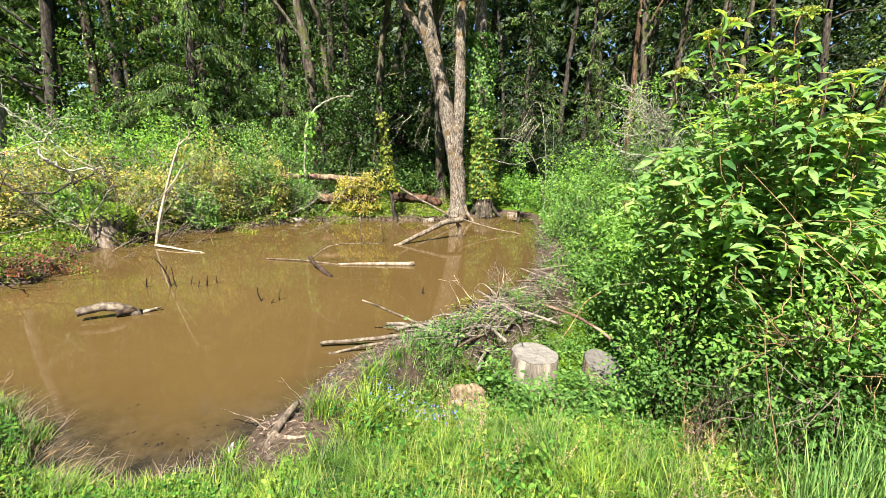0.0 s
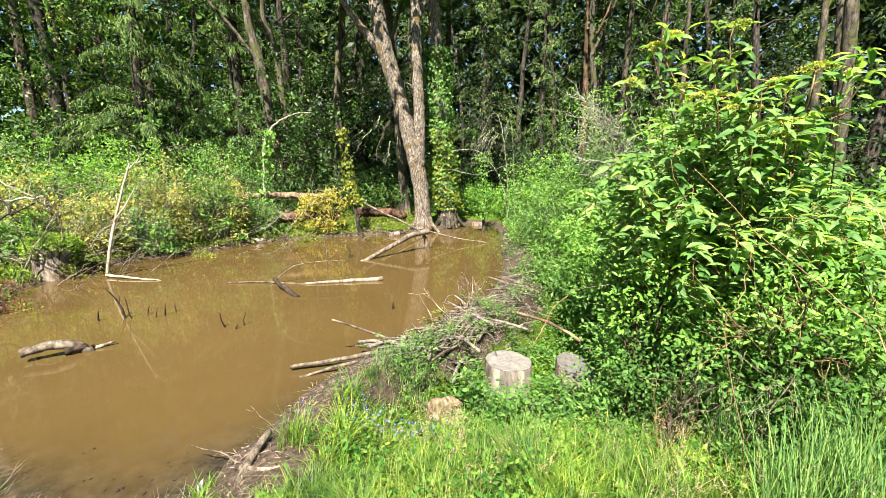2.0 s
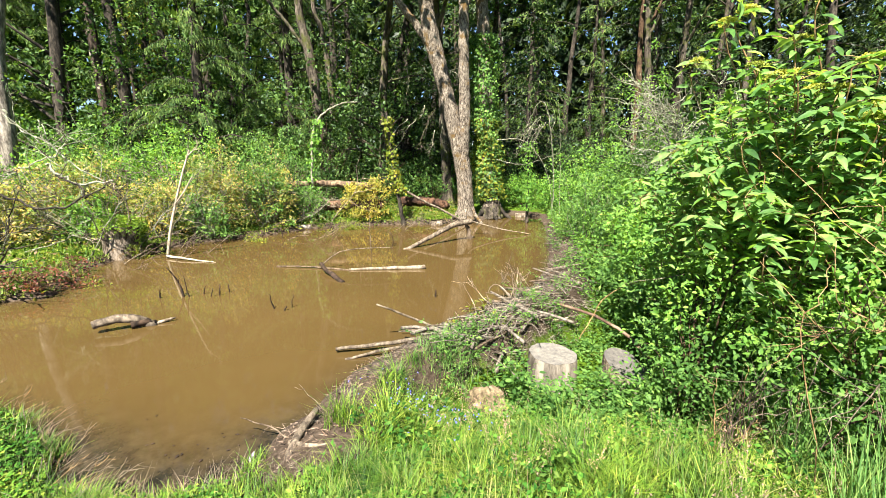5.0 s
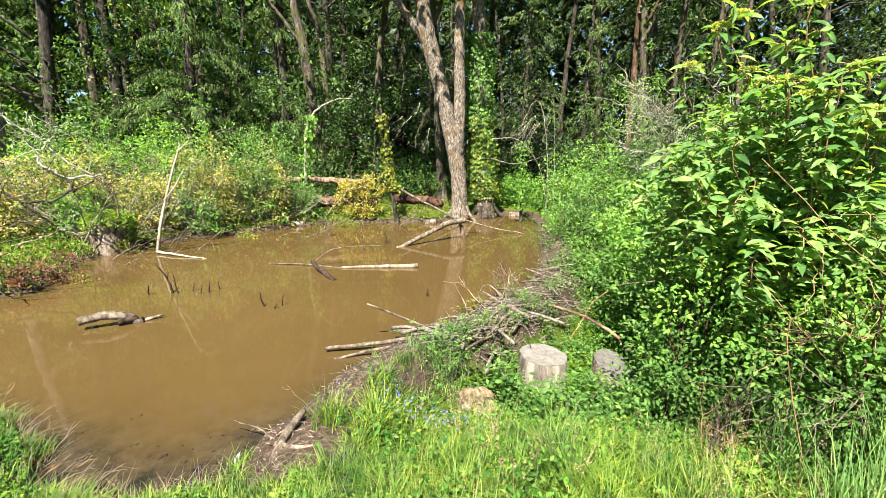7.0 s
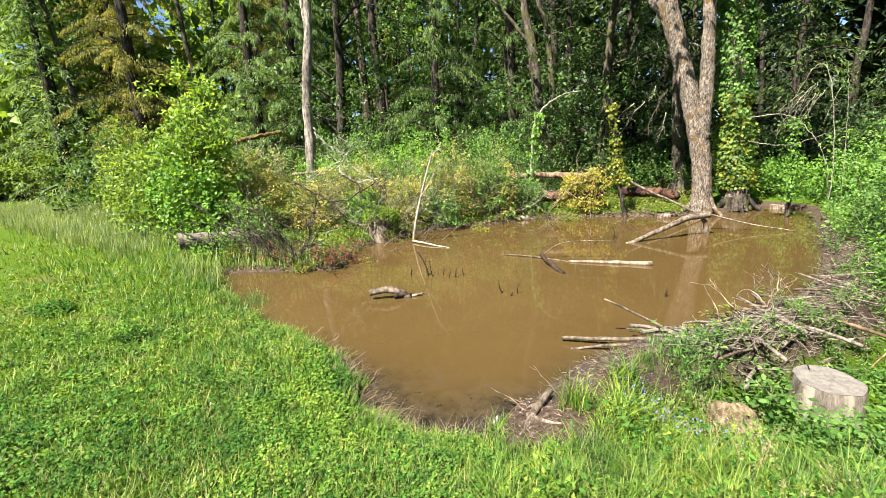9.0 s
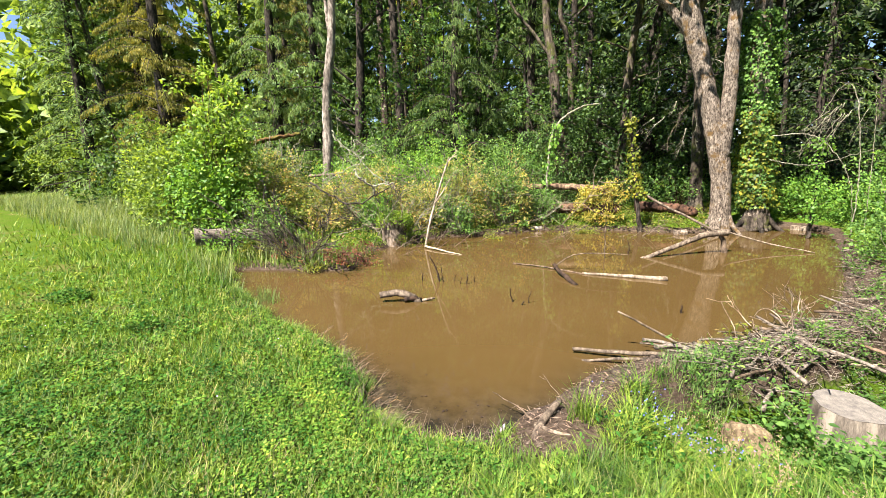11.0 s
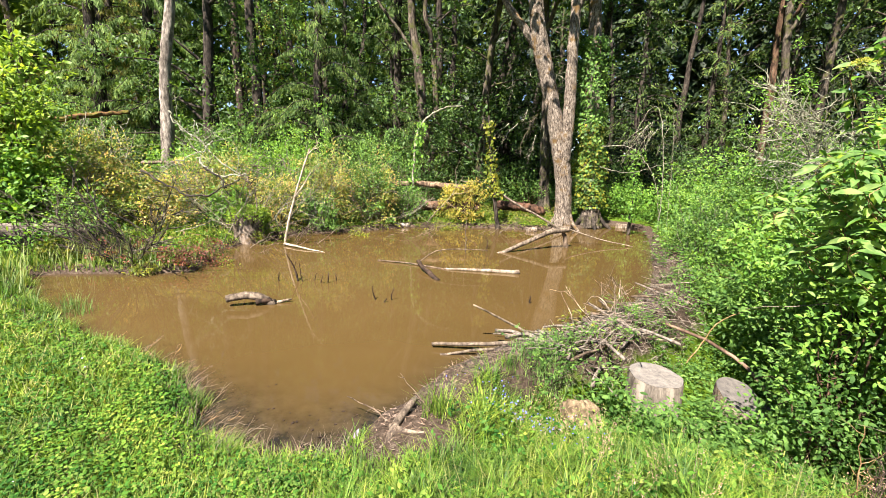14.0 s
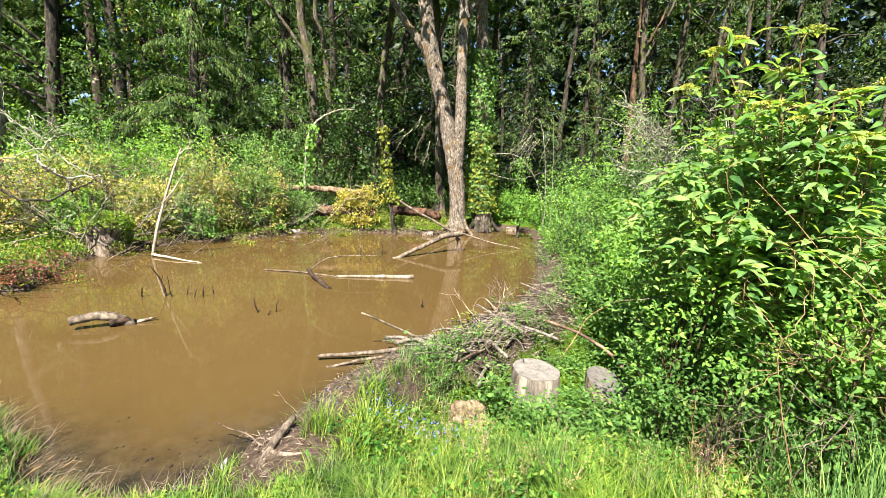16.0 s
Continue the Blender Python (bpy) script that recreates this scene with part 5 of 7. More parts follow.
def build_plants():
    heads = [(2.27, 2.93, 2.87), (1.9, 3.31, 2.82), (2.03, 3.31, 2.9), (2.24, 3.06, 2.65), (2.06, 3.18, 2.51), (2.06, 2.93, 2.41), (2.13, 2.9, 2.41), (2.2, 2.8, 2.31), (2.24, 2.68, 2.29), (2.39, 2.55, 2.2), (2.48, 2.55, 2.21), (2.33, 2.55, 2.13), (2.41, 2.8, 2.13), (2.52, 2.55, 2.53), (2.48, 2.8, 2.48), (1.94, 3.69, 2.64), (2.69, 2.61, 2.27)]
    tips = [(2.69, 2.48, 2.6), (2.64, 2.45, 2.53)]
    while len(tips) < 105:
        x, y, z = rng.uniform(1.7, 3.9), rng.uniform(2.5, 4.2), rng.uniform(1.35, 2.6)
        if z < 2.5 - 0.75 * abs(x - 2.5) ** 1.3 + 0.12 * math.sin(7 * x + 4 * y) and math.hypot(x - 2.8, y - 3.4) < 1.35:
            tips.append((x, y, z))
    tips += [(rng.uniform(2.45, 3.3), rng.uniform(2.4, 2.8), rng.uniform(1.2, 1.8)) for i in range(20)]
    elder("flowering_shrub", "tall leafy shrub with drooping ovate leaves and yellow-green flower clusters", (3.0, 3.5), heads, tips, G_FLOWERING, TAN_CANE)
    # arching bramble canes over the thicket
    for i, (a, b, c) in enumerate((((1.6, 3.9, 0.75), (2.2, 3.3, 1.0), (3.2, 2.7, 0.6)), ((1.9, 3.4, 1.35), (2.3, 2.9, 1.15), (2.9, 2.4, 0.3)), ((2.0, 4.2, 0.9), (2.5, 3.2, 1.1), (3.4, 2.6, 0.8)), ((2.1, 2.9, 1.0), (2.4, 2.6, 0.75), (2.5, 2.5, -0.1)), ((2.55, 3.1, 1.3), (2.75, 2.7, 0.8), (2.8, 2.5, 0.0)))):
        z0 = float(land(c[0], c[1]))
        leafy_stems("bramble_cane", "thin arching tan cane with sparse leaves", [[(c[0], c[1], z0 - 0.02), (c[0] - 0.05, c[1] + 0.05, max(c[2], z0 + 0.3)), b, a]], 0.06, G_SHRUB, 7, WOOD_PALE, "bramble", group="arching canes", stem_r=0.006)
    for line in CANES:
        leafy_stems("bramble_cane", "thin arching tan cane with sparse leaves", [line], 0.05, G_SHRUB, 4, TAN_CANE, "bramble", group="arching canes", stem_r=0.0036)
    for i in range(12):
        x, y = rng.uniform(2.2, 3.2), rng.uniform(2.0, 2.9)
        z0, a = float(land(x, y)), rng.uniform(1.9, 4.4)
        r, hgt = rng.uniform(0.4, 0.8), rng.uniform(0.6, 1.5)
        ox, oy = r * math.cos(a), 0.6 * r * math.sin(a)
        leafy_stems("bramble_cane", "thin arching tan cane with sparse leaves", [[(x, y, z0 - 0.02), (x + 0.35 * ox, y + 0.3 * oy, z0 + 0.55 * hgt), (x + 0.75 * ox, y + 0.7 * oy, z0 + 0.9 * hgt), (x + 1.2 * ox, y + oy, z0 + hgt)]], 0.05, G_SHRUB, 5, TAN_CANE, "bramble", group="arching canes", stem_r=0.0032)
    # dead brown stems hanging in front of the thicket, bleached twigs within it
    for i in range(16):
        x, y = 1.78 + rng.normal(0, 0.08), 2.42 + rng.normal(0, 0.07)
        z0 = float(land(x, y))
        forked_twig("dry_cane", "dry brown dead cane drooping before the thicket", (x, y, z0 - 0.02), (x + rng.normal(0, 0.16), y - 0.08 + rng.normal(0, 0.05), z0 + rng.uniform(0.3, 0.75)), 0.005, (TAN_CANE, WOOD_MID, WOOD_GREY)[i % 3], 6, "cane", "dry canes", 0.35)
    for i in range(22):
        x, y, z = rng.uniform(1.95, 2.75), rng.uniform(1.75, 2.2), rng.uniform(0.7, 1.4)
        a = rng.uniform(-0.9, 0.5)
        r = rng.uniform(0.25, 0.6)
        forked_twig("dry_branch", "thin bleached dead branch caught in the thicket", (x + 0.5 * r, y + 0.4, z - 0.3), (x - r * math.cos(a), y - 0.05, z + r * math.sin(a)), 0.005, (WOOD_GREY, TAN_CANE)[i % 2], 6, "branch", "dry branches", 0.4)
    # upright weeds near the stumps
    for x, y, h in ((2.06, 4.05, 0.72), (1.98, 3.9, 0.6), (0.52, 3.75, 0.42), (0.60, 3.9, 0.5), (1.15, 3.6, 0.34), (1.28, 3.5, 0.38), (1.42, 3.55, 0.36), (1.55, 3.4, 0.34), (1.0, 3.5, 0.3), (2.2, 3.6, 0.5), (2.4, 3.3, 0.55), (1.75, 3.3, 0.35)):
        z0 = float(land(x, y))
        stems = [[(x + dx, y + dy, z0 - 0.02), (x + 1.3 * dx, y + 1.3 * dy, z0 + h * 0.5), (x + 2 * dx, y + 2 * dy, z0 + h)] for dx, dy in ((0, 0), (0.06, 0.02), (-0.05, 0.04), (0.02, -0.06))]
        leafy_stems("leafy_weed", "upright green weed with paired pointed leaves", stems, 0.075, G_BUSH, 11, G_SHRUB, group="upright weeds", start=0.1, stem_r=0.004)
    for x, y, h, leaf in ((0.62, 3.66, 0.44, G_BUSH), (0.68, 3.74, 0.36, G_BUSH), (1.22, 3.5, 0.42, G_BUSH), (1.34, 3.56, 0.46, G_BUSH), (1.13, 3.46, 0.3, G_BUSH), (1.95, 3.62, 0.85, G_TIP), (2.02, 3.7, 0.7, G_TIP), (1.5, 3.42, 0.4, G_BUSH), (1.62, 3.3, 0.45, G_TIP)):
        z0 = float(land(x, y))
        stems = [[(x + dx, y + dy, z0 - 0.02), (x + 1.3 * dx, y + 1.3 * dy, z0 + h * 0.5), (x + 1.8 * dx, y + 1.8 * dy, z0 + h)] for dx, dy in ((0, 0), (0.05, 0.02), (-0.05, 0.03), (0.02, -0.05), (-0.03, -0.04))]
        leafy_stems("nettle", "upright leafy nettle beside the stumps", stems, 0.085, leaf, 13, G_SHRUB, group="nettles", start=0.12, stem_r=0.004)
    for i in range(34):
        x, y = rng.uniform(0.75, 3.0), rng.uniform(2.95, 3.75)
        if abs(x - 1.1) < 0.32 and y > 3.6 or shore_distance(np.array([x]), np.array([y]))[0] < 0.9:
            continue
        z0, hgt = float(land(x, y)), rng.uniform(0.24, 0.42)
        stems = [[(x + dx, y + dy, z0 - 0.02), (x + 1.4 * dx, y + 1.4 * dy, z0 + hgt * 0.5), (x + 2.2 * dx, y + 2.2 * dy, z0 + hgt)] for dx, dy in ((0, 0), (0.05, 0.03), (-0.05, 0.03), (0.01, -0.06))]
        leafy_stems("leafy_weed", "upright green weed with paired pointed leaves", stems, 0.07, G_BUSH, 11, G_SHRUB, group="upright weeds", start=0.1, stem_r=0.004, template=LEAF_MID)
    # rushes standing in the shallows
    for x, y in ((-5.35, 3.72), (-5.2, 3.6), (-5.55, 3.85), (-5.0, 6.5)):
        n = 70
        px, py = rng.normal(x, 0.09, n), rng.normal(y, 0.07, n)
        v, f = blades(px, py, rng.uniform(0.18, 0.38, n), rng.uniform(0.1, 0.5, n), rng.uniform(0.006, 0.011, n), 3)
        tagged(new("rush_tuft", soup("rush_tuft", v, f, G_RUSH)), "blue-green rushes standing in shallow water", "rushes", "rush tufts")
    # taller grass before the thicket
    n = 4600
    px, py = sown(n, 1.5, 3.8, 1.4, 2.5)
    keep = (patchy(px, py, 3.3, 2) > 0.42) & (px > 1.5 + 0.5 * (py - 1.4))
    px, py = px[keep], py[keep]
    n = len(px)
    tagged(new("tall_grass", soup("tall_grass", *blades(px, py, rng.uniform(0.25, 0.68, n), rng.uniform(0.08, 0.5, n), rng.uniform(0.005, 0.012, n), 3), G_RUSH)), "tall blue-green grass before the thicket", "grass", kind="stuff")
    # broad-leaved herbs mixed into the long grass
    n = 16000
    px, py = sown(n, -1.0, 3.6, 0.9, 3.6)
    keep = (shore_distance(px, py) > 0.6) & (patchy(px, py, 4.2, 3) > 0.5)
    px, py = px[keep], py[keep]
    n = len(px)
    pz = land(px, py) + rng.uniform(0.03, 0.2, n)
    way = unit(rng.normal(0, 1, (n, 3)) * (1, 1, 0.5) + (0, 0, 0.2))
    tagged(new("bank_herbs", soup("bank_herbs", *scatter(LEAF_SMALL, np.stack([px, py, pz], -1), facing(way, unit(np.array((0, 0, 1.0)) + rng.normal(0, 0.5, (n, 3)))), 0.032 * rng.uniform(0.5, 1.5, n)), G_CLOVER)), "small bright leafy herbs among the grass", "herbs", kind="stuff")
    # forget-me-nots
    n = 110
    px, py = rng.normal(-0.12, 0.22, n), rng.normal(2.85, 0.16, n)
    z = land(px, py) + rng.uniform(0.1, 0.24, n)
    tagged(new("blue_flowers", soup("blue_flowers", *scatter(LEAF_ROUND, np.stack([px, py, z], -1), facing(spread(n), np.tile((0.0, -0.3, 1.0), (n, 1))), 0.013), P_BLUE)), "small pale blue flowers in the long grass", "flowers", kind="stuff")
    n = 26
    px, py = sown(n, -6, -1.6, 0.8, 3)
    z = land(px, py) + 0.07
    tagged(new("clover_flowers", soup("clover_flowers", *scatter(LEAF_ROUND, np.stack([px, py, z], -1), facing(spread(n), np.tile((0.0, -0.3, 1.0), (n, 1))), 0.015), P_WHITE)), "small white clover flowers in the turf", "flowers", kind="stuff")


build_plants()


# ---- stumps and logs ----
def stump(name, label, x, y, z0, z1, r, bark, notch=0.0, tilt=(0, 0), flare=1.25, sides=36, cut=SAWN):
    """A sawn stump: fluted bark, a bevelled rim and a cut face."""
    ob = thing(name, (x, y, z0), label, "stump")
    h = z1 - z0
    th = np.arange(sides) * 2 * np.pi / sides
    flute = 1 + 0.025 * np.sin(3 * th + x) + 0.02 * np.sin(7 * th + 1) + rng.uniform(-0.012, 0.012, sides)
    rows = []
    for u, k in ((0, flare), (0.15, 1 + (flare - 1) * 0.5), (0.5, 1.0), (0.94, 0.98), (1.0, 0.95)):
        rr = r * k * (1 + (flute - 1) * (1.4 - 0.5 * u)) * (1 + rng.uniform(-0.012, 0.012, sides))
        px, py = rr * np.cos(th), rr * np.sin(th)
        pz = h * u + (u > 0.3) * (tilt[0] * px + tilt[1] * py) - (u > 0.9) * notch * fade(px, 0.25 * r, 0.75 * r)
        rows.append(np.stack([px, py, pz + 0 * px], -1))
    v = np.concatenate(rows)
    f = []
    for i in range(len(rows) - 1):
        for j in range(sides):
            a, b = i * sides + j, i * sides + (j + 1) % sides
            f += [(a, b, b + sides), (a, b + sides, a + sides)]
    part("bark", soup("bark", v, f, bark, True), ob)
    rings = [rows[-1] * (s, s, 1) + (0, 0, 0.003) for s in (1.0, 0.66, 0.33)]
    for ring, s in zip(rings[1:], (0.66, 0.33)):
        ring[:, 2] = h + 0.003 + tilt[0] * ring[:, 0] + tilt[1] * ring[:, 1] - notch * fade(ring[:, 0], 0.25 * r, 0.5 * r) + rng.uniform(-0.004, 0.004, sides)
    top = np.concatenate(rings + [np.array([[0, 0, h + 0.004]])])
    f = []
    for i in range(2):
        for j in range(sides):
            a, b = i * sides + j, i * sides + (j + 1) % sides
            f += [(a, b, b + sides), (a, b + sides, a + sides)]
    f += [(2 * sides + j, 2 * sides + (j + 1) % sides, 3 * sides) for j in range(sides)]
    part("cut_face", soup("cut_face", top, f, cut), ob, "pale sawn cut face")
    return ob


def mound(name, label, x, y, z, size, material, category):
    bm = bmesh.new()
    bmesh.ops.create_icosphere(bm, subdivisions=4, radius=1)
    for v in bm.verts:
        c = v.co
        k = 1 + 0.16 * math.sin(3.1 * c.x + 2.3 * c.y + 1) * math.cos(2.7 * c.z) + 0.09 * math.sin(7 * c.x - 5 * c.z) * math.sin(6 * c.y + 2) + 0.04 * math.sin(17 * c.x + 13 * c.z)
        v.co = Vector((c.x * size[0] * k, c.y * size[1] * k, c.z * size[2] * k))
    me = bpy.data.meshes.new(name)
    bm.to_mesh(me)
    me.materials.append(material)
    ob = new(name, me)
    ob.location = (x, y, z)
    return tagged(ob, label, category)


def log_between(name, label, pts, r0, r1, bark, category="log", group="", ends=None, sides=12, n=10, wobble=0.003, rough=0.06):
    p = np.asarray(pts, float)
    ob = thing(name, p.mean(0), label, category, group)
    line = bend(p, n, wobble) - p.mean(0)
    body = part("bark", soup("bark", *tube(line, np.linspace(r0, r1, n), sides, rough, ends is None), bark, True), ob)
    if ends:
        for k, r in ((0, r0), (-1, r1)):
            d = line[k] - line[1 if k == 0 else -2]
            d = d / np.linalg.norm(d)
            part("cut_end", soup("cut_end", *tube([line[k] - 0.02 * d, line[k] + 0.004 * d], [r * 0.97, r * 0.93], sides, 0.02), ends), body, "pale sawn end")
    return ob


def build_logs():
    stump("sawn_stump", "pale weathered sawn stump standing in the grass", 1.07, 4.2, -0.6, -0.09, 0.255, BARK_STUMP, notch=0.012, tilt=(-0.02, 0.03), flare=1.16)
    stump("grey_stump", "low grey weathered stump half hidden by the thicket", 1.78, 3.96, -0.5, -0.1, 0.27, BARK_GREY, notch=0.07, tilt=(-0.25, 0.22), flare=1.2, cut=SAWN_GREY_SHADED)
    ob = stump("mossy_stump", "old grey stump capped with yellow-green ivy", -6.14, 7.92, -0.06, 0.60, 0.30, BARK_GREY, flare=1.06)
    n = 1500
    a, rr = rng.uniform(0, 2 * np.pi, n), 0.44 * np.sqrt(rng.uniform(0, 1, n))
    p = np.stack([rr * np.cos(a), rr * np.sin(a), 0.68 + 0.17 * rng.uniform(0, 1, n) * (1 - (rr / 0.44) ** 4) - 0.22 * fade(rr, 0.3, 0.44) * rng.uniform(0, 1, n)], -1)
    a = rng.uniform(-0.15, 1.4, 420)
    q = np.stack([0.34 * np.cos(a) + rng.normal(0, 0.03, 420), 0.34 * np.sin(a) + rng.normal(0, 0.03, 420), 0.66 - 0.6 * rng.uniform(0, 1, 420) ** 1.4], -1)
    p = np.concatenate([p, q])
    tagged(part("ivy", soup("ivy", *scatter(LEAF_ROUND, p, facing(spread(len(p)), unit(np.array((0, 0, 1.0)) + rng.normal(0, 0.5, (len(p), 3)))), 0.05 * rng.uniform(0.6, 1.3, len(p))), G_LIME), ob), "yellow-green ivy leaves", kind="stuff")
    # chewed pale stub beside the sawn stump
    mound("chewed_stub", "low heap of gnawed pale wood among the grass", 0.33, 3.58, -0.34, (0.19, 0.12, 0.22), CLAY, "stub")
    # sawn log and dark tangle at the left end
    log_between("sawn_log", "grey sawn log lying at the lawn's edge", [(-8.85, 4.84, 0.45), (-8.36, 5.52, 0.40), (-7.85, 6.2, 0.33)], 0.17, 0.155, BARK_STUMP, ends=SAWN, sides=22, n=18, rough=0.08)
    # floating and stranded wood in the pond
    log_between("floating_log", "short floating log bent to a dark wet knob", [(-3.83, 4.33, 0.10), (-3.70, 4.42, 0.125), (-3.56, 4.51, 0.115), (-3.45, 4.58, 0.06), (-3.36, 4.63, -0.03)], 0.046, 0.05, WOOD_GREY, sides=12, rough=0.1)
    log_between("floating_log", "pale broken end of a floating log", [(-3.42, 4.60, 0.0), (-3.2, 4.76, 0.035)], 0.028, 0.010, WOOD_PALE, n=5)
    log_between("wet_knob", "dark wet knot of wood in the water", [(-3.54, 4.50, 0.05), (-3.44, 4.57, 0.05), (-3.36, 4.64, 0.01)], 0.05, 0.035, WOOD_WET, n=6, rough=0.2)
    log_between("floating_plank", "long pale split log floating on the water", [(-1.7, 7.12, 0.01), (-1.0, 7.22, 0.02), (-0.42, 7.3, 0.025)], 0.02, 0.042, WOOD_PALE, sides=8)
    log_between("floating_branch", "thin dark branch lying on the water", [(-3.0, 7.3, 0.01), (-2.4, 7.25, 0.02), (-1.7, 7.12, 0.0)], 0.012, 0.018, WOOD_MID, category="branch", sides=6)
    log_between("knobbed_stick", "short knobbed stick rising from the water", [(-2.2, 7.2, 0.09), (-2.0, 6.85, 0.06), (-1.63, 6.4, -0.01)], 0.03, 0.04, WOOD_WET, sides=8, rough=0.2)
    log_between("curved_twig", "pale curved twig arching over the water", [(-2.2, 7.2, 0.05), (-1.9, 7.3, 0.28), (-1.35, 7.4, 0.33), (-1.0, 7.5, 0.32)], 0.012, 0.006, WOOD_GREY, category="twig", sides=6)
    log_between("propped_log", "bare brown log slanting out of the water", [(-0.98, 8.85, -0.05), (-0.35, 9.4, 0.2), (0.1, 9.8, 0.38), (0.5, 10.1, 0.42)], 0.04, 0.068, WOOD_GREY, ends=WOOD_MID, sides=16, n=22, wobble=0.004, rough=0.09)
    log_between("prop_stub", "dark wet stub of wood under the slanting log", [(0.5, 10.12, -0.1), (0.46, 10.1, 0.15), (0.4, 10.05, 0.36)], 0.06, 0.035, WOOD_MID, category="stub", sides=10, n=8, wobble=0.01, rough=0.25)
    bm = bmesh.new()
    bmesh.ops.create_cube(bm, size=1)
    bmesh.ops.scale(bm, vec=(0.42, 0.16, 0.14), verts=bm.verts)
    bmesh.ops.bevel(bm, geom=bm.edges[:], offset=0.012, segments=2, affect="EDGES")
    me = bpy.data.meshes.new("floating_block")
    bm.to_mesh(me)
    me.materials.append(WOOD_PALE)
    block = tagged(new("floating_block", me), "pale sawn block floating by the far shore", "block")
    block.matrix_basis = pose(2.38, 14.2, 0.04, 2, -2, -8)
    log_between("long_branch", "long thin bleached branch reaching over the water", [(0.3, 10.3, 0.46), (0.64, 10.65, 0.32), (1.3, 10.75, 0.14), (2.05, 10.8, 0.01)], 0.022, 0.01, WOOD_PALE, category="branch", sides=7)
    log_between("slanting_branch", "bare grey branch slanting from the snag to the bank", [(-1.59, 12.1, 1.19), (-0.87, 12.16, 0.76), (-0.09, 12.18, 0.38), (0.5, 12.2, 0.05)], 0.034, 0.028, WOOD_GREY, category="branch", sides=8)
    # leaning pole
    ob = log_between("leaning_pole", "slim bleached dead sapling leaning from the water", [(-5.3, 7.88, -0.1), (-5.17, 7.88, 0.5), (-5.03, 7.9, 1.02), (-4.84, 7.9, 1.55), (-4.68, 7.92, 1.98)], 0.03, 0.014, WOOD_BLEACHED, category="dead sapling", sides=8)
    log_between("forked_pole", "bleached side pole crossing the leaning sapling", [(-5.02, 7.88, 1.0), (-4.8, 7.87, 1.28), (-4.64, 7.86, 1.52)], 0.016, 0.008, WOOD_BLEACHED, category="pole", sides=6, n=5)
    log_between("shore_pole", "pale pole lying on the water at the sapling's foot", [(-5.28, 7.86, 0.04), (-4.75, 7.68, 0.03), (-4.2, 7.55, 0.0)], 0.026, 0.008, WOOD_BLEACHED, category="pole", sides=7)
    forked_twig("pole_top", "bleached broken twigs at the leaning sapling's top", (-4.72, 7.92, 1.88), (-4.46, 7.9, 2.13), 0.011, WOOD_BLEACHED, 5, "twig", spread_m=0.6)
    # fallen trunks on the far bank
    log_between("fallen_log", "bleached fallen trunk lying across the far bank", [(-4.6, 12.2, 1.10), (-3.4, 12.5, 1.13), (-2.1, 12.75, 1.02)], 0.07, 0.10, WOOD_TAN, sides=18, n=30, wobble=0.006, rough=0.12)
    log_between("fallen_log", "lower fallen trunk lying in the undergrowth", [(-5.0, 12.0, 0.5), (-3.4, 12.3, 0.52), (-1.9, 12.6, 0.55)], 0.13, 0.15, BARK_BROWN, sides=20, n=30, wobble=0.008, rough=0.14)
    log_between("rotten_log", "red-brown rotten log behind the snag", [(-1.6, 13.6, 0.5), (-0.8, 13.7, 0.52), (-0.1, 13.7, 0.42)], 0.14, 0.13, bark_material("red_rot", (0.018, 0.010, 0.007), (0.095, 0.05, 0.03)), sides=22, rough=0.2, n=40, wobble=0.012)
    log_between("mossy_log", "orange mossy fallen trunk resting in the shrubs", [(-12.9, 8.0, 2.2), (-11.93, 9.2, 2.6), (-11.2, 10.0, 2.8)], 0.085, 0.04, MOSSY, sides=18, n=30, wobble=0.009, rough=0.3)
    for a, b, c, r in (((-10.2, 9.3, 1.5), (-8.9, 9.6, 1.55), (-7.6, 10.4, 1.5), 0.06), ((-11, 7.8, 1.3), (-9.6, 8.6, 1.25), (-8.6, 9.2, 1.1), 0.035)):
        log_between("fallen_log", "grey dead trunk lying over the brush", [a, b, c], r * 0.8, r * 0.5, WOOD_GREY, sides=12, n=20, wobble=0.012, rough=0.12)
    for i in range(16):
        x, y, z = rng.uniform(-1.5, -0.2), rng.uniform(13.4, 14.4), rng.uniform(2.6, 5.4)
        forked_twig("hanging_twigs", "grey dead twigs hanging beside the forked tree", (x, y, z), (x + rng.normal(-0.2, 0.4), y - 0.2, z - rng.uniform(0.3, 1.1)), 0.012, BARK_WOOD if i % 2 else LICHEN, 7, group="hanging twigs")
    # ivy snag and arching saplings
    ob = marked_tree("ivy_snag", "thin dead snag wound with yellow-green ivy", (-1.28, 12.13, 0.0), [(-1.28, 12.13, -0.05), (-1.54, 12.1, 1.65), (-1.71, 12.08, 3.06)], 0.06, 0.03, [], BARK_DARK)
    ivy_coat(ob, bend([(-1.35, 12.13, 0.9), (-1.54, 12.1, 1.65), (-1.71, 12.08, 2.95)], 8), 0.05, 700, 0.07, G_YELLOW, 0.2)
    ob = marked_tree("arched_sapling", "bare pale sapling bent over in an arch", (-3.85, 12.3, 0.2), [(-3.9, 12.3, 0.1), (-3.85, 12.33, 1.5), (-3.81, 12.36, 2.37), (-3.6, 12.42, 2.93), (-3.06, 12.55, 3.3), (-2.52, 12.66, 3.37)], 0.05, 0.015, [], LICHEN)
    ivy_coat(ob, bend([(-3.9, 12.3, 0.3), (-3.83, 12.34, 1.9), (-3.6, 12.42, 2.9)], 8), 0.04, 600, 0.07, G_BRIGHT, 0.24)
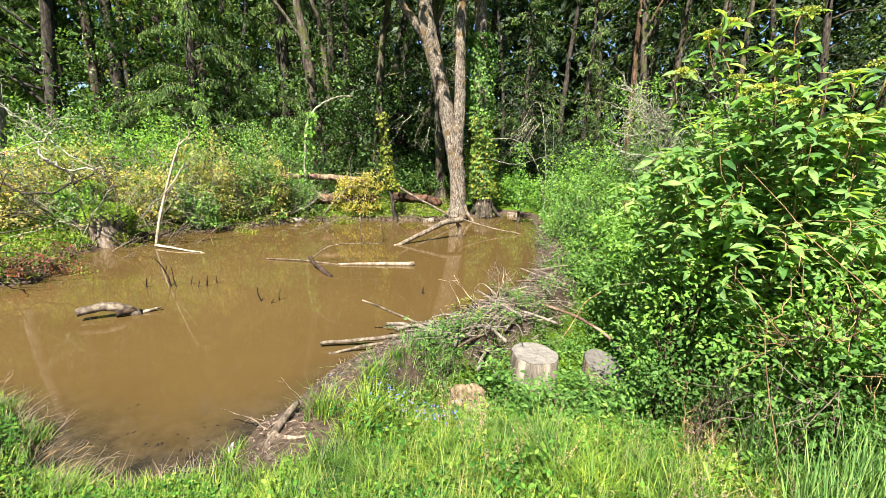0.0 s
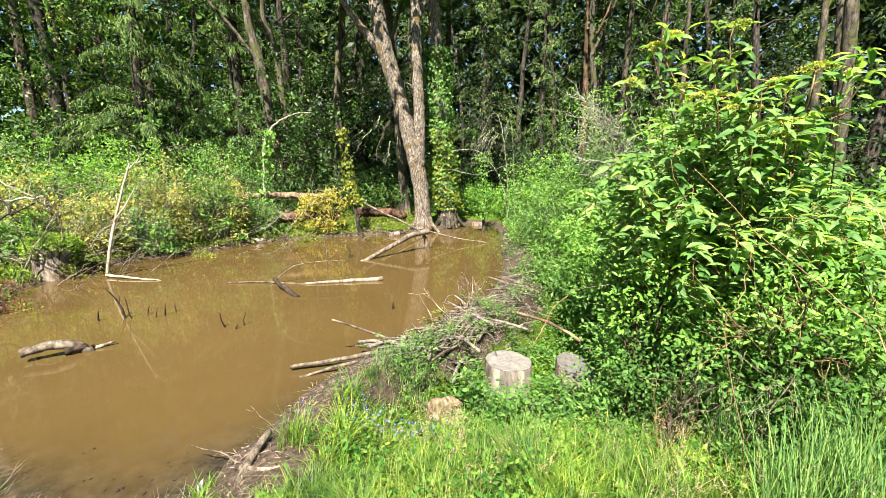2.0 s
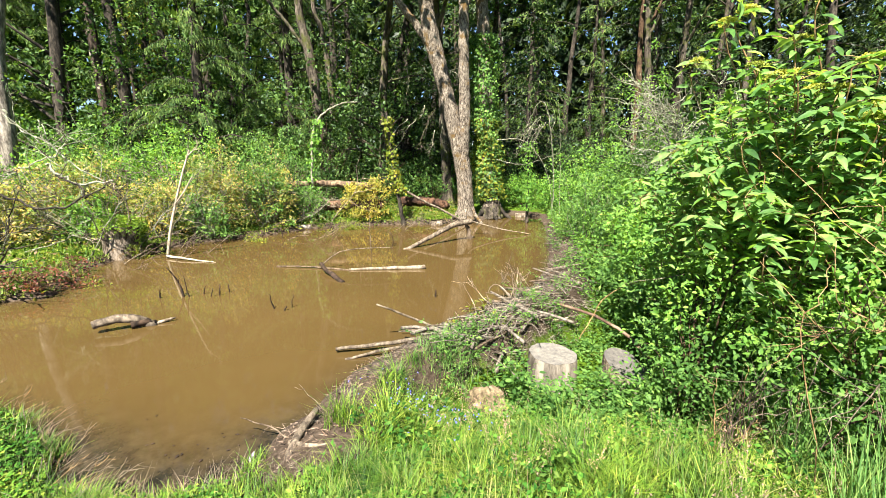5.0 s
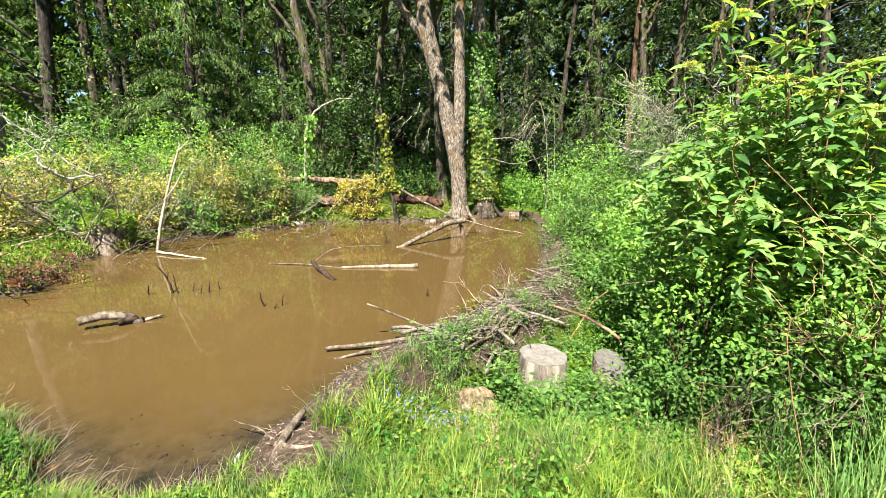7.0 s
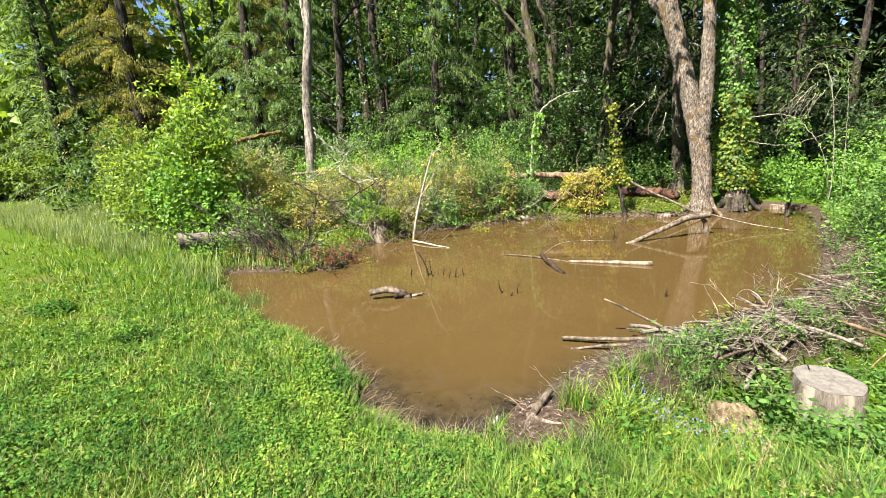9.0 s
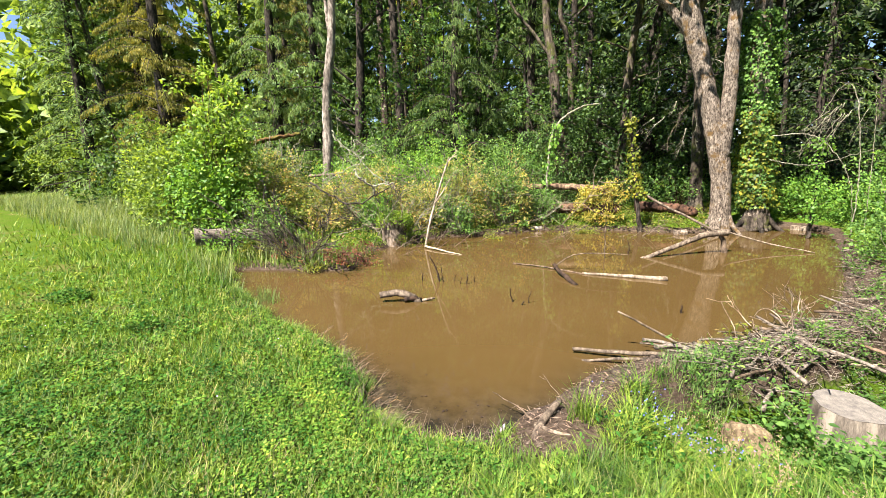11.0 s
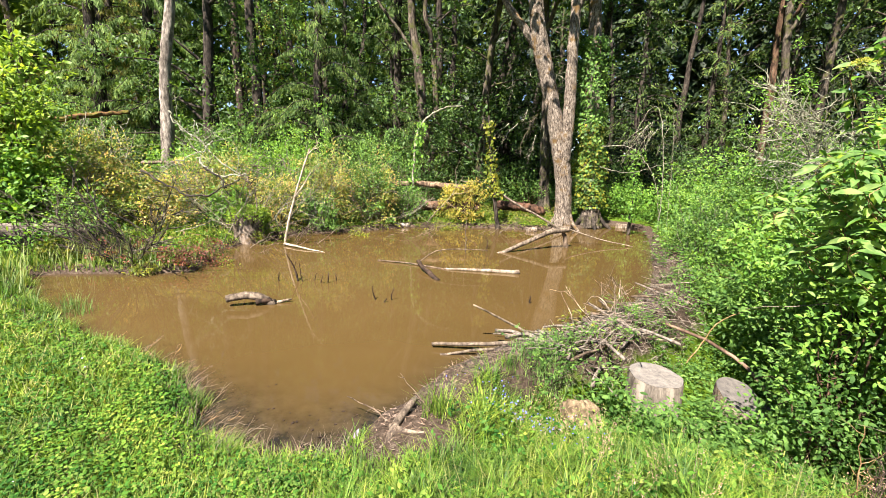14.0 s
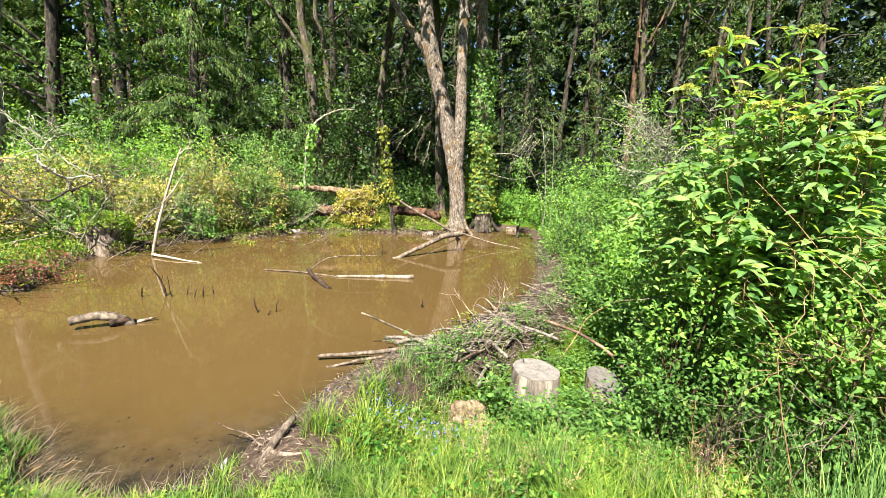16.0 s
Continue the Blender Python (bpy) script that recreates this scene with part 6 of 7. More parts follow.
    for pts, r in (([(1.35, 12.8, 2.38), (2.13, 12.6, 2.32), (2.73, 12.4, 1.46), (2.95, 12.4, 0.2)], 0.018), ([(1.34, 12.7, 1.83), (2.08, 12.5, 1.71), (3.01, 12.27, 2.03)], 0.015), ([(2.95, 12.5, 0.15), (2.93, 12.5, 1.46), (2.71, 12.55, 3.05), (2.46, 12.61, 3.39), (2.12, 12.67, 2.71)], 0.02), ([(3.2, 12.6, 0.2), (3.1, 12.6, 2.2), (3.0, 12.7, 3.4)], 0.014)):
        ob = marked_tree("dead_sapling", "bare lichen-grey dead sapling among green shrubs", pts[0], pts, r * 0.6, r * 0.25, [], LICHEN)
        tagged(ob, group="dead saplings")
    for i in range(13):
        a = (2.45 + 0.25 * rng.normal(), 12.6, 3.2 - 0.25 * rng.uniform(0, 2))
        forked_twig("hanging_twigs", "pale drooping lichened twigs", a, (a[0] - rng.uniform(0.1, 0.5), a[1], a[2] - rng.uniform(0.4, 0.9)), 0.006, LICHEN, 5, group="hanging twigs")
    ob = marked_tree("ivy_sapling", "short dead sapling wrapped in yellow-green ivy", (2.3, 12.8, 0.1), [(2.3, 12.8, 0.0), (2.28, 12.8, 1.2), (2.22, 12.8, 2.35)], 0.045, 0.02, [], BARK_DARK)
    ivy_coat(ob, bend([(2.3, 12.8, 0.4), (2.28, 12.8, 1.2), (2.22, 12.8, 2.35)], 8), 0.04, 900, 0.06, G_BRIGHT, 0.3)
    # lichened branches in the right-hand shrubs
    for x, y, z, dx, dy, dz in ((4.1, 8.1, 2.0, -1.1, -0.1, 0.2), (4.3, 8.0, 2.4, -0.9, 0, 0.3), (4.5, 8.0, 2.7, -0.8, -0.2, 0.5), (4.2, 8.2, 1.7, -1.0, -0.2, 0.1), (4.7, 7.8, 2.9, -0.7, -0.2, 0.4), (4.6, 8.0, 2.2, -0.7, -0.4, 0.4), (4.0, 8.3, 1.9, -0.9, 0.1, 0.6), (4.6, 9.2, 2.6, -1.2, 0.2, 0.4), (4.2, 7.6, 1.9, -0.8, -0.4, -0.1)):
        forked_twig("lichened_branch", "crooked bare branch covered in pale lichen", (x + 0.4, y + 0.3, z - 0.6), (x + dx, y + dy - 0.25, z + dz), 0.012, LICHEN_PALE, 22, "branch", "lichened branches", 0.3)
    for i in range(14):
        a = np.array((4.15 + rng.normal(0, 0.12), 8.1 + rng.normal(0, 0.1), rng.uniform(1.7, 2.7)))
        e = np.array((rng.uniform(2.95, 3.85), 7.75 + rng.normal(0, 0.12), rng.uniform(1.9, 3.3)))
        forked_twig("lichened_branch", "crooked bare branch covered in pale lichen", a, e, 0.015, LICHEN_PALE if i % 3 else LICHEN, 16, "branch", "lichened branches", 0.32)
    # dead brush on the far left bank
    bank = SHORE[30:36]
    for i in range(130):
        t = rng.uniform(0.6, 4.9)
        k = int(t)
        p = bank[k] + (t - k) * (bank[k + 1] - bank[k])
        x, y = p + np.array((-0.72, 0.7)) * rng.uniform(0.15, 1.6)
        if i % 5 == 0:
            x, y = x - 1.6, y - 0.4
        z = float(land(x, y))
        a = rng.uniform(0, 2 * np.pi)
        hgt = rng.uniform(0.25, 1.55)
        forked_twig("dead_branch", "bare grey dead branch in the brush", (x, y, z - 0.05), (x + 1.25 * math.cos(a), y + 0.6 * math.sin(a) - 0.2, z + hgt), rng.uniform(0.007, 0.016), (LICHEN, WOOD_GREY, WOOD_PALE)[i % 3], 6, "branch", "dead brush", 0.4)
    for i in range(14):
        x, y = rng.uniform(-9.8, -7.4), rng.uniform(6.9, 8.2)
        s = rng.choice([-1, 1])
        z = float(land(x, y))
        forked_twig("bent_branch", "dark bare branch leaning through the brush", (x, y, z - 0.05), (x + s * rng.uniform(0.6, 1.5), y - 0.3, z + rng.uniform(0.35, 1.3)), 0.017, BARK_DARK if i % 3 else LICHEN, 7, "branch", "bent branches", 0.4)
    for i in range(16):
        x, y, z = rng.uniform(-12.4, -11.0), rng.uniform(9.0, 10.2), rng.uniform(2.0, 2.8)
        forked_twig("hanging_twigs", "grey dead twigs hanging from the mossy trunk", (x, y, z), (x + rng.normal(0.1, 0.3), y - 0.3, z - rng.uniform(0.4, 1.2)), 0.011, LICHEN, 6, group="hanging twigs")
    # dark bare bush by the sawn log
    for i in range(28):
        x, y = -6.5 + rng.normal(0, 0.12), 5.45 + rng.normal(0, 0.1)
        a = rng.uniform(1.7, 3.0) if i % 6 else rng.uniform(0.3, 1.7)
        r = rng.uniform(0.8, 2.3)
        forked_twig("dark_branch", "thin dark bare stem leaning over the water", (x, y, float(land(x, y)) - 0.05), (x + r * math.cos(a), y - 0.12 * r + rng.normal(0, 0.2), 0.12 + 0.5 * r * math.sin(a) + 0.1 * r), rng.uniform(0.007, 0.02), BARK_DARK if i % 2 else BARK_WOOD, 9, "branch", "dark bare bush", 0.35)
    shrub("sparse_shrub", "small light-green shrub by the sawn log", -7.9, 4.95, 0.9, 0.7, 0.8, 0.07, 500, G_BRIGHT, stems=12, bark=BARK_DARK)
    for x, y, w, h, n in ((-7.5, 5.6, 1.3, 1.15, 1500), (-8.3, 5.9, 1.2, 1.3, 1500)):
        shrub("sparse_shrub", "loose green shrub threaded with dark bare stems", x, y, w, 0.7, h, 0.06, n, G_SHRUB, stems=16, bark=BARK_DARK, clump=0.2, stem_r=0.01, fresh=0.2)
    # fallen lichened limbs over the brush
    for line, r, bark in (
        (((-10.12, 9.2, 1.31), (-9.22, 9.2, 0.9), (-8.32, 9.2, 0.76), (-7.26, 9.2, 1.21)), 0.024, BARK_DARK), (((-8.27, 9.2, 1.45), (-7.77, 9.2, 1.19), (-7.59, 9.2, 0.77)), 0.02, BARK_DARK), (((-7.26, 9.2, 1.35), (-7.02, 9.2, 1.22), (-6.95, 9.2, 0.92)), 0.015, WOOD_GREY),
        (((-9.52, 9.6, 2.81), (-9.27, 9.6, 2.44), (-8.75, 9.6, 2.16), (-8.07, 9.6, 1.6), (-7.56, 9.6, 1.3)), 0.018, LICHEN_PALE), (((-8.71, 9.5, 2.59), (-8.62, 9.5, 2.16), (-8.23, 9.5, 2.0)), 0.012, LICHEN_PALE), (((-8.22, 9.5, 2.1), (-8.5, 9.5, 1.88), (-9.06, 9.5, 1.64), (-9.84, 9.5, 1.39)), 0.015, LICHEN_PALE), (((-8.52, 9.3, 1.66), (-8.02, 9.3, 1.32), (-7.13, 9.3, 1.33)), 0.026, LICHEN_PALE),
    ):
        line = 0.8 * np.array(line) + (-0.04, -0.02, 0.38)
        ob = log_between("fallen_limb", "dark crooked dead limb caught in the brush" if bark is BARK_DARK else "crooked dead limb grey with lichen", line, r, r * 0.5, bark, category="branch", group="fallen limbs", sides=8, n=18, wobble=0.02, rough=0.15)
        for i in range(5):
            p = line[rng.integers(0, len(line) - 1)] + (line[-1] - line[0]) * rng.uniform(0, 0.25)
            forked_twig("dead_branch", "bare grey dead branch in the brush", p, p + rng.normal(0, 0.3, 3) * (1, 0.4, 1), 0.008, LICHEN_PALE if bark is LICHEN_PALE else BARK_WOOD, 5, "branch", "dead brush", 0.5)
    # stems standing in the pond
    for x, y, dx, h, r in ((-3.58, 5.6, -0.22, 0.42, 0.018), (-3.5, 5.62, -0.1, 0.3, 0.012), (-3.85, 5.52, -0.02, 0.14, 0.016), (-3.44, 5.75, 0.05, 0.12, 0.014), (-3.3, 5.65, 0.07, 0.12, 0.014), (-3.2, 5.72, 0.03, 0.16, 0.014), (-3.1, 5.85, -0.02, 0.12, 0.015), (-2.17, 5.17, -0.09, 0.2, 0.013), (-2.1, 5.14, 0.06, 0.05, 0.02), (-2.0, 5.25, 0.02, 0.17, 0.012), (-0.2, 5.74, 0.01, 0.1, 0.022), (-1.55, 8.6, -0.05, 0.75, 0.014), (-1.25, 9.2, -0.02, 0.3, 0.016), (-3.9, 10.0, 0.03, 0.35, 0.014), (-2.9, 10.6, -0.05, 0.3, 0.02)):
        forked_twig("pond_stem", "dark gnawed stem standing in the water", (x, y, -0.12), (x + dx, y, h), r, WOOD_WET if h < 0.5 else WOOD_GREY, 2 if h > 0.25 else 0, "stem", "stems in the pond", 0.25)
    log_between("shore_log", "dark wet log lying along the shallow shore", [(-7.0, 7.0, 0.04), (-6.6, 7.35, 0.06), (-6.3, 7.6, 0.05)], 0.08, 0.07, WOOD_WET, sides=10)
    log_between("shore_board", "short pale log end at the far waterline", [(-4.0, 11.2, 0.05), (-3.65, 11.4, 0.05)], 0.07, 0.065, BARK_PALE, sides=10, n=4)
    log_between("shore_stub", "low round weathered stub at the far waterline", [(-0.5, 12.15, 0.0), (-0.2, 12.2, 0.05)], 0.1, 0.08, BARK_GREY, category="stub", sides=12, n=4, rough=0.1)
    # half-sunk branches along the far shore
    for i in range(26):
        t = rng.uniform(0.2, 5.8)
        k = int(t)
        p = SHORE[29 + k] + (t - k) * (SHORE[30 + k] - SHORE[29 + k]) + np.array((0.62, -0.78)) * rng.uniform(0.1, 1.5)
        a = rng.uniform(-0.9, 0.9)
        forked_twig("sunk_branch", "half-sunk bare branch in the shallows", (p[0], p[1], -0.04), (p[0] + 0.6 * math.cos(a), p[1] - 0.3 * math.sin(a), rng.uniform(0.05, 0.55)), rng.uniform(0.006, 0.012), WOOD_GREY if i % 3 else WOOD_MID, 4, "branch", "sunk branches", 0.45)
    for i in range(7):
        t = rng.uniform(0.5, 5.5)
        k = int(t)
        p = SHORE[29 + k] + (t - k) * (SHORE[30 + k] - SHORE[29 + k]) + np.array((0.62, -0.78)) * rng.uniform(0.05, 0.5)
        shrub("shore_plant", "thin yellow-green plant growing at the shore", p[0], p[1], 0.7, 0.4, 0.45, 0.05, 200, G_YELLOW, stems=8, group="shore plants", clump=0.12, category="plant", stem_r=0.004)
    # dead stalks along the lawn's edge
    for i in range(44):
        t = rng.uniform(3.2, 8.2)
        k = int(t)
        p = SHORE[k] + (t - k) * (SHORE[k + 1] - SHORE[k]) + rng.normal(0, 0.05, 2)
        out = np.array((0.35, 0.6)) * rng.uniform(0.05, 0.3)
        z = float(land(p[0], p[1]))
        forked_twig("dead_stalk", "thin dry stalk drooping over the bank's edge", (p[0] - 0.1 * out[0], p[1] - 0.3 * out[1], z), (p[0] + out[0], p[1] + out[1], z + rng.uniform(-0.02, 0.17)), 0.003, (TAN_CANE, WOOD_MID, WOOD_GREY)[i % 3], 4, "stalk", "dead stalks", 0.4)
    for x, y, r, n in ((-7.05, 2.05, 0.22, 700), (-5.2, 2.0, 0.15, 380)):
        a, rr = rng.uniform(0, 2 * np.pi, n), r * np.sqrt(rng.uniform(0, 1, n))
        px, py = x + rr * np.cos(a) * 1.3, y + rr * np.sin(a)
        at = np.stack([px, py, land(px, py) + 0.06 + 0.09 * rng.uniform(0, 1, n) * (1 - (rr / r) ** 2)], -1)
        tagged(new("weed_clump", soup("weed_clump", *scatter(LEAF_ROUND, at, facing(unit(rng.normal(0, 1, (n, 3)) * (1, 1, 0.4)), unit(np.array((0, 0, 1.0)) + rng.normal(0, 0.45, (n, 3)))), 0.03 * rng.uniform(0.6, 1.4, n)), G_CLOVER)), "dark green broad-leaved weed clump in the turf", "weeds", "lawn weeds", "stuff")
    # specks of leaf and bark afloat near the muddy corner
    n = 46
    px, py = rng.normal(-1.75, 0.38, n), rng.normal(2.45, 0.25, n)
    keep = shore_distance(px, py) < -0.03
    px, py = px[keep], py[keep]
    n = len(px)
    tagged(new("floating_debris", soup("floating_debris", *scatter(LEAF_SMALL, np.stack([px, py, np.full(n, 0.004)], -1), facing(unit(rng.normal(0, 1, (n, 3)) * (1, 1, 0.05)), np.tile((0.0, 0.0, 1.0), (n, 1))), 0.026 * rng.uniform(0.3, 1.6, n)), WOOD_WET)), "dark bits of bark and leaf floating on the water", "debris", kind="stuff")
    # pale leaf on the mud
    v, f = scatter(LEAF_FINE, np.array([(-1.24, 2.33, 0.03)]), facing(np.array([(0.15, 0.5, 0.75)]), np.array([(0.0, -1.0, 0.4)])), np.array([0.075]))
    tagged(new("fallen_leaf", soup("fallen_leaf", v, f, L_DRY)), "single pale leaf upright on the mud", "leaf")


build_logs()


# ---- the dam ----
def build_dam():
    ob = thing("beaver_dam", (0.3, 5.0, 0.0), "low dam of bleached sticks and mud holding the pond", "dam")
    base = np.array(ob.location)
    crest = SHORE[10:25]
    shapes = []
    for i in range(14):
        line = bend([(-0.5, 0, 0), (-0.15, rng.normal(0, 0.035), rng.normal(0, 0.02)), (0.2, rng.normal(0, 0.035), rng.normal(0, 0.02)), (0.5, 0, 0)], 6, 0.008)
        shapes.append((line, 0.005 + 0.014 * rng.uniform(0, 1) ** 2))
    meshes = [[soup("stick", *tube(line * (L, L**0.5, L**0.5), np.linspace(r, r * 0.6, 6), 6, 0.12), mat, True) for (line, r), L in zip(shapes, rng.uniform(0.3, 1.0, 14))] for mat in (WOOD_DAM, WOOD_PALE, WOOD_MID)]
    for i in range(170):
        t = rng.uniform(6.2, 13.9) if i % 3 else rng.uniform(6.4, 10)
        k = int(t)
        a, b = crest[k], crest[k + 1]
        along = (b - a) / np.linalg.norm(b - a)
        out = np.array((along[1], -along[0]))
        near = k < 5
        p = a + (t - k) * (b - a) + out * rng.uniform(0.1, 0.35 if near else 0.7)
        ang = math.atan2(along[1], along[0]) + rng.normal(0, 0.65)
        z = float(land(p[0], p[1])) + rng.uniform(0.005, 0.055 if not near else 0.03)
        me = meshes[rng.choice(3, p=(0.62, 0.12, 0.26))][rng.integers(0, 14)]
        s = rng.uniform(0.5, 0.9) if near else 1.0
        st = new("stick", me)
        st.parent = ob
        st.matrix_basis = Matrix.Translation(Vector((p[0], p[1], z)) - Vector(base)) @ pose(0, 0, 0, 0, rng.normal(0, 4.5), math.degrees(ang)) @ Matrix.Scale(s, 4)
    # fine litter of twigs over the mud
    n = 3600
    t = np.where(rng.uniform(0, 1, n) < 0.4, rng.uniform(5.5, 10.5, n), np.where(rng.uniform(0, 1, n) < 0.05, rng.uniform(0, 5, n), rng.uniform(5, 13.9, n)))
    k = t.astype(int)
    a, d = crest[k], crest[k + 1] - crest[k]
    al = unit(d)
    p = a + (t - k)[:, None] * d + np.stack([al[:, 1], -al[:, 0]], -1) * rng.uniform(0.05, 1, (n, 1)) * np.where(k < 5, 0.4, 0.9)[:, None]
    z = land(p[:, 0], p[:, 1]) + rng.uniform(0.0, 0.035, n)
    ang = np.arctan2(al[:, 1], al[:, 0]) + rng.normal(0, 0.7, n)
    way = np.stack([np.cos(ang), np.sin(ang), rng.normal(0, 0.2, n)], -1)
    rod = tube([(0, -0.5, 0), (0.03, 0, 0.02), (0, 0.5, 0)], [0.010, 0.012, 0.006], 3)
    v, f = scatter(rod, np.stack([p[:, 0], p[:, 1], z], -1) - base, facing(way, spread(n)), rng.uniform(0.05, 0.26, n) * (0.35 + 0.65 * (t > 6.2)))
    tagged(part("twig_litter", soup("twig_litter", v, f, WOOD_LITTER), ob), "fine grey broken twigs", kind="stuff")
    # dry leaves and straw fallen over the near end
    n = 1500
    px, py = np.concatenate([rng.uniform(-1.15, -0.2, n), rng.uniform(-0.3, 2.2, 2 * n)]), np.concatenate([rng.uniform(2.1, 3.9, n), rng.uniform(3.6, 7.0, 2 * n)])
    gap = shore_distance(px, py)
    keep = (gap > 0.06) & (gap < 0.5)
    px, py = px[keep], py[keep]
    n = len(px)
    at = np.stack([px, py, land(px, py) + rng.uniform(0.004, 0.03, n)], -1) - base
    way = unit(rng.normal(0, 1, (n, 3)) * (1, 1, 0.25))
    up = unit(np.array((0, 0, 1.0)) + rng.normal(0, 0.4, (n, 3)))
    straw = (np.array([(-0.02, 0, 0), (0.02, 0, 0), (0.025, 0.5, 0.05), (0, 1, 0)]), np.array([(0, 1, 2), (0, 2, 3)]))
    dry = join([scatter(LEAF_SMALL, at[::3], facing(way[::3], up[::3]), rng.uniform(0.012, 0.026, len(at[::3]))), scatter(straw, at, facing(way, up), rng.uniform(0.025, 0.085, n))])
    tagged(part("dry_litter", soup("dry_litter", *dry, L_STRAW), ob), "dry tan leaves and straw", kind="stuff")
    # lumps of mud between the sticks
    for i in range(40):
        t = rng.uniform(3.2, 12)
        k = int(t)
        a, b = crest[k], crest[k + 1]
        along = (b - a) / np.linalg.norm(b - a)
        p = a + (t - k) * (b - a) + np.array((along[1], -along[0])) * rng.uniform(0.05, 0.45)
        bm = bmesh.new()
        bmesh.ops.create_icosphere(bm, subdivisions=2, radius=1)
        sx, sy, sz = rng.uniform(0.03, 0.1), rng.uniform(0.03, 0.08), rng.uniform(0.012, 0.028)
        ph = rng.uniform(0, 6)
        for v in bm.verts:
            w = 1 + 0.25 * math.sin(3 * v.co.x + ph) * math.cos(4 * v.co.y - ph)
            v.co = Vector((v.co.x * sx * w, v.co.y * sy * w, v.co.z * sz * w))
        me = bpy.data.meshes.new("mud_lump")
        bm.to_mesh(me)
        me.polygons.foreach_set("use_smooth", np.ones(len(me.polygons), bool))
        me.materials.append(MUD)
        lump = new("mud_lump", me)
        lump.parent = ob
        lump.location = Vector((p[0], p[1], float(land(p[0], p[1])) + 0.005)) - Vector(base)
    # grass and weeds rooted in the dam's back
    for x, y, wide, n, tall, mat in ((0.0, 3.75, 0.15, 420, 0.22, G_RUSH), (0.12, 3.95, 0.14, 300, 0.18, G_RUSH), (-0.72, 2.62, 0.06, 170, 0.3, G_GRASS), (-0.3, 3.5, 0.05, 90, 0.16, G_GRASS)):
        px, py = rng.normal(x, wide, n), rng.normal(y, wide, n)
        tagged(new("grass_tuft", soup("grass_tuft", *blades(px, py, tall * rng.uniform(0.4, 1.1, n), rng.uniform(0.2, 1.0, n), rng.uniform(0.004, 0.008, n), 3), mat)), "fresh green grass tuft on the dam", "grass", "dam grass tufts", "stuff")
    for x, y in ((0.1, 3.9), (0.0, 3.65), (0.2, 4.05), (-0.1, 3.8), (0.3, 4.2), (0.97, 4.75), (1.2, 4.9), (1.42, 5.3), (1.05, 5.1), (1.6, 5.9), (1.9, 7.0), (2.2, 8.6), (2.5, 10), (1.3, 4.6), (1.5, 4.75), (1.62, 5.1), (1.75, 5.5), (1.25, 5.2), (1.5, 5.6), (1.9, 6.1), (1.35, 4.85), (0.75, 4.6), (2.0, 6.6), (2.1, 7.6), (2.35, 9.2)):
        z0 = float(land(x, y))
        stems = [[(x + dx, y + dy, z0 - 0.02), (x + 1.6 * dx, y + 1.6 * dy, z0 + 0.1), (x + 2.4 * dx, y + 2.4 * dy, z0 + 0.17)] for dx, dy in rng.normal(0, 0.07, (6, 2))]
        leafy_stems("dam_weed", "low leafy green weed growing on the dam", stems, 0.05, G_BUSH, 9, G_SHRUB, group="dam weeds", start=0.1, stem_r=0.003, template=LEAF_MID)
    # low herbs and short grass over the dam's back
    n = 4200
    px, py = rng.uniform(-0.2, 1.7, n), rng.uniform(3.55, 5.8, n)
    gap = shore_distance(px, py)
    keep = (gap > 0.28) & (gap < 1.1) & (patchy(px, py, 3.6, 5) > 0.52) & (np.hypot(px - 1.07, py - 4.2) > 0.3)
    px, py = px[keep], py[keep]
    n = len(px)
    at = np.stack([px, py, land(px, py) + rng.uniform(0.03, 0.13, n)], -1)
    tagged(new("dam_herbs", soup("dam_herbs", *scatter(LEAF_SMALL, at, facing(unit(rng.normal(0, 1, (n, 3)) * (1, 1, 0.4)), unit(np.array((0, -0.3, 1.0)) + rng.normal(0, 0.45, (n, 3)))), 0.027 * rng.uniform(0.6, 1.4, n)), G_BUSH)), "low green herbs over the back of the dam", "herbs", kind="stuff")
    keep = rng.uniform(0, 1, n) < 0.5
    tagged(new("dam_grass", soup("dam_grass", *blades(px[keep], py[keep], rng.uniform(0.08, 0.22, keep.sum()), rng.uniform(0.2, 1.0, keep.sum()), rng.uniform(0.004, 0.007, keep.sum()), 2), G_LIME)), "short bright grass over the back of the dam", "grass", kind="stuff")
    # larger pieces that stand out
    log_between("dam_pole", "straight pole jutting from the dam over the water", [(-0.75, 4.2, 0.42), (-0.4, 4.4, 0.2), (-0.12, 4.52, 0.03)], 0.009, 0.016, WOOD_PALE, category="pole", sides=7)
    log_between("dam_log", "bleached log lying half over the water", [(-1.12, 3.95, 0.04), (-0.75, 4.02, 0.06), (-0.3, 4.1, 0.1)], 0.017, 0.024, WOOD_GREY, sides=9)
    log_between("dam_log", "bleached log lying half over the water", [(-1.0, 3.82, 0.0), (-0.65, 3.92, 0.05), (-0.2, 4.05, 0.1)], 0.012, 0.018, WOOD_GREY, sides=9)
    log_between("shore_stick", "thick grey stick standing on the muddy edge", [(-0.97, 2.14, 0.06), (-0.98, 2.42, 0.13), (-0.93, 2.70, 0.17)], 0.032, 0.024, WOOD_GREY, category="stick", sides=9)
    forked_twig("shore_twig", "forked pale twig reaching over the water", (-1.02, 2.48, 0.08), (-1.43, 2.63, 0.15), 0.008, WOOD_MID, 3, spread_m=0.25)
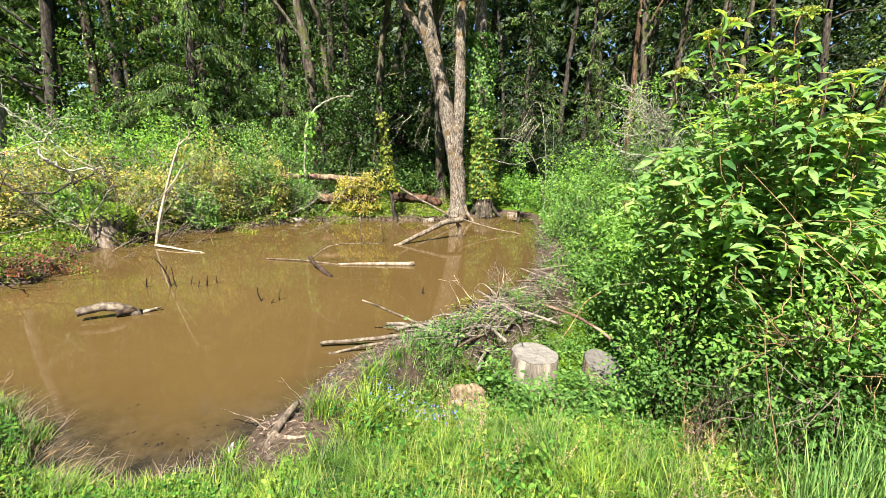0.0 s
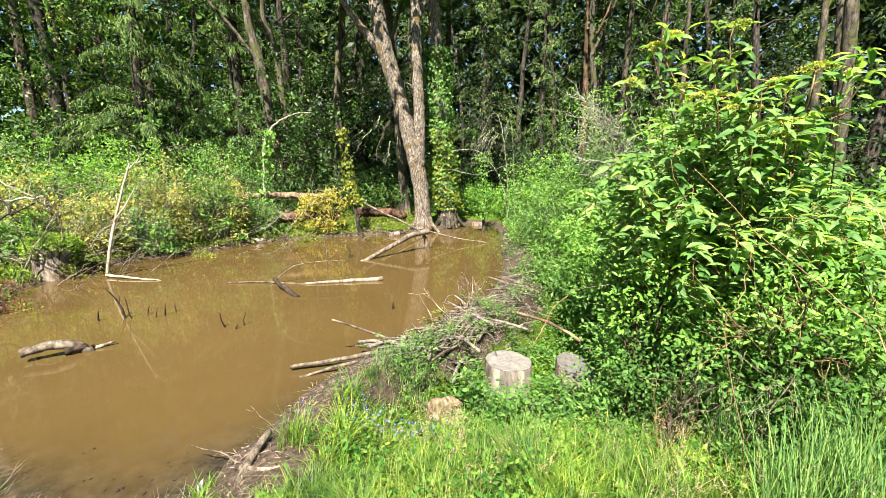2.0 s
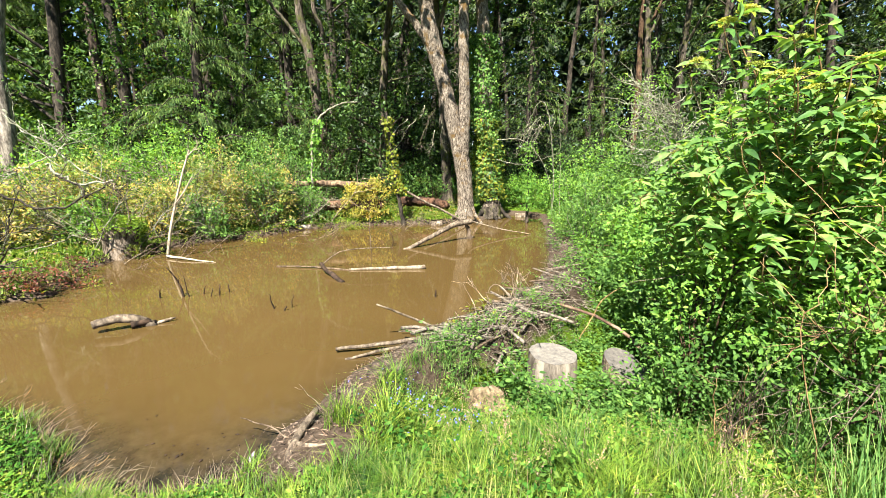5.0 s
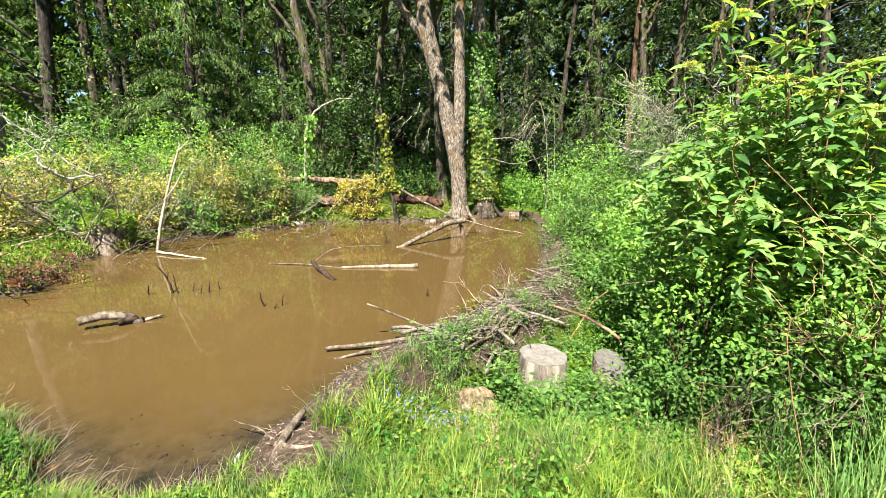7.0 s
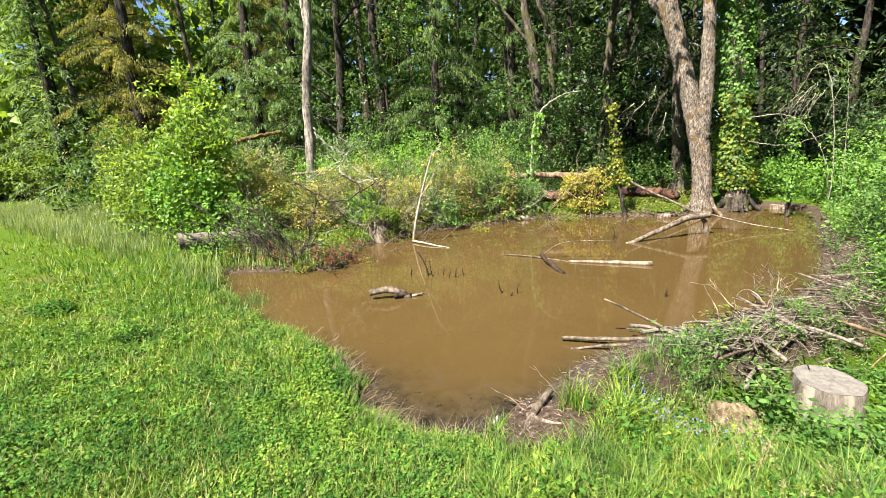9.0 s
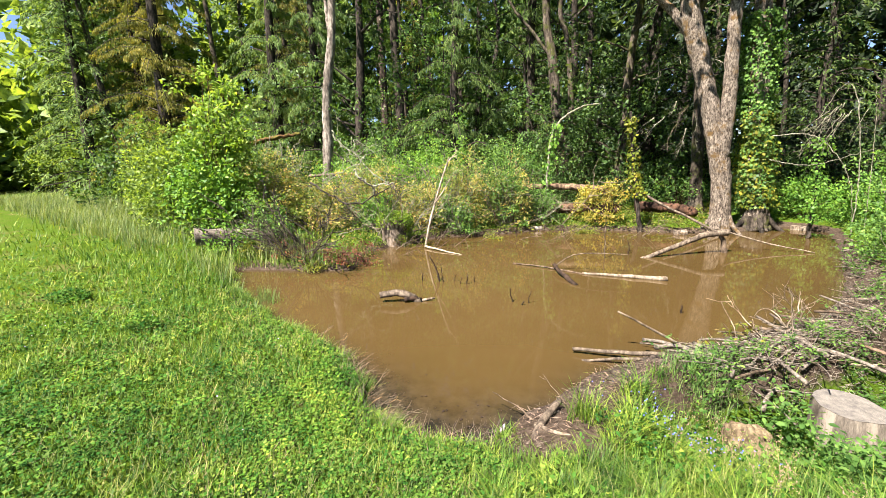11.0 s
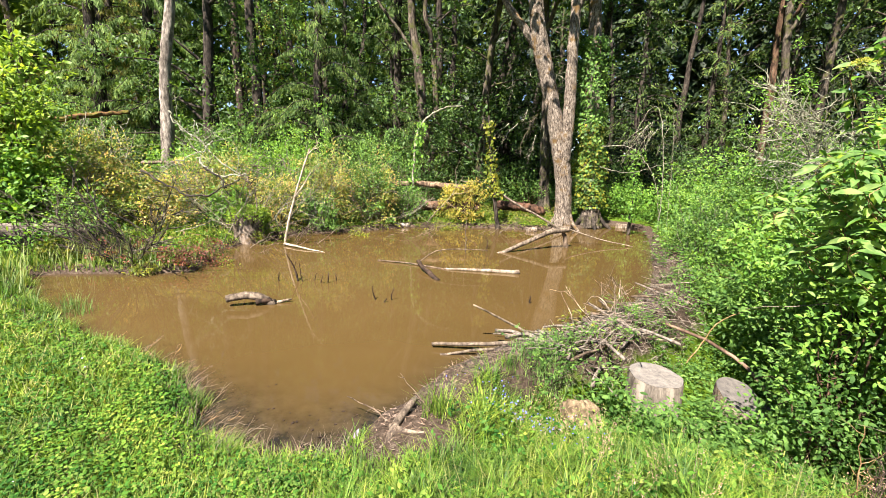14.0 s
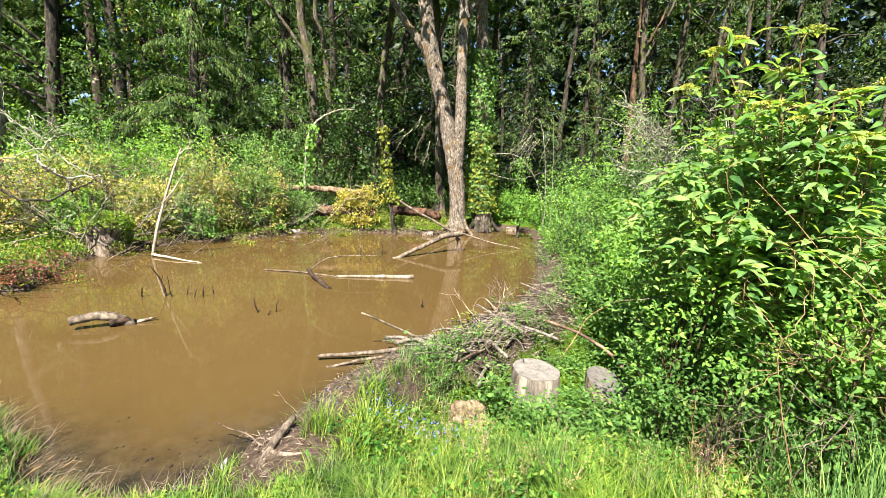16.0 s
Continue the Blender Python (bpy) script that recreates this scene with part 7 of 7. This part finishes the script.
    forked_twig("shore_twig", "forked pale twig reaching over the water", (-0.85, 2.75, 0.1), (-1.12, 2.92, 0.24), 0.005, WOOD_MID, 2, spread_m=0.25)
    log_between("shore_stick", "grey stick lying on the muddy edge", [(-1.02, 2.42, 0.12), (-0.86, 2.36, 0.14), (-0.74, 2.38, 0.14)], 0.016, 0.012, WOOD_GREY, category="stick", sides=7)
    log_between("red_log", "red-brown stripped log on the dam's flank", [(1.35, 5.2, 0.11), (1.7, 4.85, 0.08), (2.0, 4.55, -0.05), (2.3, 4.3, -0.42)], 0.017, 0.02, bark_material("red_bark", (0.07, 0.042, 0.028), (0.21, 0.14, 0.095)), sides=9)
    log_between("bent_cane", "long thin tan cane bent over from the thicket", [(1.46, 4.6, -0.1), (1.6, 4.7, 0.08), (1.78, 4.8, 0.32), (2.12, 4.9, 0.46), (2.62, 5.0, 0.5)], 0.006, 0.005, TAN_CANE, category="cane", sides=6, n=16)
    for line in ([(0.32, 4.75, 0.04), (0.28, 4.75, 0.23), (0.22, 4.8, 0.34), (0.15, 4.85, 0.46)], [(0.7, 5.0, 0.02), (0.74, 5.0, 0.28), (0.81, 5.05, 0.4), (0.97, 5.1, 0.55)], [(0.81, 5.05, 0.4), (0.81, 5.1, 0.6)], [(0.71, 4.9, 0.26), (0.63, 4.9, 0.39), (0.51, 4.95, 0.42), (0.45, 5.0, 0.3)]):
        log_between("curved_twig", "thin bare twig curving up from the dam", line, 0.007, 0.0035, WOOD_PALE, category="twig", group="dam twigs", sides=6, n=12)
    for i in range(12):
        x = rng.uniform(0.1, 1.9)
        k = np.argmin(abs(SHORE[12:23, 0] - x)) + 12
        px, py = SHORE[k] + (rng.uniform(-0.1, 0.35), rng.uniform(-0.25, 0.1))
        z = float(land(px, py))
        forked_twig("dam_twig", "thin bare twig sticking up from the dam", (px, py, z - 0.03), (px + rng.normal(-0.1, 0.25), py + rng.normal(0, 0.2), z + rng.uniform(0.2, 0.5)), 0.007, WOOD_GREY if i % 2 else WOOD_PALE, 5, "twig", "dam twigs", 0.4)


build_dam()
